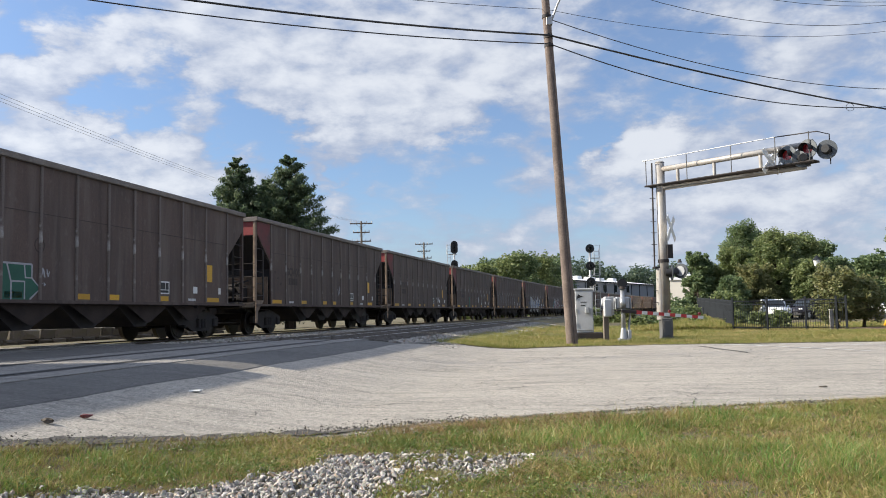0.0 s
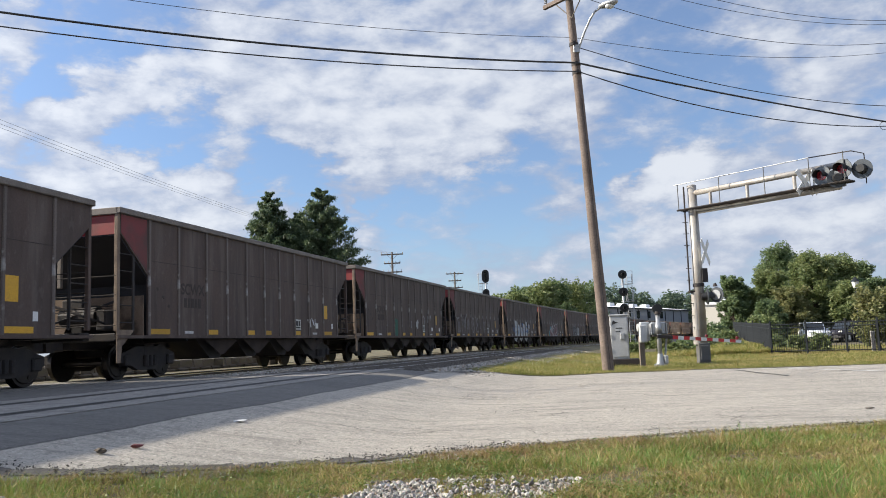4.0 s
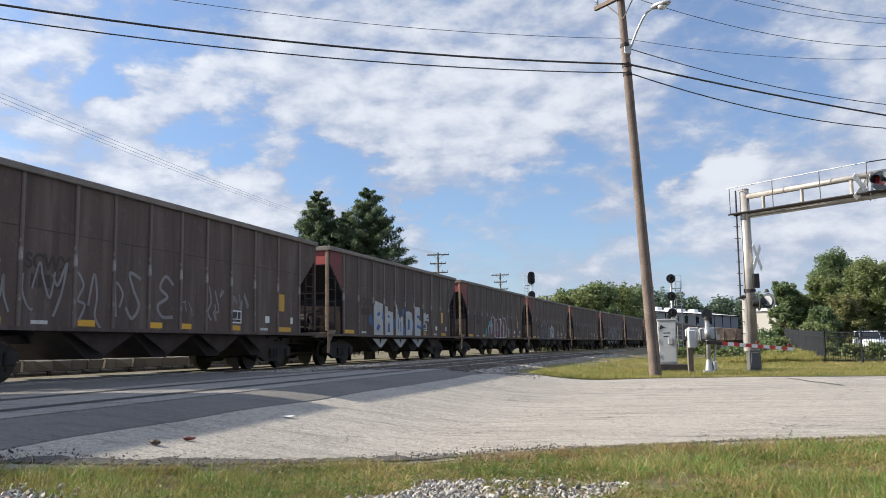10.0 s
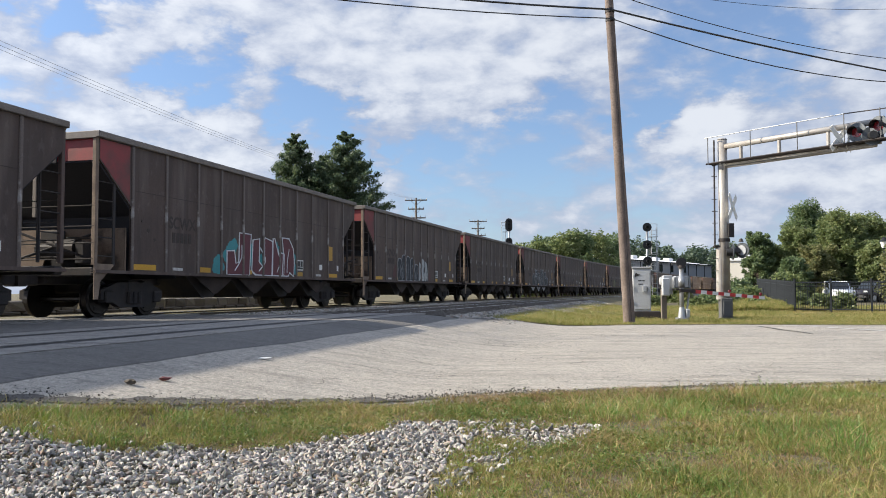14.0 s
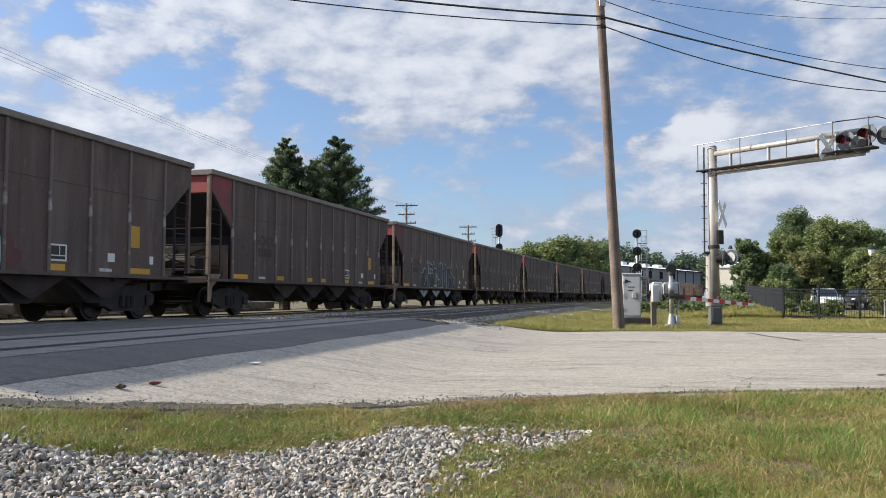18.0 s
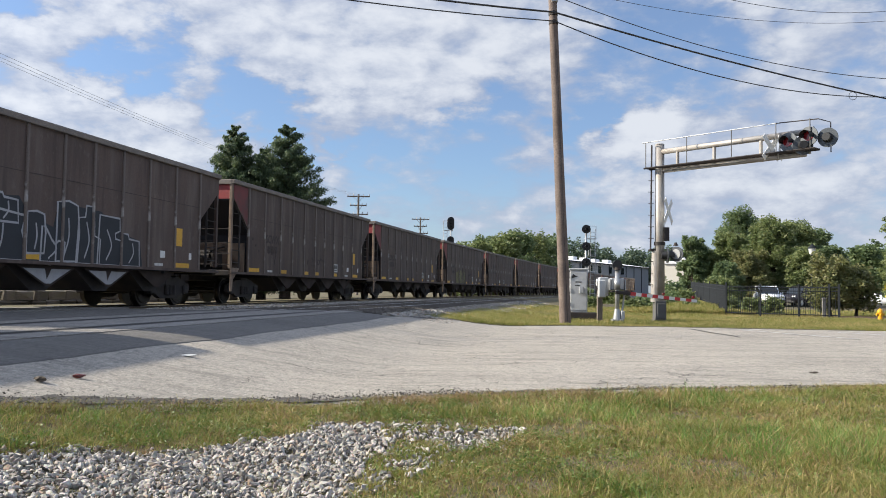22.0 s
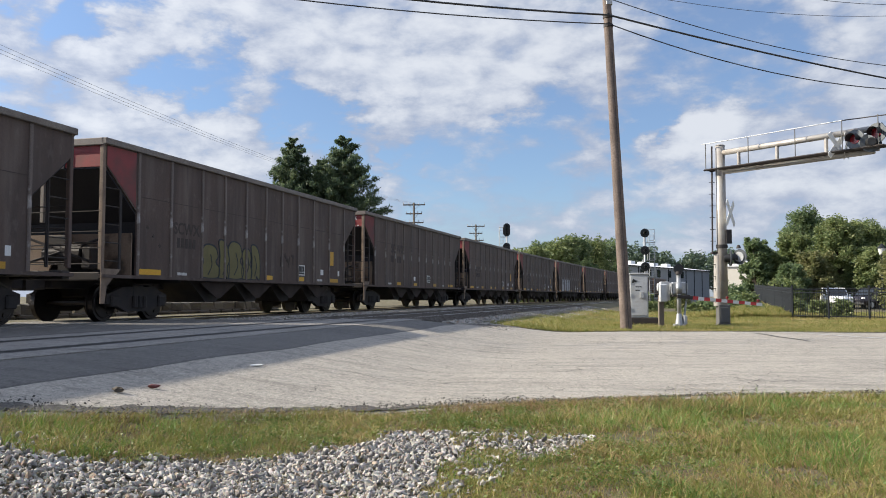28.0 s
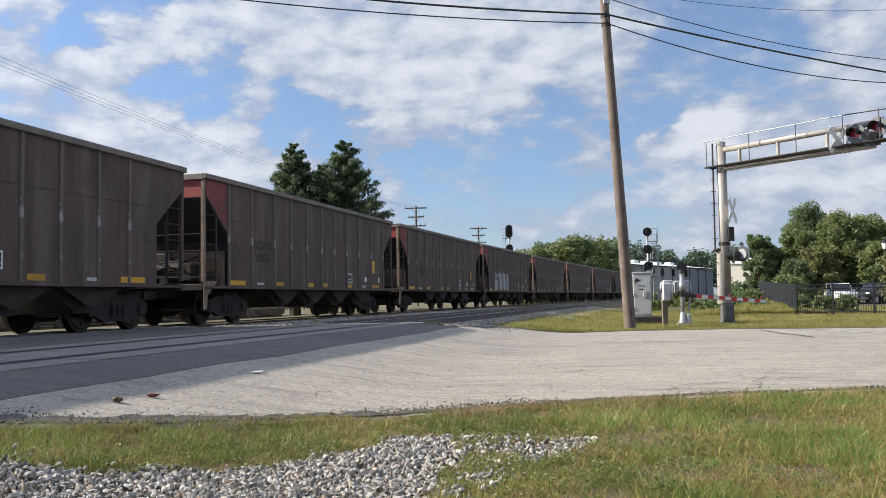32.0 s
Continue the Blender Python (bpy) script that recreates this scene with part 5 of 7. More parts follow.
def disc_light(parent, at, rz, red=True, r=0.30, hood=True, nm="signal_light"):
    """A crossing light: round black background, lens and visor, facing -y in its own space."""
    ob = part(nm, tube(B(), (0, -0.02, 0), (0, 0.02, 0), r, n=32), M_DISC, parent)
    ob.matrix_basis = pose(*at, 0, 0, rz)
    part("housing", tube(B(), (0, 0.02, 0), (0, 0.22, 0), 0.16, 0.12, n=20), M_BLACK, ob)
    part("lens", tube(B(), (0, -0.035, 0), (0, -0.02, 0), 0.15, n=24), M_REDLENS if red else M_SILVER, ob)
    if hood:
        bm = B()
        for k in range(14):
            a0, a1 = radians(-20 + k * 220 / 14), radians(-20 + (k + 1) * 220 / 14)
            v = [bm.verts.new((0.165 * math.cos(a), y, 0.165 * math.sin(a))) for a, y in ((a0, -0.02), (a1, -0.02), (a1, -0.28), (a0, -0.28))]
            bm.faces.new(v)
        part("visor", bm, M_BLACK, ob)
    return ob


def crossbuck(parent, at, rz, s=1.0, front=True):
    ob = part("crossbuck", box(B(), -0.6 * s, 0.6 * s, -0.012, 0.0, -0.11 * s, 0.11 * s), M_WHITE, parent, "white crossbuck sign")
    ob.matrix_basis = pose(*at, 0, 0, rz) @ pose(0, 0, 0, 0, 45, 0)
    ob2 = part("blade", box(B(), -0.6 * s, 0.6 * s, 0.002, 0.014, -0.11 * s, 0.11 * s), M_WHITE, ob)
    ob2.matrix_basis = pose(0, 0, 0, 0, 90, 0)
    for o, q in ((ob, 0), (ob2, 0)) if front else ():
        bm = B()
        for k in range(4):
            x = (-0.50 + k * 0.11) if o is ob else (0.12 + k * 0.1)
            box(bm, x * s, (x + 0.05) * s, -0.016 if o is ob else -0.002, -0.012 if o is ob else 0.002, -0.06 * s, 0.06 * s)
        part("letter_bar", bm, M_BLACK, o)
    return ob


def build_cantilever():
    c = thing("crossing_cantilever", "silver crossing signal cantilever over the road with lights", "crossing signal", at=(7.70, 30.0, -0.08))
    M0 = M_ALU
    smooth(part("mast", tube(B(), (0, 0, 0.7), (0, 0, 6.42), 0.18, 0.165, 24), M0, c))
    part("sleeve", tube(B(), (-0.14, 0.05, 0.7), (-0.11, 0.05, 2.55), 0.17, 0.16, 20), M0, c)
    part("sleeve_cap", box(B(), -0.36, -0.1, -0.08, 0.2, 2.55, 2.62, 0.01), M_UNDER, c)
    part("mast_cap", tube(B(), (0, 0, 6.42), (0, 0, 6.47), 0.18, 0.12, 24), M0, c)
    part("base_box", box(B(), -0.20, 0.20, -0.2, 0.22, -0.05, 0.75, 0.02), M_GREYBOX, c, "grey base box")
    part("base_rim", box(B(), -0.24, 0.24, -0.24, 0.26, -0.04, 0.06, 0.015), M_GREYBOX, c)
    part("base_panel", box(B(), -0.14, 0.14, -0.225, -0.2, 0.12, 0.66, 0.01), M_GREYBOX, c)
    part("footing", box(B(), -0.45, 0.45, -0.4, 0.4, -0.12, 0.02, 0.02), M_CONC, c)
    part("mast_band", tube(B(), (0, 0, 2.75), (0, 0, 2.87), 0.20, n=24), M_UNDER, c)
    part("conduit", tube(B(), (-0.34, -0.05, 2.6), (-0.30, -0.05, 6.4), 0.03, n=8), M_UNDER, c)
    U = Vector((0.66, -0.751, 0)).normalized()
    Lg = 5.6

    def q(d, z, side=0.0):
        n = Vector((-U.y, U.x, 0))
        v = U * d - n * side
        return (v.x, v.y, z)
    smooth(part("upper_tube", tube(B(), q(0.0, 6.16), q(Lg, 6.16), 0.10, n=16), M0, c))
    smooth(part("lower_tube", tube(B(), q(0.0, 5.46), q(Lg - 0.2, 5.46), 0.085, n=16), M0, c))
    for d in (0.75, 2.2, 3.9, 5.5):
        part("strut", tube(B(), q(d, 5.46), q(d, 6.16), 0.06, n=12), M0, c)
    for s0, zz, r in ((0.05, 5.55, 0.036), (0.08, 5.56, 0.026), (0.155, 5.56, 0.026), (0.23, 5.56, 0.026), (0.305, 5.56, 0.026), (0.38, 5.56, 0.026), (0.40, 5.55, 0.036)):
        part("walkway_bar", tube(B(), q(-0.4, zz, s0), q(Lg + 0.25, zz, s0), r, n=4), M_UNDER, c)
    for d in (-0.35, 1.35, 3.05, 4.6, 5.7):
        part("rail_post", tube(B(), q(d, 5.56, 0.36), q(d, 6.5, 0.36), 0.016, n=8), M_GREYBOX, c)
    part("handrail", tube(B(), q(-0.5, 6.5, 0.36), q(4.7, 6.5, 0.36), 0.016, n=8), M_GALV, c)
    bm = polyline_tube(B(), [Vector(q(4.6, 6.5, 0.36)), Vector(q(5.95, 6.45, 0.34)), Vector(q(6.0, 6.45, -0.4)), Vector(q(6.0, 5.5, -0.4))], 0.018, 8)
    part("end_rail", bm, M_UNDER, c)
    part("tube_flange", tube(B(), q(Lg - 0.1, 6.16), q(Lg + 0.05, 6.16), 0.15, n=20), M_GALV, c)
    ang = math.degrees(math.atan2(U.y, U.x))
    for d, z, s, rz, rd in ((4.97, 5.86, 0.30, -52, True), (5.63, 5.96, 0.30, -52, True), (5.42, 5.70, 0.25, 165, False), (6.13, 5.88, 0.1, 140, False)):
        p = q(d, z, s)
        disc_light(c, p, rz, rd)
    part("light_arm", tube(B(), q(4.7, 5.95, 0.1), q(6.15, 5.95, 0.1), 0.04, n=10), M_GALV, c)
    part("light_arm", tube(B(), q(5.25, 5.5, 0), q(5.25, 6.1, 0), 0.05, n=10), M_GALV, c)
    crossbuck(c, q(4.33, 5.78, 0.15), 30, 0.85, False)
    crossbuck(c, q(4.45, 5.80, -0.2), 60, 0.8, False)
    crossbuck(c, (0.26, -0.24, 3.98), 57, 0.95, False)
    part("sign_bracket", box(B(), 0.1, 0.3, -0.22, -0.1, 2.9, 3.4, 0.01), M_UNDER, c)
    part("side_arm", tube(B(), (-0.05, -0.05, 2.42), (0.75, -0.35, 2.42), 0.05, n=10), M_UNDER, c)
    side = disc_light(c, (0.50, -0.42, 2.42), -48, False, 0.27, False)
    part("bright_lens", tube(B(), (0, -0.055, 0), (0, -0.036, 0), 0.18, 0.165, n=24), M_SILVER, side)
    disc_light(c, (0.22, -0.25, 2.38), 85, False, 0.28)
    part("bell", tube(B(), (0.47, -0.4, 2.72), (0.47, -0.4, 2.84), 0.09, 0.04, n=14), M_UNDER, c)
    for k in range(12):
        part("step_bolt", tube(B(), (-0.42, -0.05, 0.9 + k * 0.42), (-0.22, -0.05, 0.9 + k * 0.42), 0.012, n=5), M_UNDER, c)


def build_gate():
    g = thing("crossing_gate", "lowered crossing gate with red and white arm", "crossing gate", at=(5.80, 28.2, -0.08))
    part("base_plate", tube(B(), (0, 0, -0.02), (0, 0, 0.05), 0.24, n=20), M_SILVER, g)
    smooth(part("mast", tube(B(), (0, 0, 0.03), (0, 0, 1.82), 0.075, n=20), M_SILVER, g))
    part("base_collar", tube(B(), (0, 0, 0.05), (0, 0, 0.46), 0.155, 0.085, n=18), M_SILVER, g)
    for k in range(4):
        a = 0.785 + k * 1.571
        part("base_foot", box(B(), 0.19 * math.cos(a) - 0.05, 0.19 * math.cos(a) + 0.05, 0.19 * math.sin(a) - 0.05, 0.19 * math.sin(a) + 0.05, -0.03, 0.12, 0.01), M_SILVER, g)
    part("base_box", box(B(), 0.12, 0.24, -0.12, 0.10, 0.12, 0.40, 0.02), M_CASE, g)
    part("mechanism", box(B(), -0.22, 0.27, 0.04, 0.38, 1.10, 1.52, 0.04), M_SILVER, g)
    smooth(part("mechanism_drum", tube(B(), (0, -0.01, 1.12), (0, -0.01, 1.50), 0.105, n=24), M_SILVER, g))
    for s in (-1, 1):
        part("side_cover", box(B(), 0.025 + s * 0.24, 0.025 + s * 0.275, 0.02, 0.36, 1.10, 1.48, 0.01), M_GALV, g)
    part("tray", box(B(), -0.22, 0.34, -0.10, 0.4, 1.03, 1.09, 0.012), M_UNDER, g)
    part("counterweight", box(B(), -0.62, -0.36, 0.05, 0.25, 0.85, 1.45, 0.03), M_CASE, g)
    part("top_disc", tube(B(), (0, -0.05, 1.96), (0, 0.06, 1.96), 0.165, n=28), M_BLACK, g)
    part("bell", tube(B(), (0, 0, 1.78), (0, 0, 1.88), 0.12, 0.10, n=18), M_UNDER, g)
    part("strut", tube(B(), (0.15, 0.1, 0.1), (0.28, 0.1, 1.05), 0.035, n=8), M_GALV, g)
    # the arm droops a little; alternate sections
    arm = part("arm", box(B(), -0.2, 0.32, -0.025, 0.025, -0.055, 0.055, 0.01), M_UNDER, g)
    arm.matrix_basis = pose(0.1, -0.2, 1.02, 0, 5.6, 0)
    for i in range(12):
        x = 0.3 + i * 0.188
        h = 0.060 - 0.001 * i
        part("arm_section", box(B(), x, x + 0.188, -0.021, 0.021, -h, h), M_REDTAPE if i % 2 == 0 else M_WHITE, arm)
    for x in (1.42, 2.42):
        bm = tube(B(), (x, 0, 0.05), (x, 0, 0.14), 0.024, n=10)
        tube(bm, (x, -0.05, 0.12), (x, 0.05, 0.12), 0.042, n=12)
        part("arm_lamp", bm, M_REDLENS, arm)


def rail_signal(at, heads, tall, ladder_dx, oval=False):
    s = thing("railway_signal", "tall railway signal mast with black signal heads", "railway signal", "railway signals", at=at)
    smooth(part("mast", tube(B(), (0, 0, 0), (0, 0, tall), 0.08, n=14), M_SILVER, s))
    part("base", box(B(), -0.3, 0.3, -0.3, 0.3, -0.3, 0.15, 0.02), M_CONC, s)
    for z in heads:
        bm = B()
        if oval:
            prof = [(0.36 * math.cos(a), z + (0.32 if math.sin(a) > 0 else -0.32) + 0.36 * math.sin(a)) for a in np.linspace(0, 6.28, 29)[:-1]]
            prism(bm, prof, "y", -0.17, -0.12)
        else:
            tube(bm, (0, -0.17, z), (0, -0.12, z), 0.33, n=24)
        h = part("signal_head", bm, M_BLACK, s)
        part("housing", box(B(), -0.16, 0.16, -0.12, 0.2, z - 0.25, z + 0.25, 0.04), M_BLACK, h)
        for o in ((0.36, 0, -0.36) if oval else (0,)):
            bm = tube(B(), (0, -0.42, z + o), (0, -0.17, z + o), 0.12, n=14, caps=False)
            part("visor", bm, M_BLACK, h)
    bm = B()
    for x in (ladder_dx - 0.18, ladder_dx + 0.18):
        tube(bm, (x, 0.25, 0), (x, 0.25, tall - 0.1), 0.025, n=6)
    part("ladder", bm, M_GALV, s)
    for k in range(int(tall / 0.33)):
        part("rung", tube(B(), (ladder_dx - 0.18, 0.25, 0.3 + k * 0.33), (ladder_dx + 0.18, 0.25, 0.3 + k * 0.33), 0.016, n=5), M_GALV, s)
    for z in heads:
        part("platform", box(B(), min(0, ladder_dx) - 0.1, max(0, ladder_dx) + 0.25, 0.05, 0.55, z - 0.72, z - 0.68), M_GALV, s)
        bm = B()
        for x in (ladder_dx - 0.25, ladder_dx + 0.3):
            tube(bm, (x, 0.55, z - 0.7), (x, 0.55, z + 0.3), 0.02, n=5)
        tube(bm, (ladder_dx - 0.25, 0.55, z + 0.3), (ladder_dx + 0.3, 0.55, z + 0.3), 0.02, n=5)
        part("guard_rail", bm, M_GALV, s)


def far_pole(at, h):
    p = thing("power_pole", "distant wooden power pole with crossarms", "power pole", "distant power poles", at=at)
    part("shaft", tube(B(), (0, 0, 0), (0, 0, h), 0.2, 0.13, 10), M_OLDWOOD, p)
    for z, w in ((h - 0.3, 1.5), (h - 1.5, 1.1), (h - 2.7, 1.3)):
        a = part("crossarm", box(B(), -w, w, -0.08, 0.08, z - 0.08, z + 0.08), M_OLDWOOD, p)
        for o in (-0.95, -0.45, 0.45, 0.95):
            part("insulator", tube(B(), (o * w, 0, z + 0.08), (o * w, 0, z + 0.32), 0.06, 0.04, 8), M_GALV, a)
        part("brace", tube(B(), (-w * 0.5, 0.1, z), (0, 0.1, z - 0.7), 0.03, n=5), M_GALV, a)
        part("brace", tube(B(), (w * 0.5, 0.1, z), (0, 0.1, z - 0.7), 0.03, n=5), M_GALV, a)


# ---- beyond the crossing ----
M_FENCE = mat("fence_black", (0.022, 0.026, 0.031), (0.016, 0.018, 0.021), 4, 0.8)
for _m in (M_FENCE,):
    _m.node_tree.nodes["Principled BSDF"].inputs["Specular IOR Level"].default_value = 0.12
M_MULCH = mat("bark_mulch", (0.14, 0.085, 0.055), (0.07, 0.045, 0.03), 3, 0.95, bump=1.0, bscale=22)
M_HYDRANT = mat("hydrant_yellow", (0.72, 0.36, 0.01), (0.6, 0.28, 0.01), 4, 0.45)
M_GREYWALL = mat("grey_cladding", (0.20, 0.22, 0.25), (0.17, 0.19, 0.21), 1, 0.6)
M_CREAM = mat("cream_wall", (0.66, 0.62, 0.54), (0.58, 0.54, 0.47), 1, 0.8)
M_ROOF = mat("white_roof", (0.80, 0.80, 0.80), (0.70, 0.70, 0.70), 1, 0.5)
M_GLASS = mat("dark_glass", (0.02, 0.025, 0.03), None, 4, 0.08)
M_CARWHITE = mat("white_car_paint", (0.75, 0.76, 0.77), (0.70, 0.71, 0.72), 2, 0.25)
M_CARDARK = mat("dark_car_paint", (0.025, 0.022, 0.03), (0.02, 0.018, 0.024), 2, 0.25)
M_TYRE = mat("tyre", (0.02, 0.02, 0.02), None, 9, 0.85)


def build_fence():
    f = thing("picket_fence", "black metal picket fence at the car park", "fence", at=(0, 0, 0))
    a, b = Vector((13.3, 39.5, -0.06)), Vector((17.25, 36.5, -0.06))
    d = (b - a).normalized()
    for z in (0.12, 1.18, 1.34):
        part("fence_rail", tube(B(), a + Vector((0, 0, z)), b + Vector((0, 0, z)), 0.022, n=4), M_FENCE, f)
    n = 48
    pk = mesh_of("picket", box(B(), -0.008, 0.008, -0.008, 0.008, 0.05, 1.42), M_FENCE)
    for i in range(n):
        p = a.lerp(b, (i + 0.5) / n)
        ob = part("picket", pk, None, f)
        ob.matrix_basis = pose(p.x, p.y, p.z, 0, 0, -37)
    ps = mesh_of("post", box(B(), -0.04, 0.04, -0.04, 0.04, -0.1, 1.5, 0.006), M_FENCE)
    for t in (0.0, 0.32, 0.66, 0.92, 1.0):
        p = a.lerp(b, t)
        part("post", ps, None, f).matrix_basis = pose(p.x, p.y, p.z, 0, 0, -37)
    s = thing("picket_fence", "black metal picket fence running back up the bank", "fence")
    c = Vector((20.6, 70.0, 0.50))
    for i in range(7):
        p = a.lerp(c, i / 6)
        part("post", tube(B(), p + Vector((0, 0, -0.1)), p + Vector((0, 0, 1.55)), 0.035, n=8), M_FENCE, s)
    for i in range(6):
        p0, p1 = a.lerp(c, i / 6), a.lerp(c, (i + 1) / 6)
        for k in range(46):
            p = p0.lerp(p1, (k + 0.5) / 46)
            part("picket", pk, None, s).matrix_basis = pose(p.x, p.y, p.z, 0, 0, 13)
        for z in (0.12, 1.18):
            part("fence_rail", tube(B(), p0 + Vector((0, 0, z)), p1 + Vector((0, 0, z)), 0.02, n=4), M_FENCE, s)
        part("top_rail", tube(B(), p0 + Vector((0, 0, 1.36)), p1 + Vector((0, 0, 1.36)), 0.022, n=6), M_FENCE, s)
    bm = B()
    rows = []
    for i in range(13):
        p = a.lerp(c, i / 12)
        rows.append([bm.verts.new((p.x + dx, p.y + 0.1 * dx, max(-0.09, p.z + 0.03 - dz * (0.12 + p.z)))) for dx, dz in ((1.6, 1.0), (0.5, 0.1), (0, 0), (-1.2, 0.12), (-2.6, 0.5), (-4.2, 0.9), (-5.4, 1.2))])
    for p, q in zip(rows, rows[1:]):
        for k in range(6):
            bm.faces.new((p[k], q[k], q[k + 1], p[k + 1]))
    tagged(part("grass_bank", bm, M_LAWN), "low grassy bank under the picket fence", "bank", kind="structure")
    u = thing("utility_marker", "short pale square marker post by the fence", "marker post", at=(16.9, 37.2, -0.06))
    part("post", box(B(), -0.07, 0.07, -0.06, 0.06, 0, 0.85, 0.01), M_CONC, u)
    part("cap", box(B(), -0.085, 0.085, -0.075, 0.075, 0.85, 0.9, 0.01), M_CREAM, u)


def build_hydrant():
    h = thing("fire_hydrant", "yellow fire hydrant standing in the grass", "fire hydrant", at=(17.6, 33.75, -0.06))
    h.scale = (0.82, 0.82, 0.82)
    part("base", tube(B(), (0, 0, 0), (0, 0, 0.06), 0.17, n=16), M_HYDRANT, h)
    part("barrel", tube(B(), (0, 0, 0.05), (0, 0, 0.44), 0.105, n=16), M_HYDRANT, h)
    bm = B()
    bmesh.ops.create_uvsphere(bm, u_segments=16, v_segments=8, radius=0.13, matrix=Matrix.Translation((0, 0, 0.46)))
    part("bonnet", bm, M_HYDRANT, h)
    part("top_nut", tube(B(), (0, 0, 0.57), (0, 0, 0.64), 0.03, n=5), M_HYDRANT, h)
    part("flange", tube(B(), (0, 0, 0.40), (0, 0, 0.45), 0.15, n=16), M_HYDRANT, h)
    for d in ((-1, 0), (1, 0), (0, -1)):
        part("nozzle", tube(B(), (0, 0, 0.32), (d[0] * 0.19, d[1] * 0.19, 0.32), 0.06, n=12), M_HYDRANT, h)


def parked_car(at, rz, paint, label, suv=True):
    c = thing("parked_car", label, "car", "parked cars", at=at, rz=rz)
    h = 1.72 if suv else 1.45
    low = [(-2.3, 0.35), (2.25, 0.35), (2.32, 0.7), (2.2, 0.98), (1.1, 1.06), (-2.15, 1.08), (-2.35, 0.8)]
    bm = prism(B(), low, "y", -0.9, 0.9)
    bmesh.ops.bevel(bm, geom=[e for e in bm.edges if abs(e.verts[0].co.y - e.verts[1].co.y) < 0.1], offset=0.07, segments=2, affect="EDGES")
    smooth(part("body", bm, paint, c))
    cab = [(1.15, 1.04), (0.45, h - 0.08), (0.2, h), (-1.7, h), (-2.0, h - 0.1), (-2.15, 1.05)]
    bm = prism(B(), cab, "y", -0.78, 0.78)
    bmesh.ops.bevel(bm, geom=[e for e in bm.edges if abs(e.verts[0].co.y - e.verts[1].co.y) < 0.1], offset=0.06, segments=2, affect="EDGES")
    part("cabin", bm, paint, c)
    for s in (-1, 1):
        part("side_window", prism(B(), [(0.95, 1.1), (0.4, h - 0.14), (-0.6, h - 0.14), (-0.6, 1.1)], "y", s * 0.77, s * 0.79), M_GLASS, c)
        part("side_window", prism(B(), [(-0.7, 1.1), (-0.7, h - 0.14), (-1.7, h - 0.14), (-1.95, 1.1)], "y", s * 0.77, s * 0.79), M_GLASS, c)
        part("headlight", box(B(), 2.14, 2.27, s * 0.55, s * 0.85, 0.78, 0.93, 0.02), M_LENS, c)
        part("tail_light", box(B(), -2.36, -2.24, s * 0.62, s * 0.88, 0.78, 1.02, 0.02), M_REDTAPE, c)
        part("mirror", box(B(), 0.7, 0.85, s * 0.9, s * 1.05, 1.05, 1.2, 0.02), paint, c)
        for x in (-1.4, 1.42):
            w = part("wheel", tube(B(), (x, s * 0.72, 0.34), (x, s * 0.92, 0.34), 0.34, n=20), M_TYRE, c)
            part("rim", tube(B(), (x, s * 0.915, 0.34), (x, s * 0.93, 0.34), 0.22, n=14), M_GALV, w)
    part("windscreen", prism(B(), [(1.14, 1.10), (1.17, 1.10), (0.5, h - 0.1), (0.47, h - 0.1)], "y", -0.68, 0.68), M_GLASS, c)
    part("rear_window", prism(B(), [(-2.15, 1.15), (-2.13, 1.15), (-2.0, h - 0.15), (-2.02, h - 0.15)], "y", -0.65, 0.65), M_GLASS, c)
    part("grille", box(B(), 2.24, 2.30, -0.5, 0.5, 0.5, 0.78, 0.01), M_BLACK, c)
    part("bumper", box(B(), 2.2, 2.36, -0.85, 0.85, 0.36, 0.52, 0.03), M_BLACK, c)


def build_lamp_post():
    l = thing("lamp_post", "black car-park lamp post with a glass lantern", "lamp post", at=(27.3, 62.0, -0.06))
    part("pole", tube(B(), (0, 0, 0), (0, 0, 4.05), 0.08, 0.06, 10), M_FENCE, l)
    part("lantern", tube(B(), (0, 0, 4.05), (0, 0, 4.5), 0.17, 0.27, 12), M_LENS, l)
    part("cap", tube(B(), (0, 0, 4.5), (0, 0, 4.85), 0.33, 0.03, 12), M_FENCE, l)
    part("base", tube(B(), (0, 0, 0), (0, 0, 0.4), 0.12, 0.07, 10), M_FENCE, l)


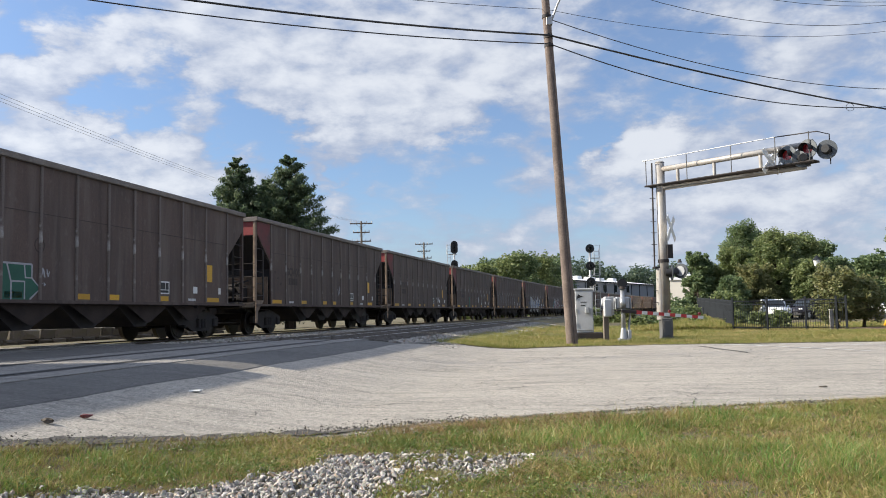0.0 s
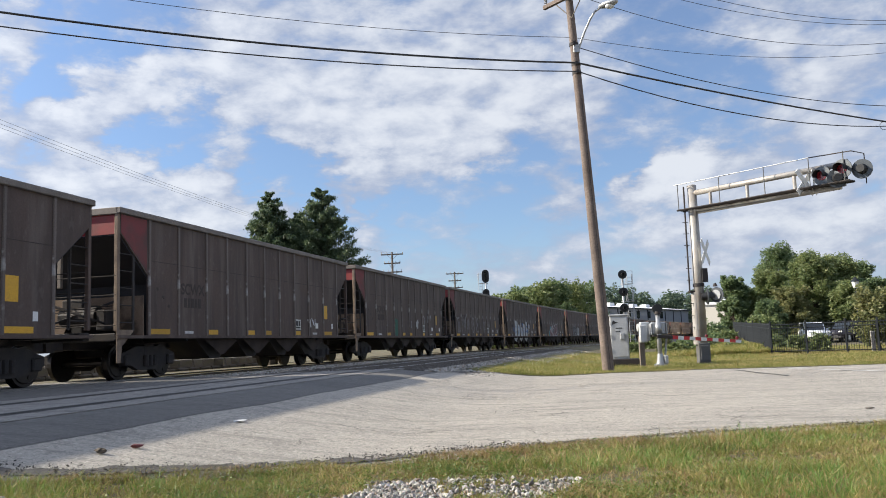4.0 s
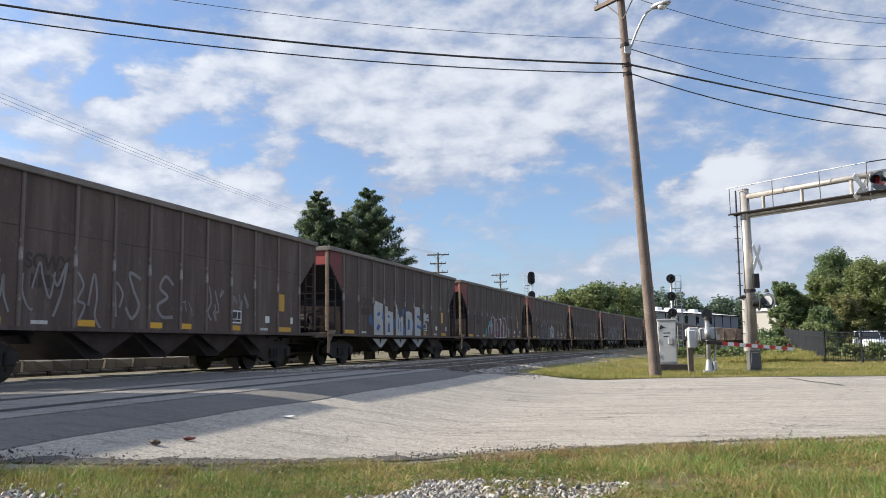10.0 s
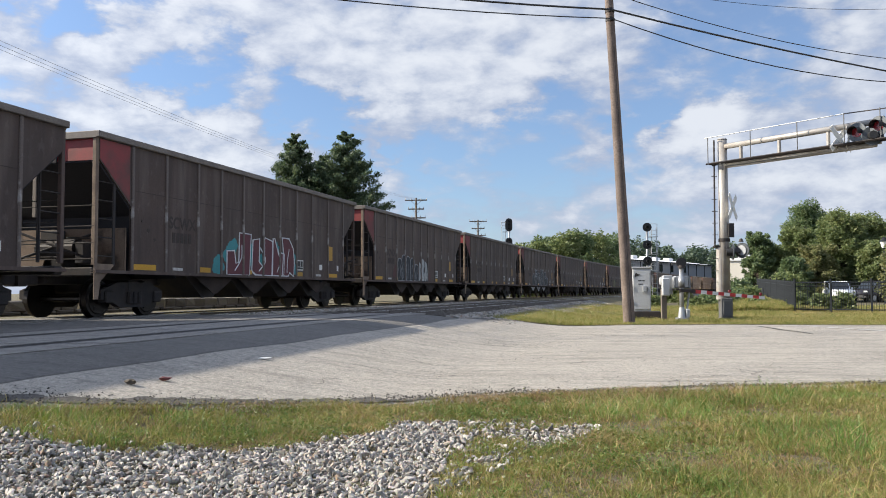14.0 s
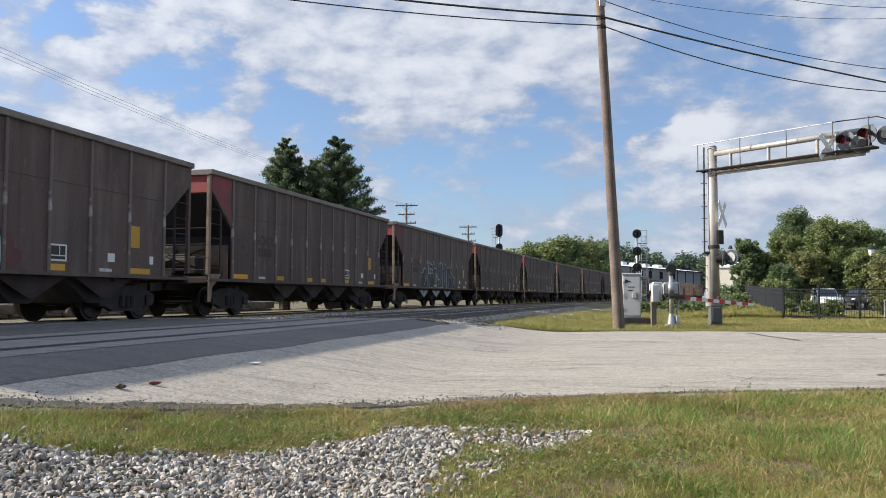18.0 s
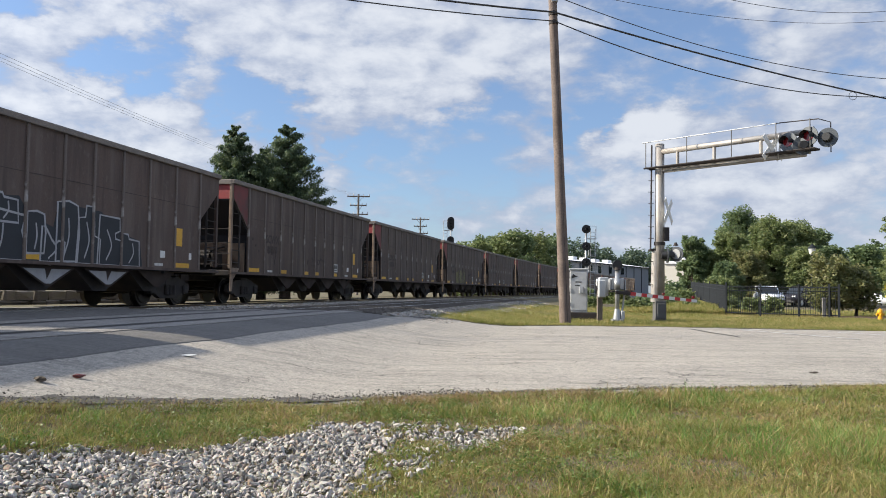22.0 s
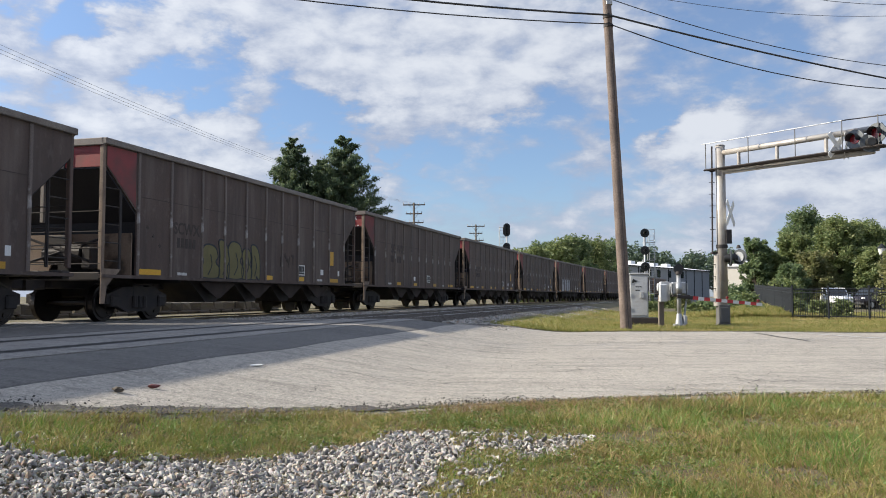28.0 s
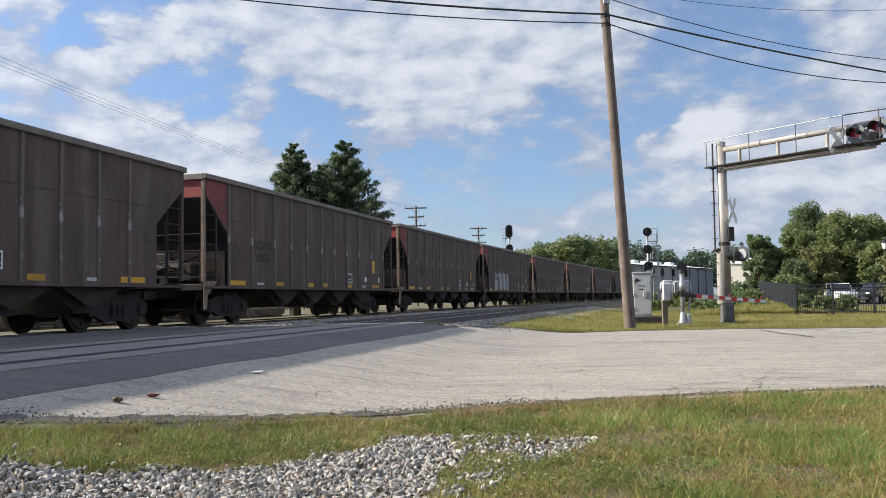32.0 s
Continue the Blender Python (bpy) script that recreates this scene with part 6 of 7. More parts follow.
def build_buildings():
    w = thing("warehouse", "long low grey metal warehouse with a white roof", "building")
    a, b = Vector((23.0, 196, 0)), Vector((63.4, 261.7, 0))
    d = (b - a).normalized()
    rz = math.degrees(math.atan2(d.y, d.x))
    L = (b - a).length
    w.matrix_basis = pose(a.x, a.y, -0.3, 0, 0, rz)
    H = 8.8
    part("wall", box(B(), 0, L, 0, 24, 0, H), M_GREYWALL, w)
    for i in range(11):
        part("pilaster", box(B(), i * L / 11, i * L / 11 + 0.3, -0.12, 0.0, 0, H), M_FENCE, w)
    r = part("roof", prism(B(), [(-0.3, H), (24.3, H), (24.3, H + 0.35), (12, H + 1.9), (-0.3, H + 0.35)], "x", -0.3, L + 0.3), M_ROOF, w)
    part("gutter", box(B(), -0.3, L + 0.3, -0.5, -0.3, H + 0.02, H + 0.3), M_FENCE, w)
    for x in (22.5, 27.5, 34.0, 42, 52):
        win = part("window", box(B(), x, x + 2.2, -0.1, -0.02, H - 2.4, H - 0.5), M_FENCE, w)
        part("pane", box(B(), x + 0.1, x + 1.05, -0.12, -0.1, H - 2.3, H - 0.6), M_GLASS, win)
        part("pane", box(B(), x + 1.15, x + 2.1, -0.12, -0.1, H - 2.3, H - 0.6), M_GLASS, win)
    for x, y, s in ((16, 7, 1.0), (24, 8, 1.5), (33, 7, 1.2), (42, 7, 1.7), (52, 8, 1.4), (60, 7, 1.2)):
        part("roof_vent", box(B(), x, x + 2.6 * s, y, y + 2.0, H + 1.0, H + 2.2, 0.15), M_ROOF, r)
    bm = B()
    prism(bm, [(2.3 * math.cos(t), H + 0.2 + 2.3 * math.sin(t)) for t in np.linspace(0, math.pi, 16)], "y", 2.0, 6.0)
    dct = part("roof_duct", bm, M_ROOF, r, "white arched roof duct")
    dct.matrix_basis = pose(4.2, 0, 0)
    part("louvre", box(B(), -0.5, 1.4, 1.9, 2.0, H + 0.5, H + 1.5), M_GREYWALL, dct)
    e = thing("cream_building", "cream-walled industrial building with a white roof", "building", at=(52.4, 200, -0.3), rz=-21)
    part("wall", box(B(), 0, 12, 0, 26, 0, 8.2), M_CREAM, e)
    part("roof", box(B(), -0.3, 12.3, -0.3, 26.3, 8.2, 8.9, 0.08), M_ROOF, e)
    part("roof_vent", box(B(), 2, 4.5, 3, 6, 8.9, 9.7, 0.15), M_ROOF, e)
    part("door", box(B(), 5, 8, -0.06, -0.01, 0, 3.6), M_GREYWALL, e)


# ---- plants ----
def leaf_mesh(name, centers, size, rng, material, flat=0.4, slim=0.55):
    """Small folded leaves, two triangles each, around the given centres."""
    n = len(centers)
    c = np.asarray(centers)
    u = rng.normal(size=(n, 3))
    u[:, 2] *= flat
    u /= np.linalg.norm(u, axis=1)[:, None]
    v = rng.normal(size=(n, 3))
    v -= (v * u).sum(1)[:, None] * u
    v /= np.linalg.norm(v, axis=1)[:, None]
    s = size * rng.uniform(0.6, 1.3, (n, 1))
    P = np.stack([c - u * s, c + v * s * slim, c + u * s, c - v * s * slim], 1).reshape(-1, 3)
    F = np.arange(n * 4).reshape(-1, 4)
    return mesh_from(name, P, [F], material)


def leaf_material(name, cols, trans=0.25):
    """Leaf colour varies from leaf to leaf and in patches; light comes through."""
    m = bpy.data.materials.new(name)
    m.use_nodes = True
    nt = m.node_tree
    N, Lk = nt.nodes.new, nt.links.new
    b = nt.nodes["Principled BSDF"]
    b.inputs["Roughness"].default_value = 0.55
    g, co, no = N("ShaderNodeNewGeometry"), N("ShaderNodeTexCoord"), N("ShaderNodeTexNoise")
    no.inputs["Scale"].default_value = 0.8
    Lk(co.outputs["Object"], no.inputs["Vector"])
    add = N("ShaderNodeMath")
    add.operation = "MULTIPLY_ADD"
    add.inputs[1].default_value, add.inputs[2].default_value = 0.55, -0.05
    Lk(g.outputs["Random Per Island"], add.inputs[0])
    a2 = N("ShaderNodeMath")
    a2.operation = "ADD"
    Lk(add.outputs[0], a2.inputs[0])
    Lk(no.outputs[0], a2.inputs[1])
    r = N("ShaderNodeValToRGB")
    r.color_ramp.elements[0].position, r.color_ramp.elements[1].position = 0.3, 1.0
    r.color_ramp.elements[0].color, r.color_ramp.elements[1].color = (*cols[0], 1), (*cols[2], 1)
    e = r.color_ramp.elements.new(0.65)
    e.color = (*cols[1], 1)
    Lk(a2.outputs[0], r.inputs[0])
    Lk(r.outputs[0], b.inputs["Base Color"])
    tr, mx = N("ShaderNodeBsdfTranslucent"), N("ShaderNodeMixShader")
    mx.inputs[0].default_value = trans
    Lk(r.outputs[0], tr.inputs[0])
    Lk(b.outputs[0], mx.inputs[1])
    Lk(tr.outputs[0], mx.inputs[2])
    Lk(mx.outputs[0], nt.nodes["Material Output"].inputs["Surface"])
    return m


M_LEAF_A = leaf_material("leaf_mid_green", ((0.078, 0.117, 0.043), (0.142, 0.186, 0.068), (0.241, 0.27, 0.108)), 0.45)
M_LEAF_B = leaf_material("leaf_dark_green", ((0.065, 0.106, 0.048), (0.112, 0.163, 0.07), (0.185, 0.236, 0.102)), 0.45)
M_LEAF_C = leaf_material("leaf_yellow_green", ((0.082, 0.104, 0.038), (0.15, 0.168, 0.064), (0.25, 0.235, 0.10)), 0.45)
M_LEAF_D = leaf_material("conifer_needles", ((0.038, 0.066, 0.036), (0.072, 0.110, 0.058), (0.130, 0.172, 0.078)), 0.42)
# bluish dull greens carry the haze of distance in the leaf colour
M_LEAF_FAR = leaf_material("leaf_far_haze", ((0.046, 0.078, 0.052), (0.080, 0.118, 0.075), (0.115, 0.158, 0.098)), 0.3)
M_LEAF_Y = leaf_material("leaf_yellow", ((0.20, 0.16, 0.02), (0.36, 0.30, 0.03), (0.5, 0.42, 0.05)))


def limb(bm, a, b, r0, r1):
    tube(bm, a, b, r0, r1, 7, caps=False)


def broad_tree(label, at, h, r, seed, material, leaves=9000, size=0.16, crown0=0.22, name="tree", squash=1.0):
    rng = np.random.default_rng(seed)
    t = thing(name, label, "tree" if name == "tree" else "shrub", at=at)
    bm = B()
    top = Vector((rng.normal() * 0.2, rng.normal() * 0.2, h * 0.6))
    limb(bm, (0, 0, -0.1), top * 0.5, 0.03 * h + 0.03, 0.02 * h)
    limb(bm, top * 0.5, top, 0.02 * h, 0.008 * h)
    clumps = []
    nl = 58
    for i in range(nl):
        z = h * (crown0 + (1 - crown0) * (i + 0.5) / nl)
        k = (z / h - crown0) / (1 - crown0)
        env = r * (0.45 + 0.55 * math.sin(min(1, k * 1.25 + 0.12) * math.pi * 0.86))
        for j in range(3):
            a = rng.uniform(0, 6.283)
            rr = env * rng.uniform(0.35, 1.0) * squash
            c = Vector((rr * math.cos(a), rr * math.sin(a), z + rng.normal() * 0.12 * r))
            clumps.append((c, r * rng.uniform(0.12, 0.29)))
            if j < 2:
                limb(bm, top * rng.uniform(0.35, 0.95), c, 0.006 * h, 0.002 * h)
    clumps.append((Vector((top.x, top.y, h * 0.97)), r * 0.25))
    part("trunk", bm, M_BARK, t)
    w = np.array([c[1] ** 2 for c in clumps])
    idx = rng.choice(len(clumps), leaves, p=w / w.sum())
    dirs = rng.normal(size=(leaves, 3))
    dirs /= np.linalg.norm(dirs, axis=1)[:, None]
    rad = rng.uniform(0.3, 1.0, leaves) ** 0.6 * rng.choice((1.0, 1.0, 1.0, 1.35), leaves)
    C = np.array([clumps[i][0] for i in idx])
    R = np.array([clumps[i][1] for i in idx])
    P = C + dirs * (R * rad)[:, None] * np.array([1, 1, 0.8])
    P[:, 2] = np.maximum(P[:, 2], 0.05)
    part("crown", leaf_mesh("crown", P, size, rng, material), None, t)
    return t


def conifer(label, at, h, r, seed):
    rng = np.random.default_rng(seed)
    t = thing("conifer", label, "tree", at=at)
    bm = B()
    limb(bm, (0, 0, -0.1), (0, 0, h * 0.93), 0.035 * h, 0.004 * h)
    pts = []
    z = h * 0.06
    while z < h * 0.99:
        k = z / h
        env = r * (1 - k ** 2.3) ** 0.85 * (0.85 + 0.35 * noise.noise((seed, z * 0.6, 0)))
        for j in range(max(3, int(9 * (1 - k) + 3))):
            a = rng.uniform(0, 6.283)
            l = max(0.25, env * rng.uniform(0.65, 1.2))
            tip = Vector((l * math.cos(a), l * math.sin(a), z + l * rng.uniform(0.18, 0.5)))
            base = Vector((0, 0, z))
            if l > 0.5:
                limb(bm, base, tip, 0.02, 0.006)
            m = int(360 * l / r + 130)
            for q in rng.uniform(0.25, 1.03, m):
                p = base.lerp(tip, q)
                sp = 0.30 * (1.15 - 0.6 * q) * min(1.0, l)
                pts.append((p.x + rng.normal() * sp * 0.6, p.y + rng.normal() * sp * 0.6, p.z + rng.normal() * sp * 0.45))
        z += h * 0.018
    part("trunk", bm, M_BARK, t)
    part("crown", leaf_mesh("crown", np.array(pts), 0.095, rng, M_LEAF_D, 1.5, 0.3), None, t)


def build_trees():
    conifer("tall dark green conifer behind the train", (-13.1, 50.0, 0), 10.9, 2.75, 3)
    conifer("tall dark green conifer behind the train", (-10.0, 50.6, 0), 11.1, 3.3, 8)
    conifer("dark green conifer filling between taller ones", (-11.6, 51.2, 0), 9.7, 3.3, 5)
    # trees round the car park
    for i, (x, y, h, r, m, c0) in enumerate(((22.6, 76, 6.0, 1.5, M_LEAF_B, 0.05), (24.6, 78, 4.9, 2.0, M_LEAF_A, 0.12), (26.5, 78, 6.4, 1.9, M_LEAF_A, 0.15), (29.3, 83, 9.0, 2.6, M_LEAF_B, 0.2), (29.4, 75, 7.5, 2.6, M_LEAF_A, 0.22), (32.6, 78, 7.5, 2.6, M_LEAF_A, 0.22), (35.6, 81, 7.1, 2.2, M_LEAF_B, 0.2), (37.6, 81, 4.9, 1.6, M_LEAF_B, 0.15), (26.6, 73, 4.4, 1.8, M_LEAF_C, 0.2), (31.2, 72, 4.9, 2.1, M_LEAF_A, 0.25), (34.0, 74, 5.0, 2.0, M_LEAF_B, 0.22), (23.6, 70, 3.3, 1.4, M_LEAF_B, 0.05))):
        broad_tree("leafy green tree beside the car park", (x, y, -0.06), h, r, 20 + i, m, 34000, 0.105, c0)
    broad_tree("large-leaved olive green shrub by the fence", (17.7, 38.3, -0.06), 2.6, 1.25, 41, M_LEAF_C, 5200, 0.085, 0.22, "shrub")
    broad_tree("large-leaved olive green shrub by the fence", (19.1, 38.8, -0.06), 2.2, 1.05, 42, M_LEAF_C, 4000, 0.085, 0.25, "shrub")
    broad_tree("tall slender green tree", (22.7, 41.5, -0.06), 5.0, 1.0, 43, M_LEAF_A, 14000, 0.065, 0.12)
    broad_tree("small tree turning yellow", (19.9, 36.5, -0.06), 2.1, 0.6, 44, M_LEAF_Y, 3500, 0.05, 0.3)
    for i, (x, y, h, r) in enumerate(((46.5, 92, 6.3, 2.6), (51, 95, 6.2, 3.0), (41.5, 96, 4.4, 2.4), (34.5, 98, 5.0, 2.4), (57, 90, 7.0, 3.0), (62, 84, 7.4, 3.2))):
        broad_tree("distant dark green tree", (x, y, -0.1), h, r, 60 + i, M_LEAF_B, 9000, 0.21, 0.06)
    # low bushes at the foot of the warehouse and along the fence
    for i, (x, y, h, r, m) in enumerate(((9.1, 60, 3.2, 0.75, M_LEAF_C), (10.6, 47, 1.2, 0.9, M_LEAF_A), (12.0, 50, 1.6, 1.2, M_LEAF_B), (13.4, 53, 1.7, 1.3, M_LEAF_A), (14.9, 56, 2.1, 1.4, M_LEAF_B), (16.4, 58, 2.6, 1.5, M_LEAF_A), (12.6, 60, 2.5, 0.8, M_LEAF_C), (11.5, 70, 1.7, 1.5, M_LEAF_B), (14.5, 73, 1.7, 1.6, M_LEAF_A), (18.5, 68, 2.6, 1.9, M_LEAF_B), (14.2, 48, 1.0, 0.9, M_LEAF_A), (16.2, 46.0, 0.9, 0.8, M_LEAF_B), (9.6, 56.5, 1.4, 1.1, M_LEAF_A), (10.4, 63.5, 1.5, 1.2, M_LEAF_A), (20.5, 62, 3.0, 1.8, M_LEAF_A), (13.6, 84, 3.4, 1.0, M_LEAF_A))):
        broad_tree("rounded green bush in rough grass", (x, y, -0.1), h * (0.40 if 45 < y < 62 else 0.7), r * 0.75, 80 + i, m, 3600, 0.105, 0.02, "bush")
    bm = B()
    ring = [bm.verts.new((18.6 + (2.3 + 0.3 * noise.noise((k, 4, 0))) * math.cos(k * 0.2618), 37.2 + (1.5 + 0.3 * noise.noise((k, 8, 0))) * math.sin(k * 0.2618), -0.045)) for k in range(24)]
    cen = bm.verts.new((18.6, 37.2, 0.03))
    for k in range(24):
        bm.faces.new((ring[k], ring[(k + 1) % 24], cen))
    tagged(part("mulch_bed", bm, M_MULCH), "brown bark mulch bed under the shrubs", "flower bed", kind="structure")
    for i, (x, y) in enumerate(((14.7, 43.0), (15.5, 42.2), (16.9, 43.0))):
        broad_tree("low clipped bush behind the picket fence", (x, y, -0.06), 0.75, 0.6, 110 + i, M_LEAF_A, 900, 0.09, 0.02, "bush")
    # trees behind the train, down the line
    for i, (x, y, h, r, m) in enumerate(((3.4, 112, 7.2, 3.0, M_LEAF_A), (8.0, 116, 8.6, 3.2, M_LEAF_A), (10.8, 128, 9.6, 3.4, M_LEAF_B), (14.6, 140, 10.2, 3.6, M_LEAF_A), (18.4, 152, 10.6, 3.8, M_LEAF_B), (6.0, 122, 8.6, 3.0, M_LEAF_B), (1.0, 118, 6.4, 2.6, M_LEAF_C))):
        broad_tree("broad green tree beyond the tracks", (x, y, -0.1), h, r, 130 + i, m, 11000, 0.2, 0.06)
    rng = np.random.default_rng(5)
    # wooded rise on the skyline
    P = []
    for i in range(190):
        x = -90 + i * 1.35
        y = 300 + 8 * rng.normal()
        h = 17.0 + 2.0 * noise.noise((x * 0.05, 2, 0)) + rng.normal() * 0.9 + 3.0 * math.exp(-((x - 47) / 9) ** 2) - 4.5 * math.exp(-((x - 60) / 4) ** 2)
        if x < -12:
            h *= 0.45
        n = 620
        d = rng.normal(size=(n, 3))
        d /= np.linalg.norm(d, axis=1)[:, None]
        q = np.array([x, y, h * 0.55]) + d * np.array([4.2, 3.0, h * 0.45]) * rng.uniform(0.6, 1.0, (n, 1))
        P.append(q)
    ob = part("far_woods", leaf_mesh("far_woods", np.concatenate(P), 0.62, rng, M_LEAF_FAR), None)
    tagged(ob, "distant dark green wooded rise on the skyline", "trees", kind="stuff")


def build_behind_train():
    """Low stone wall, pale lane and hedge beyond the far track."""
    bm = B()
    ys = np.arange(-30, 75, 2.5)
    strip(bm, lambda y: [track_far(y) - 6.2, track_far(y) - 4.6, track_far(y) - 3.2], ys, lambda x, y: ground_z(x, y) + 0.03)
    tagged(part("service_lane", bm, M_CONC), "pale concrete lane beyond the tracks", "lane", kind="structure")
    rng = random.Random(11)
    w = thing("stone_wall", "low rubble stone wall beyond the tracks", "wall", kind="structure")
    shapes = []
    for k in range(8):
        bm = box(B(), -0.5, 0.5, -0.25, 0.25, -0.5, 0.5, 0.08)
        for v in bm.verts:
            v.co += Vector((rng.uniform(-0.06, 0.06), rng.uniform(-0.05, 0.05), rng.uniform(-0.06, 0.06)))
        shapes.append(mesh_of("stone", bm, M_STONE))
    y = -6.0
    while y < 46:
        l = rng.uniform(0.5, 1.1)
        for row in range(2):
            ob = part("stone", rng.choice(shapes), None, w)
            th = 90 - math.degrees(math.atan(2 * 5.68e-4 * y + 0.1634))
            ob.matrix_basis = pose(track_far(y) - 8.6, y + row * 0.35, 0.12 + row * 0.38, 0, 0, th) @ Matrix.Diagonal((l, 1, 0.4, 1))
        y += l * 0.98


M_STONE = mat("rubble_stone", (0.13, 0.11, 0.088), (0.07, 0.06, 0.048), 2, 0.95, c3=(0.10, 0.09, 0.05), stain=0.7, bump=0.6, bscale=12, rand=0.3)


# ---- grass, gravel, litter ----
GRAVEL = ((-3.2, 4.75), (-2.4, 4.85), (-1.71, 5.22), (-1.35, 5.58), (-0.85, 6.12), (-0.5, 6.36), (0.14, 6.35), (0.68, 6.25), (0.45, 5.8), (0.06, 5.2), (-0.34, 4.69), (-0.42, 4.07), (-0.55, 2.5), (-3.6, 2.2))


def in_gravel(x, y):
    """True where the outline holds the points (arrays)."""
    inside = np.zeros(len(x), bool)
    n = len(GRAVEL)
    for i in range(n):
        (x0, y0), (x1, y1) = GRAVEL[i], GRAVEL[(i + 1) % n]
        c = ((y0 > y) != (y1 > y)) & (x < (x1 - x0) * (y - y0) / (y1 - y0 + 1e-9) + x0)
        inside ^= c
    return inside


def ground_zs(x, y):
    d = (x - track_near(y)) * 0.985
    u = np.clip((5 - d) / 3.7, 0, 1)
    return -0.06 + 0.43 * u * u * (3 - 2 * u) - 0.02


def value_noise(x, y, scale, seed):
    rng = np.random.default_rng(seed)
    g = rng.uniform(0, 1, (128, 128))
    u, v = x * scale + 61.3, y * scale + 17.7
    i, j = np.floor(u).astype(int), np.floor(v).astype(int)
    fu, fv = u - i, v - j
    fu, fv = fu * fu * (3 - 2 * fu), fv * fv * (3 - 2 * fv)
    i, j = i % 127, j % 127
    return (g[i, j] * (1 - fu) + g[i + 1, j] * fu) * (1 - fv) + (g[i, j + 1] * (1 - fu) + g[i + 1, j + 1] * fu) * fv


def blade_mesh(name, x, y, h, w, rng, material, lean=0.45, z=None, way=None):
    """Bent two-part grass blades."""
    n = len(x)
    z = ground_zs(x, y) if z is None else z
    a = rng.uniform(0, 6.283, n)
    tx, ty = np.cos(a), np.sin(a)
    b = rng.uniform(0, 6.283, n) if way is None else way
    l = lean * h * rng.uniform(0.2, 1.4, n)
    dx, dy = np.cos(b) * l, np.sin(b) * l
    P = np.empty((n, 5, 3))
    for k, (s, q, o) in enumerate(((-1, 0, 0), (1, 0, 0), (1, 0.55, 0.35), (-1, 0.55, 0.35))):
        ww = w * (1 if k < 2 else 0.75)
        P[:, k, 0] = x + s * tx * ww + dx * o
        P[:, k, 1] = y + s * ty * ww + dy * o
        P[:, k, 2] = z + h * q - (0.01 if k < 2 else 0)
    P[:, 4, 0], P[:, 4, 1], P[:, 4, 2] = x + dx, y + dy, z + h * rng.uniform(0.8, 1.0, n)
    base = np.arange(n) * 5
    quads = np.stack([base, base + 1, base + 2, base + 3], 1)
    tris = np.stack([base + 3, base + 2, base + 4], 1)
    return mesh_from(name, P, [quads, tris], material)


M_GRASS = leaf_material("grass_green", ((0.086, 0.119, 0.019), (0.174, 0.196, 0.037), (0.325, 0.288, 0.095)), 0.4)
M_WEED = leaf_material("weed_green", ((0.06, 0.11, 0.018), (0.11, 0.165, 0.032), (0.19, 0.21, 0.055)), 0.35)
M_LUSH = leaf_material("grass_lush", ((0.055, 0.132, 0.02), (0.105, 0.204, 0.035), (0.187, 0.297, 0.066)), 0.4)
M_THATCH = leaf_material("grass_thatch", ((0.12, 0.074, 0.034), (0.24, 0.155, 0.072), (0.36, 0.245, 0.125)), 0.3)
M_STRAW = leaf_material("grass_straw", ((0.17, 0.135, 0.042), (0.33, 0.257, 0.095), (0.47, 0.37, 0.155)), 0.35)


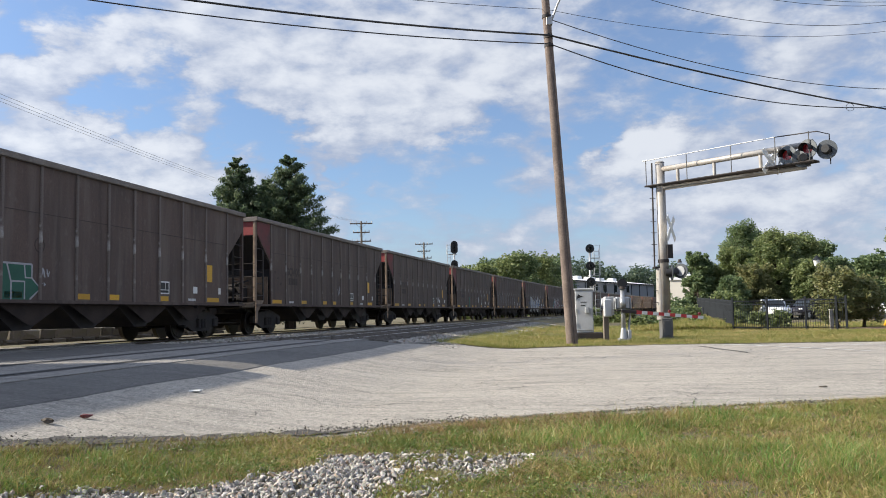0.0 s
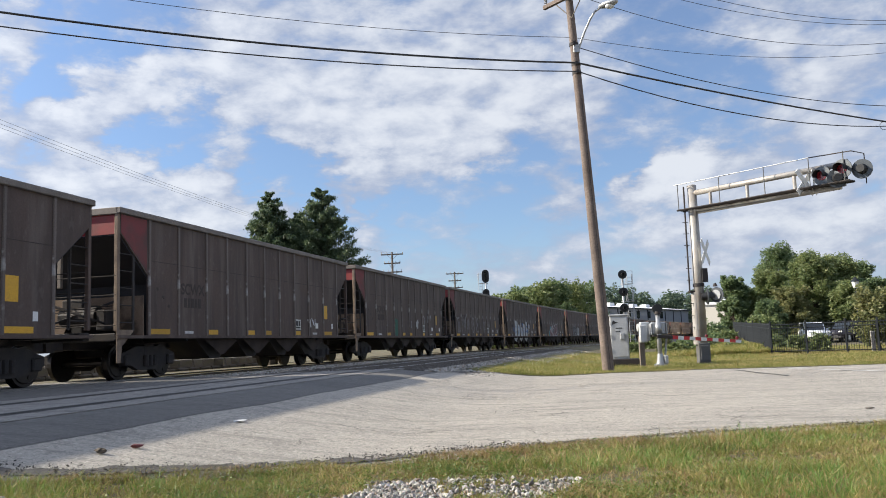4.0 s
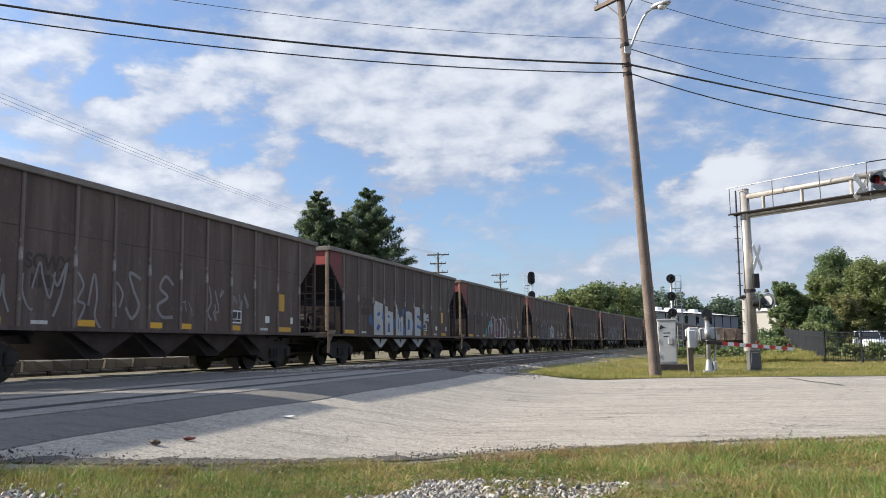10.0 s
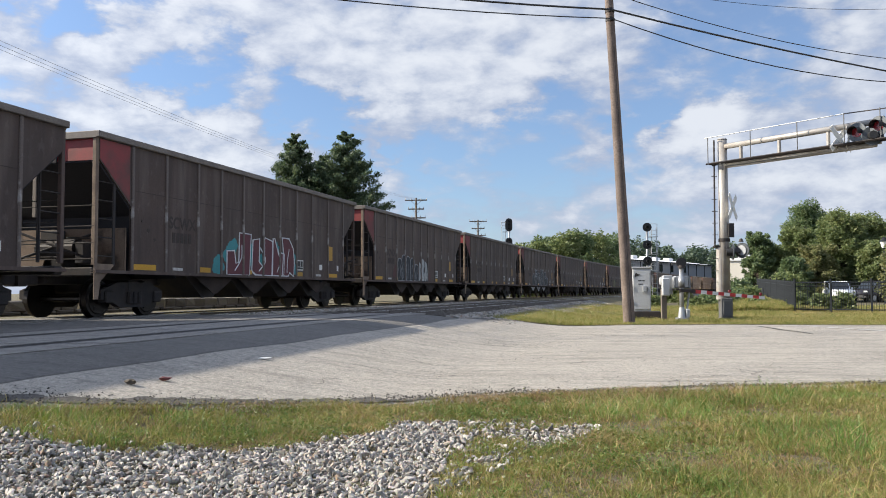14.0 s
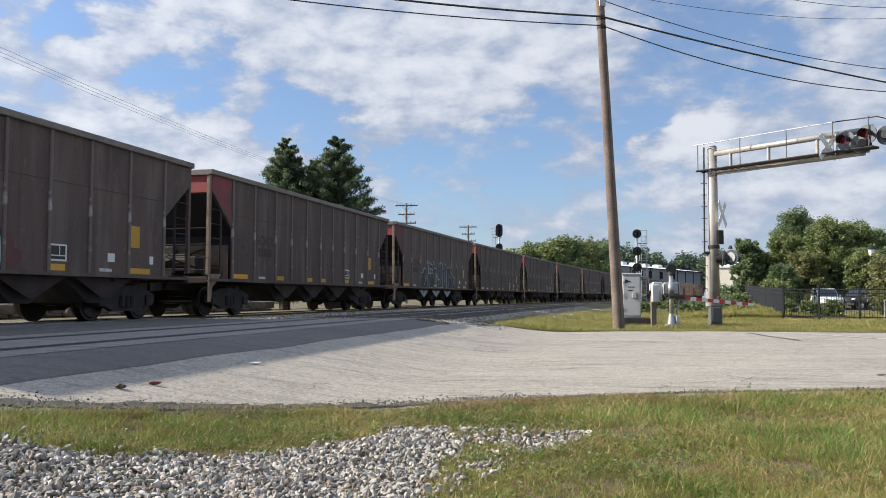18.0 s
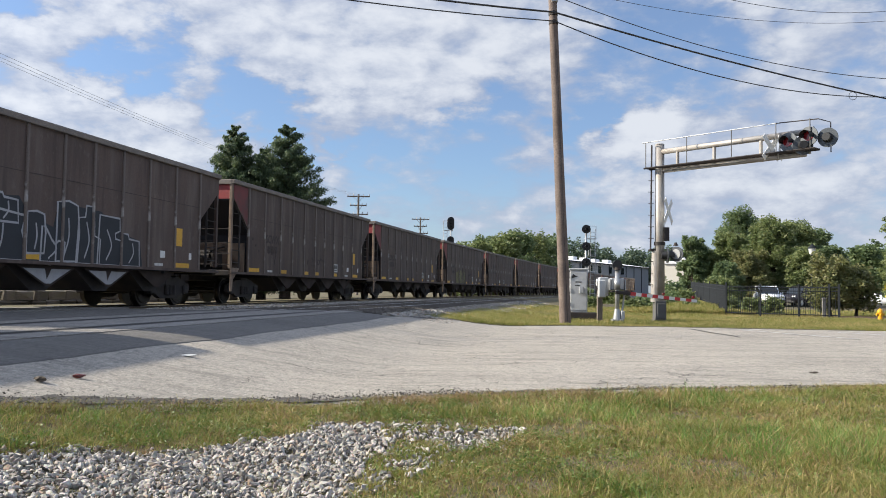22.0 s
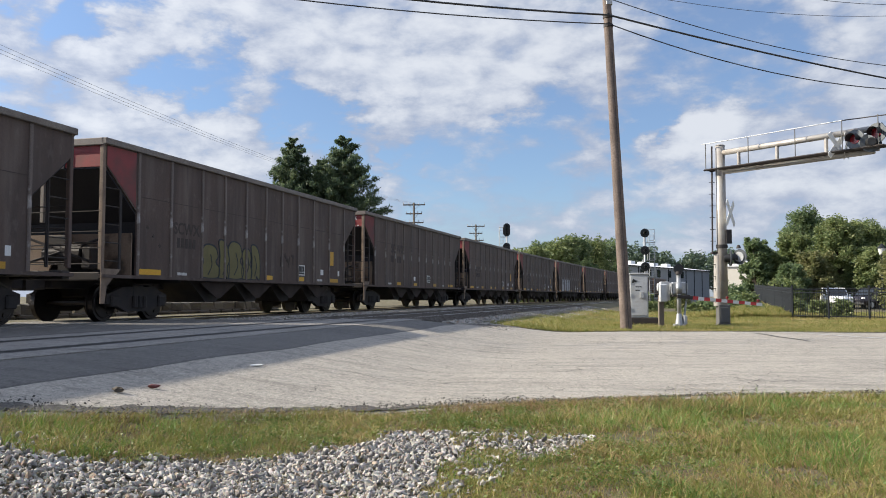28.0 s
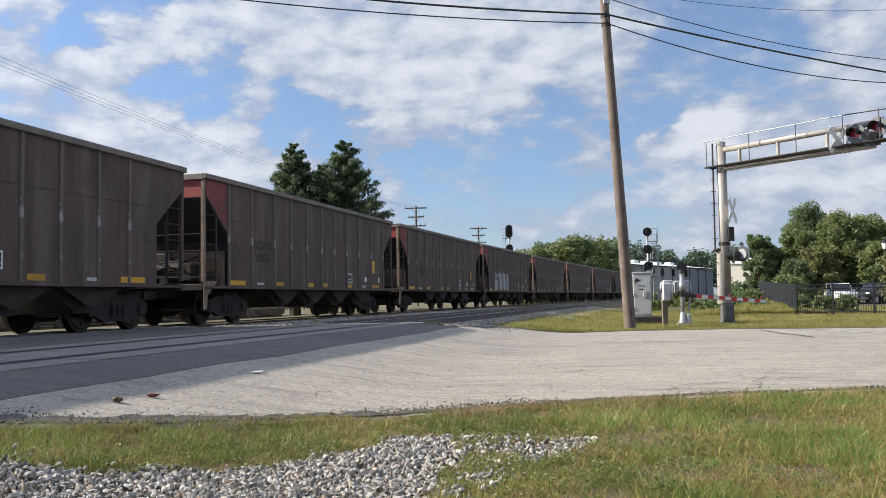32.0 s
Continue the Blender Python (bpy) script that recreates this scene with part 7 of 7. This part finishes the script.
def build_grass():
    rng = np.random.default_rng(21)

    def open_ground(x, y):
        return in_gravel(x + (value_noise(x, y, 4, 9) - 0.5) * 0.36, y + (value_noise(x, y, 4, 10) - 0.5) * 0.36) & ~((x > -0.4) & (value_noise(x, y, 2.6, 33) > 0.55))
    # tufts: blades spread out from a common foot
    m = 52000
    ty = 2.7 + 8.5 * rng.uniform(0, 1, m) ** 1.15
    tx = rng.uniform(-1, 1, m) * (0.66 * ty + 0.5) - 0.02 * ty
    edge = np.array(road_outline_near(tx))
    patch = value_noise(tx, ty, 1.6, 3) * 0.6 + value_noise(tx, ty, 5.0, 4) * 0.4
    k = (ty < edge - 0.06 + 0.3 * (patch - 0.5)) & ~open_ground(tx, ty)
    k &= rng.uniform(0, 1, m) < np.clip(2.6 * patch - np.where(tx < 0.4, 0.66, 0.40), 0.22, 1)
    tx, ty, edge, patch = tx[k], ty[k], edge[k], patch[k]
    lushness = np.clip(value_noise(tx, ty, 0.75, 25) * 2.4 - 0.8, 0, 1) * np.clip(0.55 + 0.25 * tx, 0.45, 1)
    big = rng.gamma(3.0, 0.33, len(tx))
    th = (0.022 + 0.040 * patch + 0.060 * lushness) * np.clip(big, 0.35, 2.2) * np.clip((edge - ty) / 1.0 + 0.42, 0.42, 1)
    rusty = (edge - ty < 0.8) * (value_noise(tx, ty, 1.0, 61) > 0.52) * (tx > -1.2) * (tx < 3.0)
    dead = rng.uniform(0, 1, len(tx)) < 0.14 + 0.45 * rusty + 0.42 * np.clip(value_noise(tx, ty, 1.3, 6) * 3 - 1.55, 0, 1) * (1 - lushness)
    kind = np.where(dead, np.where(rng.uniform(0, 1, len(tx)) < 0.55, 2, 3), np.where(rng.uniform(0, 1, len(tx)) < 0.16 + 0.6 * lushness, 1, 0))
    each = np.maximum(6, (rng.uniform(9, 20, len(tx)) * np.clip(1.25 - 0.06 * ty, 0.6, 1.0))).astype(int)
    idx = np.repeat(np.arange(len(tx)), each)
    ang, rad = rng.uniform(0, 6.283, len(idx)), np.sqrt(rng.uniform(0, 1, len(idx)))
    spread = 0.012 + 0.30 * th[idx]
    x, y = tx[idx] + np.cos(ang) * rad * spread, ty[idx] + np.sin(ang) * rad * spread
    h = th[idx] * rng.uniform(0.45, 1.25, len(idx)) * (1.1 - 0.35 * rad)
    kind = np.where(rng.uniform(0, 1, len(idx)) < 0.10, 3, kind[idx])
    way = ang + rng.normal(0, 0.7, len(idx))
    wide = 0.0010 * rng.uniform(0.6, 1.7, len(idx)) + 0.00016 * y
    for c, (nm, mt, lab) in enumerate((("grass", M_GRASS, "green tufted verge grass"), ("lush_grass", M_LUSH, "fresh deep green grass tufts"), ("thatch", M_THATCH, "brown dead grass thatch"), ("dry_grass", M_STRAW, "dry straw-coloured grass in the verge"))):
        sel = kind == c
        me = blade_mesh(nm, x[sel], y[sel], h[sel], wide[sel], rng, mt, 1.5 if c > 1 else 1.15, None, way[sel])
        tagged(part(nm, me, None), lab + " beside the road", "grass", kind="stuff")
    # short sward between the tufts
    n = 260000
    y = rng.uniform(2.7, 11.2, n)
    x = rng.uniform(-1, 1, n) * (0.66 * y + 0.5) - 0.02 * y
    fade = value_noise(x, y, 1.6, 3) * 0.6 + value_noise(x, y, 5.0, 4) * 0.4
    keep = (y < np.array(road_outline_near(x)) + 0.02 + 0.22 * (fade - 0.5)) & ~open_ground(x, y) & (rng.uniform(0, 1, n) < np.clip(1.9 * fade - 0.05, 0.35, 1))
    x, y = x[keep], y[keep]
    dry = rng.uniform(0, 1, len(x)) < 0.42
    for nm, sel, mt, lab in (("grass", ~dry, M_GRASS, "short green sward"), ("thatch", dry, M_THATCH, "short brown dead stems")):
        me = blade_mesh(nm, x[sel], y[sel], rng.uniform(0.012, 0.045, sel.sum()), 0.0014 + 0.00020 * y[sel], rng, mt, 1.8)
        tagged(part(nm, me, None), lab + " between the tufts of the verge", "grass", kind="stuff")
    # tufts that lean over the road's edge
    m = 26000
    ex = rng.uniform(-5.8, 8.0, m)
    ey = np.array(road_outline_near(ex)) + rng.normal(0, 0.10, m) - 0.10 + 0.14 * (value_noise(ex, ex * 0, 1.7, 51) - 0.5)
    k = rng.uniform(0, 1, m) < np.clip(value_noise(ex, ey, 2.2, 52) * 2.6 - 0.6, 0.05, 1)
    ex, ey = ex[k], ey[k]
    brown = rng.uniform(0, 1, len(ex)) < 0.35 + 0.4 * (value_noise(ex, ey, 0.9, 53) > 0.55)
    for nm, sel, mt, lab in (("grass", ~brown, M_GRASS, "short green grass creeping over the road edge"), ("thatch", brown, M_THATCH, "brown dead grass along the road edge")):
        me = blade_mesh(nm, ex[sel], ey[sel], rng.uniform(0.03, 0.09, sel.sum()), 0.0016 * rng.uniform(0.7, 1.5, sel.sum()) + 0.00018 * ey[sel], rng, mt, 1.5)
        tagged(part(nm, me, None), lab, "grass", kind="stuff")
    # the rest of the verge, around and behind the camera
    m = 170000
    vx, vy = rng.uniform(-9, 14, m), rng.uniform(-9, 11, m)
    k = (vy < np.array(road_outline_near(vx)) - 0.1) & ~((vy > 2.5) & (np.abs(vx + 0.02 * vy) < 0.66 * vy + 0.5)) & (vx > track_near(vy) + 3.2) & ~in_gravel(vx, vy)
    k &= rng.uniform(0, 1, m) < 0.3 + 0.7 * value_noise(vx, vy, 1.4, 54)
    vx, vy = vx[k], vy[k]
    brown = rng.uniform(0, 1, len(vx)) < 0.25
    for nm, sel, mt, lab in (("grass", ~brown, M_GRASS, "green verge grass"), ("dry_grass", brown, M_STRAW, "dry yellowed verge grass")):
        me = blade_mesh(nm, vx[sel], vy[sel], rng.uniform(0.03, 0.11, sel.sum()), 0.004 * rng.uniform(0.7, 1.5, sel.sum()), rng, mt, 1.2)
        tagged(part(nm, me, None), lab + " around the gravel", "grass", kind="stuff")
    # taller seed stalks
    k = rng.uniform(0, 1, len(x)) < 0.006
    me = blade_mesh("grass_stalk", x[k], y[k], rng.uniform(0.07, 0.16, k.sum()), 0.0013 + 0.0002 * y[k], rng, M_STRAW, 0.6)
    tagged(part("grass_stalk", me, None), "thin pale seed stalks standing above the grass", "grass", kind="stuff")
    # low broad weeds among the blades
    k = rng.uniform(0, 1, len(x)) < 0.16 * np.clip(value_noise(x, y, 1.7, 15) * 2.2 - 0.5, 0, 1)
    C = np.stack([x[k], y[k], ground_zs(x[k], y[k]) + rng.uniform(0.008, 0.055, k.sum())], 1)
    tagged(part("weeds", leaf_mesh("weeds", C, 0.011, rng, M_WEED, 0.35), None), "low green clover and weeds in the verge", "weeds", kind="stuff")
    # dark leafy weed clumps
    m = 420
    wx, wy = rng.uniform(-4.2, 1.2, m), rng.uniform(4.6, 8.2, m)
    k = (wy < np.array(road_outline_near(wx)) - 0.12) & ~open_ground(wx, wy) & (value_noise(wx, wy, 1.1, 63) > 0.45)
    wx, wy = wx[k], wy[k]
    idx = np.repeat(np.arange(len(wx)), 60)
    q = rng.normal(0, 1, (len(idx), 3)) * np.array((0.055, 0.055, 0.022))
    C = np.stack([wx[idx] + q[:, 0], wy[idx] + q[:, 1], ground_zs(wx[idx], wy[idx]) + 0.012 + np.abs(q[:, 2]) * 1.6], 1)
    tagged(part("weeds", leaf_mesh("weeds", C, 0.012, rng, M_WEED, 0.6, 0.35), None), "dark leafy weed clumps by the road edge", "weeds", kind="stuff")
    # far verge, up to the fence and the ballast
    n = 260000
    y = 23.0 + 30 * rng.uniform(0, 1, n) ** 1.5
    x = track_near(y) + 2.6 + rng.uniform(0, 1, n) * (0.62 * y + 3)
    k = (y > np.array(road_outline_far(x)) + 0.15 * (value_noise(x, y, 3, 11) - 0.3))
    x, y = x[k], y[k]
    lush = value_noise(x, y, 0.6, 12)
    h = (0.04 + 0.15 * lush) * rng.uniform(0.4, 1.3, len(x)) * np.clip((x - track_near(y) - 2.6) / 1.5 + 0.3, 0.3, 1)
    dry = rng.uniform(0, 1, len(x)) < 0.14 + 0.4 * np.clip(value_noise(x, y, 0.5, 13) * 3 - 1.5, 0, 1)
    for nm, sel, m, lab in (("grass", ~dry, M_GRASS, "green mown grass"), ("dry_grass", dry, M_STRAW, "dry yellowed grass")):
        me = blade_mesh(nm, x[sel], y[sel], h[sel], 0.0055 * rng.uniform(0.6, 1.5, sel.sum()), rng, m, 0.9)
        tagged(part(nm, me, None), lab + " around the crossing signals", "grass", kind="stuff")


def build_bank_grass():
    """Longer unmown grass on the bank along the fence."""
    rng = np.random.default_rng(77)
    n = 60000
    a, c = np.array((13.3, 39.5, -0.06)), np.array((20.6, 70.0, 0.50))
    t = rng.uniform(0, 1, n) ** 1.6
    dx = rng.uniform(-5.4, 1.4, n)
    p = a + (c - a) * t[:, None]
    dz = np.interp(dx, [-5.4, -4.2, -2.6, -1.2, 0, 0.5, 1.6], [1.2, 0.9, 0.5, 0.12, 0, 0.1, 1.0])
    z = np.maximum(-0.09, p[:, 2] + 0.03 - dz * (0.12 + p[:, 2]))
    dry = rng.uniform(0, 1, n) < 0.25
    h = rng.uniform(0.10, 0.34, n) * (0.5 + value_noise(p[:, 0] + dx, p[:, 1], 0.6, 71))
    for nm, sel, m, lab in (("grass", ~dry, M_GRASS, "long green unmown grass"), ("dry_grass", dry, M_STRAW, "long dry pale grass")):
        me = blade_mesh(nm, (p[:, 0] + dx)[sel], (p[:, 1] + 0.1 * dx)[sel], h[sel], 0.010 * rng.uniform(0.6, 1.5, sel.sum()), rng, m, 0.7, z[sel])
        tagged(part(nm, me, None), lab + " on the bank by the fence", "grass", kind="stuff")


def stone_material():
    m = bpy.data.materials.new("gravel_stone")
    m.use_nodes = True
    nt = m.node_tree
    N, Lk = nt.nodes.new, nt.links.new
    b = nt.nodes["Principled BSDF"]
    b.inputs["Roughness"].default_value = 0.85
    g, r = N("ShaderNodeNewGeometry"), N("ShaderNodeValToRGB")
    cols = ((0.0, (0.115, 0.106, 0.093)), (0.25, (0.25, 0.232, 0.205)), (0.55, (0.41, 0.38, 0.335)), (0.85, (0.57, 0.53, 0.47)), (0.93, (0.42, 0.32, 0.22)), (1.0, (0.28, 0.18, 0.12)))
    r.color_ramp.elements[0].color, r.color_ramp.elements[1].color = (*cols[0][1], 1), (*cols[-1][1], 1)
    for p, c in cols[1:-1]:
        r.color_ramp.elements.new(p).color = (*c, 1)
    Lk(g.outputs["Random Per Island"], r.inputs[0])
    co, n1, mx = N("ShaderNodeTexCoord"), N("ShaderNodeTexNoise"), N("ShaderNodeMix")
    n1.inputs["Scale"].default_value, n1.inputs["Detail"].default_value = 90, 4
    Lk(co.outputs["Object"], n1.inputs["Vector"])
    mx.data_type, mx.blend_type = "RGBA", "MULTIPLY"
    mx.inputs[0].default_value = 0.6
    Lk(r.outputs[0], mx.inputs[6])
    Lk(n1.outputs[1], mx.inputs[7])
    hs = N("ShaderNodeHueSaturation")
    hs.inputs["Saturation"].default_value, hs.inputs["Value"].default_value = 0.85, 1.15
    Lk(mx.outputs[2], hs.inputs["Color"])
    Lk(hs.outputs[0], b.inputs["Base Color"])
    bp = N("ShaderNodeBump")
    bp.inputs["Strength"].default_value, bp.inputs["Distance"].default_value = 0.5, 0.01
    Lk(n1.outputs[0], bp.inputs["Height"])
    Lk(bp.outputs[0], b.inputs["Normal"])
    return m


M_GRAVEL = stone_material()


def stones_mesh(name, x, y, z, r, rng, material=None):
    """Angular stones: jittered octahedra with cut corners."""
    bm = bmesh.new()
    bmesh.ops.create_icosphere(bm, subdivisions=1, radius=1.0)
    V = np.array([v.co[:] for v in bm.verts])
    F = np.array([[v.index for v in f.verts] for f in bm.faces])
    bm.free()
    n = len(x)
    J = V[None] * rng.uniform(0.55, 1.3, (n, len(V), 1))
    sc = np.stack([rng.uniform(0.9, 1.7, n), rng.uniform(0.6, 1.1, n), rng.uniform(0.4, 0.8, n)], 1) * r[:, None]
    J = J * sc[:, None]
    q = rng.normal(size=(n, 4))
    q[:, 1:3] *= 0.55
    q /= np.linalg.norm(q, axis=1)[:, None]
    w, a, b, c = q.T
    R = np.stack([np.stack([1 - 2 * (b * b + c * c), 2 * (a * b - c * w), 2 * (a * c + b * w)], 1), np.stack([2 * (a * b + c * w), 1 - 2 * (a * a + c * c), 2 * (b * c - a * w)], 1), np.stack([2 * (a * c - b * w), 2 * (b * c + a * w), 1 - 2 * (a * a + b * b)], 1)], 1)
    P = np.einsum("nij,nkj->nki", R, J) + np.stack([x, y, z], 1)[:, None]
    return mesh_from(name, P, [(F[None] + (np.arange(n) * len(V))[:, None, None]).reshape(-1, 3)], material or M_GRAVEL)


def build_gravel():
    rng = np.random.default_rng(31)
    n = 46000
    x, y = rng.uniform(-3.7, 0.9, n), rng.uniform(2.4, 6.6, n)
    k = in_gravel(x + (value_noise(x, y, 4, 9) - 0.5) * 0.36 + rng.normal(0, 0.07, n), y + (value_noise(x, y, 4, 10) - 0.5) * 0.36 - 0.03 + rng.normal(0, 0.06, n))
    k &= (x > -0.72 * y - 0.4)
    thin = (x > -0.4) & (rng.uniform(0, 1, n) < 0.30 + 0.45 * (value_noise(x, y, 2.6, 33) > 0.55))
    k &= ~thin
    x, y = x[k], y[k]
    r = 0.005 + 0.019 * rng.uniform(0, 1, len(x)) ** 1.9
    z = ground_zs(x, y) + r * 0.4 + 0.03 * value_noise(x, y, 1.5, 14) * rng.uniform(0.3, 1, len(x))
    tagged(part("gravel", stones_mesh("gravel", x, y, z, r, rng), None), "loose pale grey crushed stone gravel in the verge", "gravel", kind="stuff")
    # crumbs of asphalt along the road edge, and stones on the ballast shoulder
    n = 26000
    x = rng.uniform(-5.5, 6.5, n)
    e = np.array(road_outline_near(x))
    y = e + np.abs(rng.normal(0, 1, n)) * np.where(x < 0.5, 0.24, 0.14) * (0.5 + value_noise(x, e, 1.2, 41)) - 0.10
    r = 0.002 + 0.009 * rng.uniform(0, 1, n) ** 4
    tagged(part("road_grit", stones_mesh("road_grit", x, y, ground_zs(x, y) + np.where(y < e, 0.012, 0.036) + r * 0.2, r, rng, M_EDGE), None), "crumbled asphalt grit along the road edge", "gravel", kind="stuff")
    n = 24000
    y = 20.8 + 34 * rng.uniform(0, 1, n) ** 1.6
    o = rng.uniform(-4.0, 3.6, n)
    x = track_near(y) + o
    r = 0.022 + 0.02 * rng.uniform(0, 1, n)
    z = RAIL_Z - 0.13 - 0.42 * np.maximum(0, np.abs(o) - 1.75) / 1.65 + 0.01
    z = np.maximum(z, ground_zs(x, y) + 0.01)
    # dark stones within two metres of the track centre, pale ones beyond
    for nm, sel, m, lab in (("track_ballast", np.abs(o) < 2.0, M_BALLAST, "dark ballast stones between the rails"), ("shoulder_ballast", np.abs(o) >= 2.0, M_GRAVEL, "pale grey crushed stone on the track shoulder")):
        tagged(part(nm, stones_mesh(nm, x[sel], y[sel], z[sel], r[sel], rng, m), None), lab, "ballast", kind="stuff")


def build_litter():
    rng = random.Random(3)

    def scrap(name, label, cat, at, size, material, flat):
        bm = B()
        bmesh.ops.create_icosphere(bm, subdivisions=2, radius=1.0)
        for v in bm.verts:
            v.co = Vector((v.co.x * size, v.co.y * size * 0.45, v.co.z * size * flat)) * rng.uniform(0.7, 1.25)
        lo = min(v.co.z for v in bm.verts)
        ob = part(name, bm, material)
        ob.matrix_basis = pose(at[0], at[1], ground_z(at[0], at[1]) + 0.018 - lo, 0, 0, rng.uniform(-30, 30))
        tagged(ob, label, cat)
    scrap("crushed_can", "small crushed red drink can on the road", "litter", (-2.97, 6.95), 0.05, mat("can_red", (0.12, 0.022, 0.018), None, 6, 0.5), 0.35)
    scrap("bark_scrap", "dark brown scrap of bark on the road", "litter", (-3.10, 6.56), 0.06, M_BARK, 0.35)
    scrap("paper_scrap", "crumpled white paper scrap on the road", "litter", (-2.71, 9.0), 0.075, M_WHITE, 0.16)
    scrap("bark_scrap", "small dark scrap of bark on the road", "litter", (4.75, 10.75), 0.07, M_BARK, 0.13)


build_ground()
build_road()
build_tracks()
build_ties()
build_train()
decorate()
build_pole()
build_wires()
build_cabinet()
build_cantilever()
build_gate()
rail_signal((10.35, 62.0, 0.2), (5.45, 4.15, 2.95), 5.6, 0.55)
rail_signal((0.2, 85.0, 0.2), (7.6, 5.6), 8.1, -0.55, True)
far_pole((-12.2, 110, 0), 13.6)
far_pole((-4.9, 140, 0), 13.2)
build_fence()
build_hydrant()
parked_car((27.1, 70.3, -0.06), 262, M_CARWHITE, "white SUV parked behind the fence")
parked_car((29.6, 69.3, -0.06), 215, M_CARDARK, "dark SUV parked behind the fence")
parked_car((32.0, 66.0, -0.06), 215, M_CARWHITE, "white car parked behind the shrub", False)
parked_car((30.6, 56.5, -0.06), 200, M_CARWHITE, "white car parked beyond the hydrant", False)
build_lamp_post()
build_buildings()
build_behind_train()
build_trees()
build_litter()
build_grass()
build_bank_grass()
build_gravel()
motions()
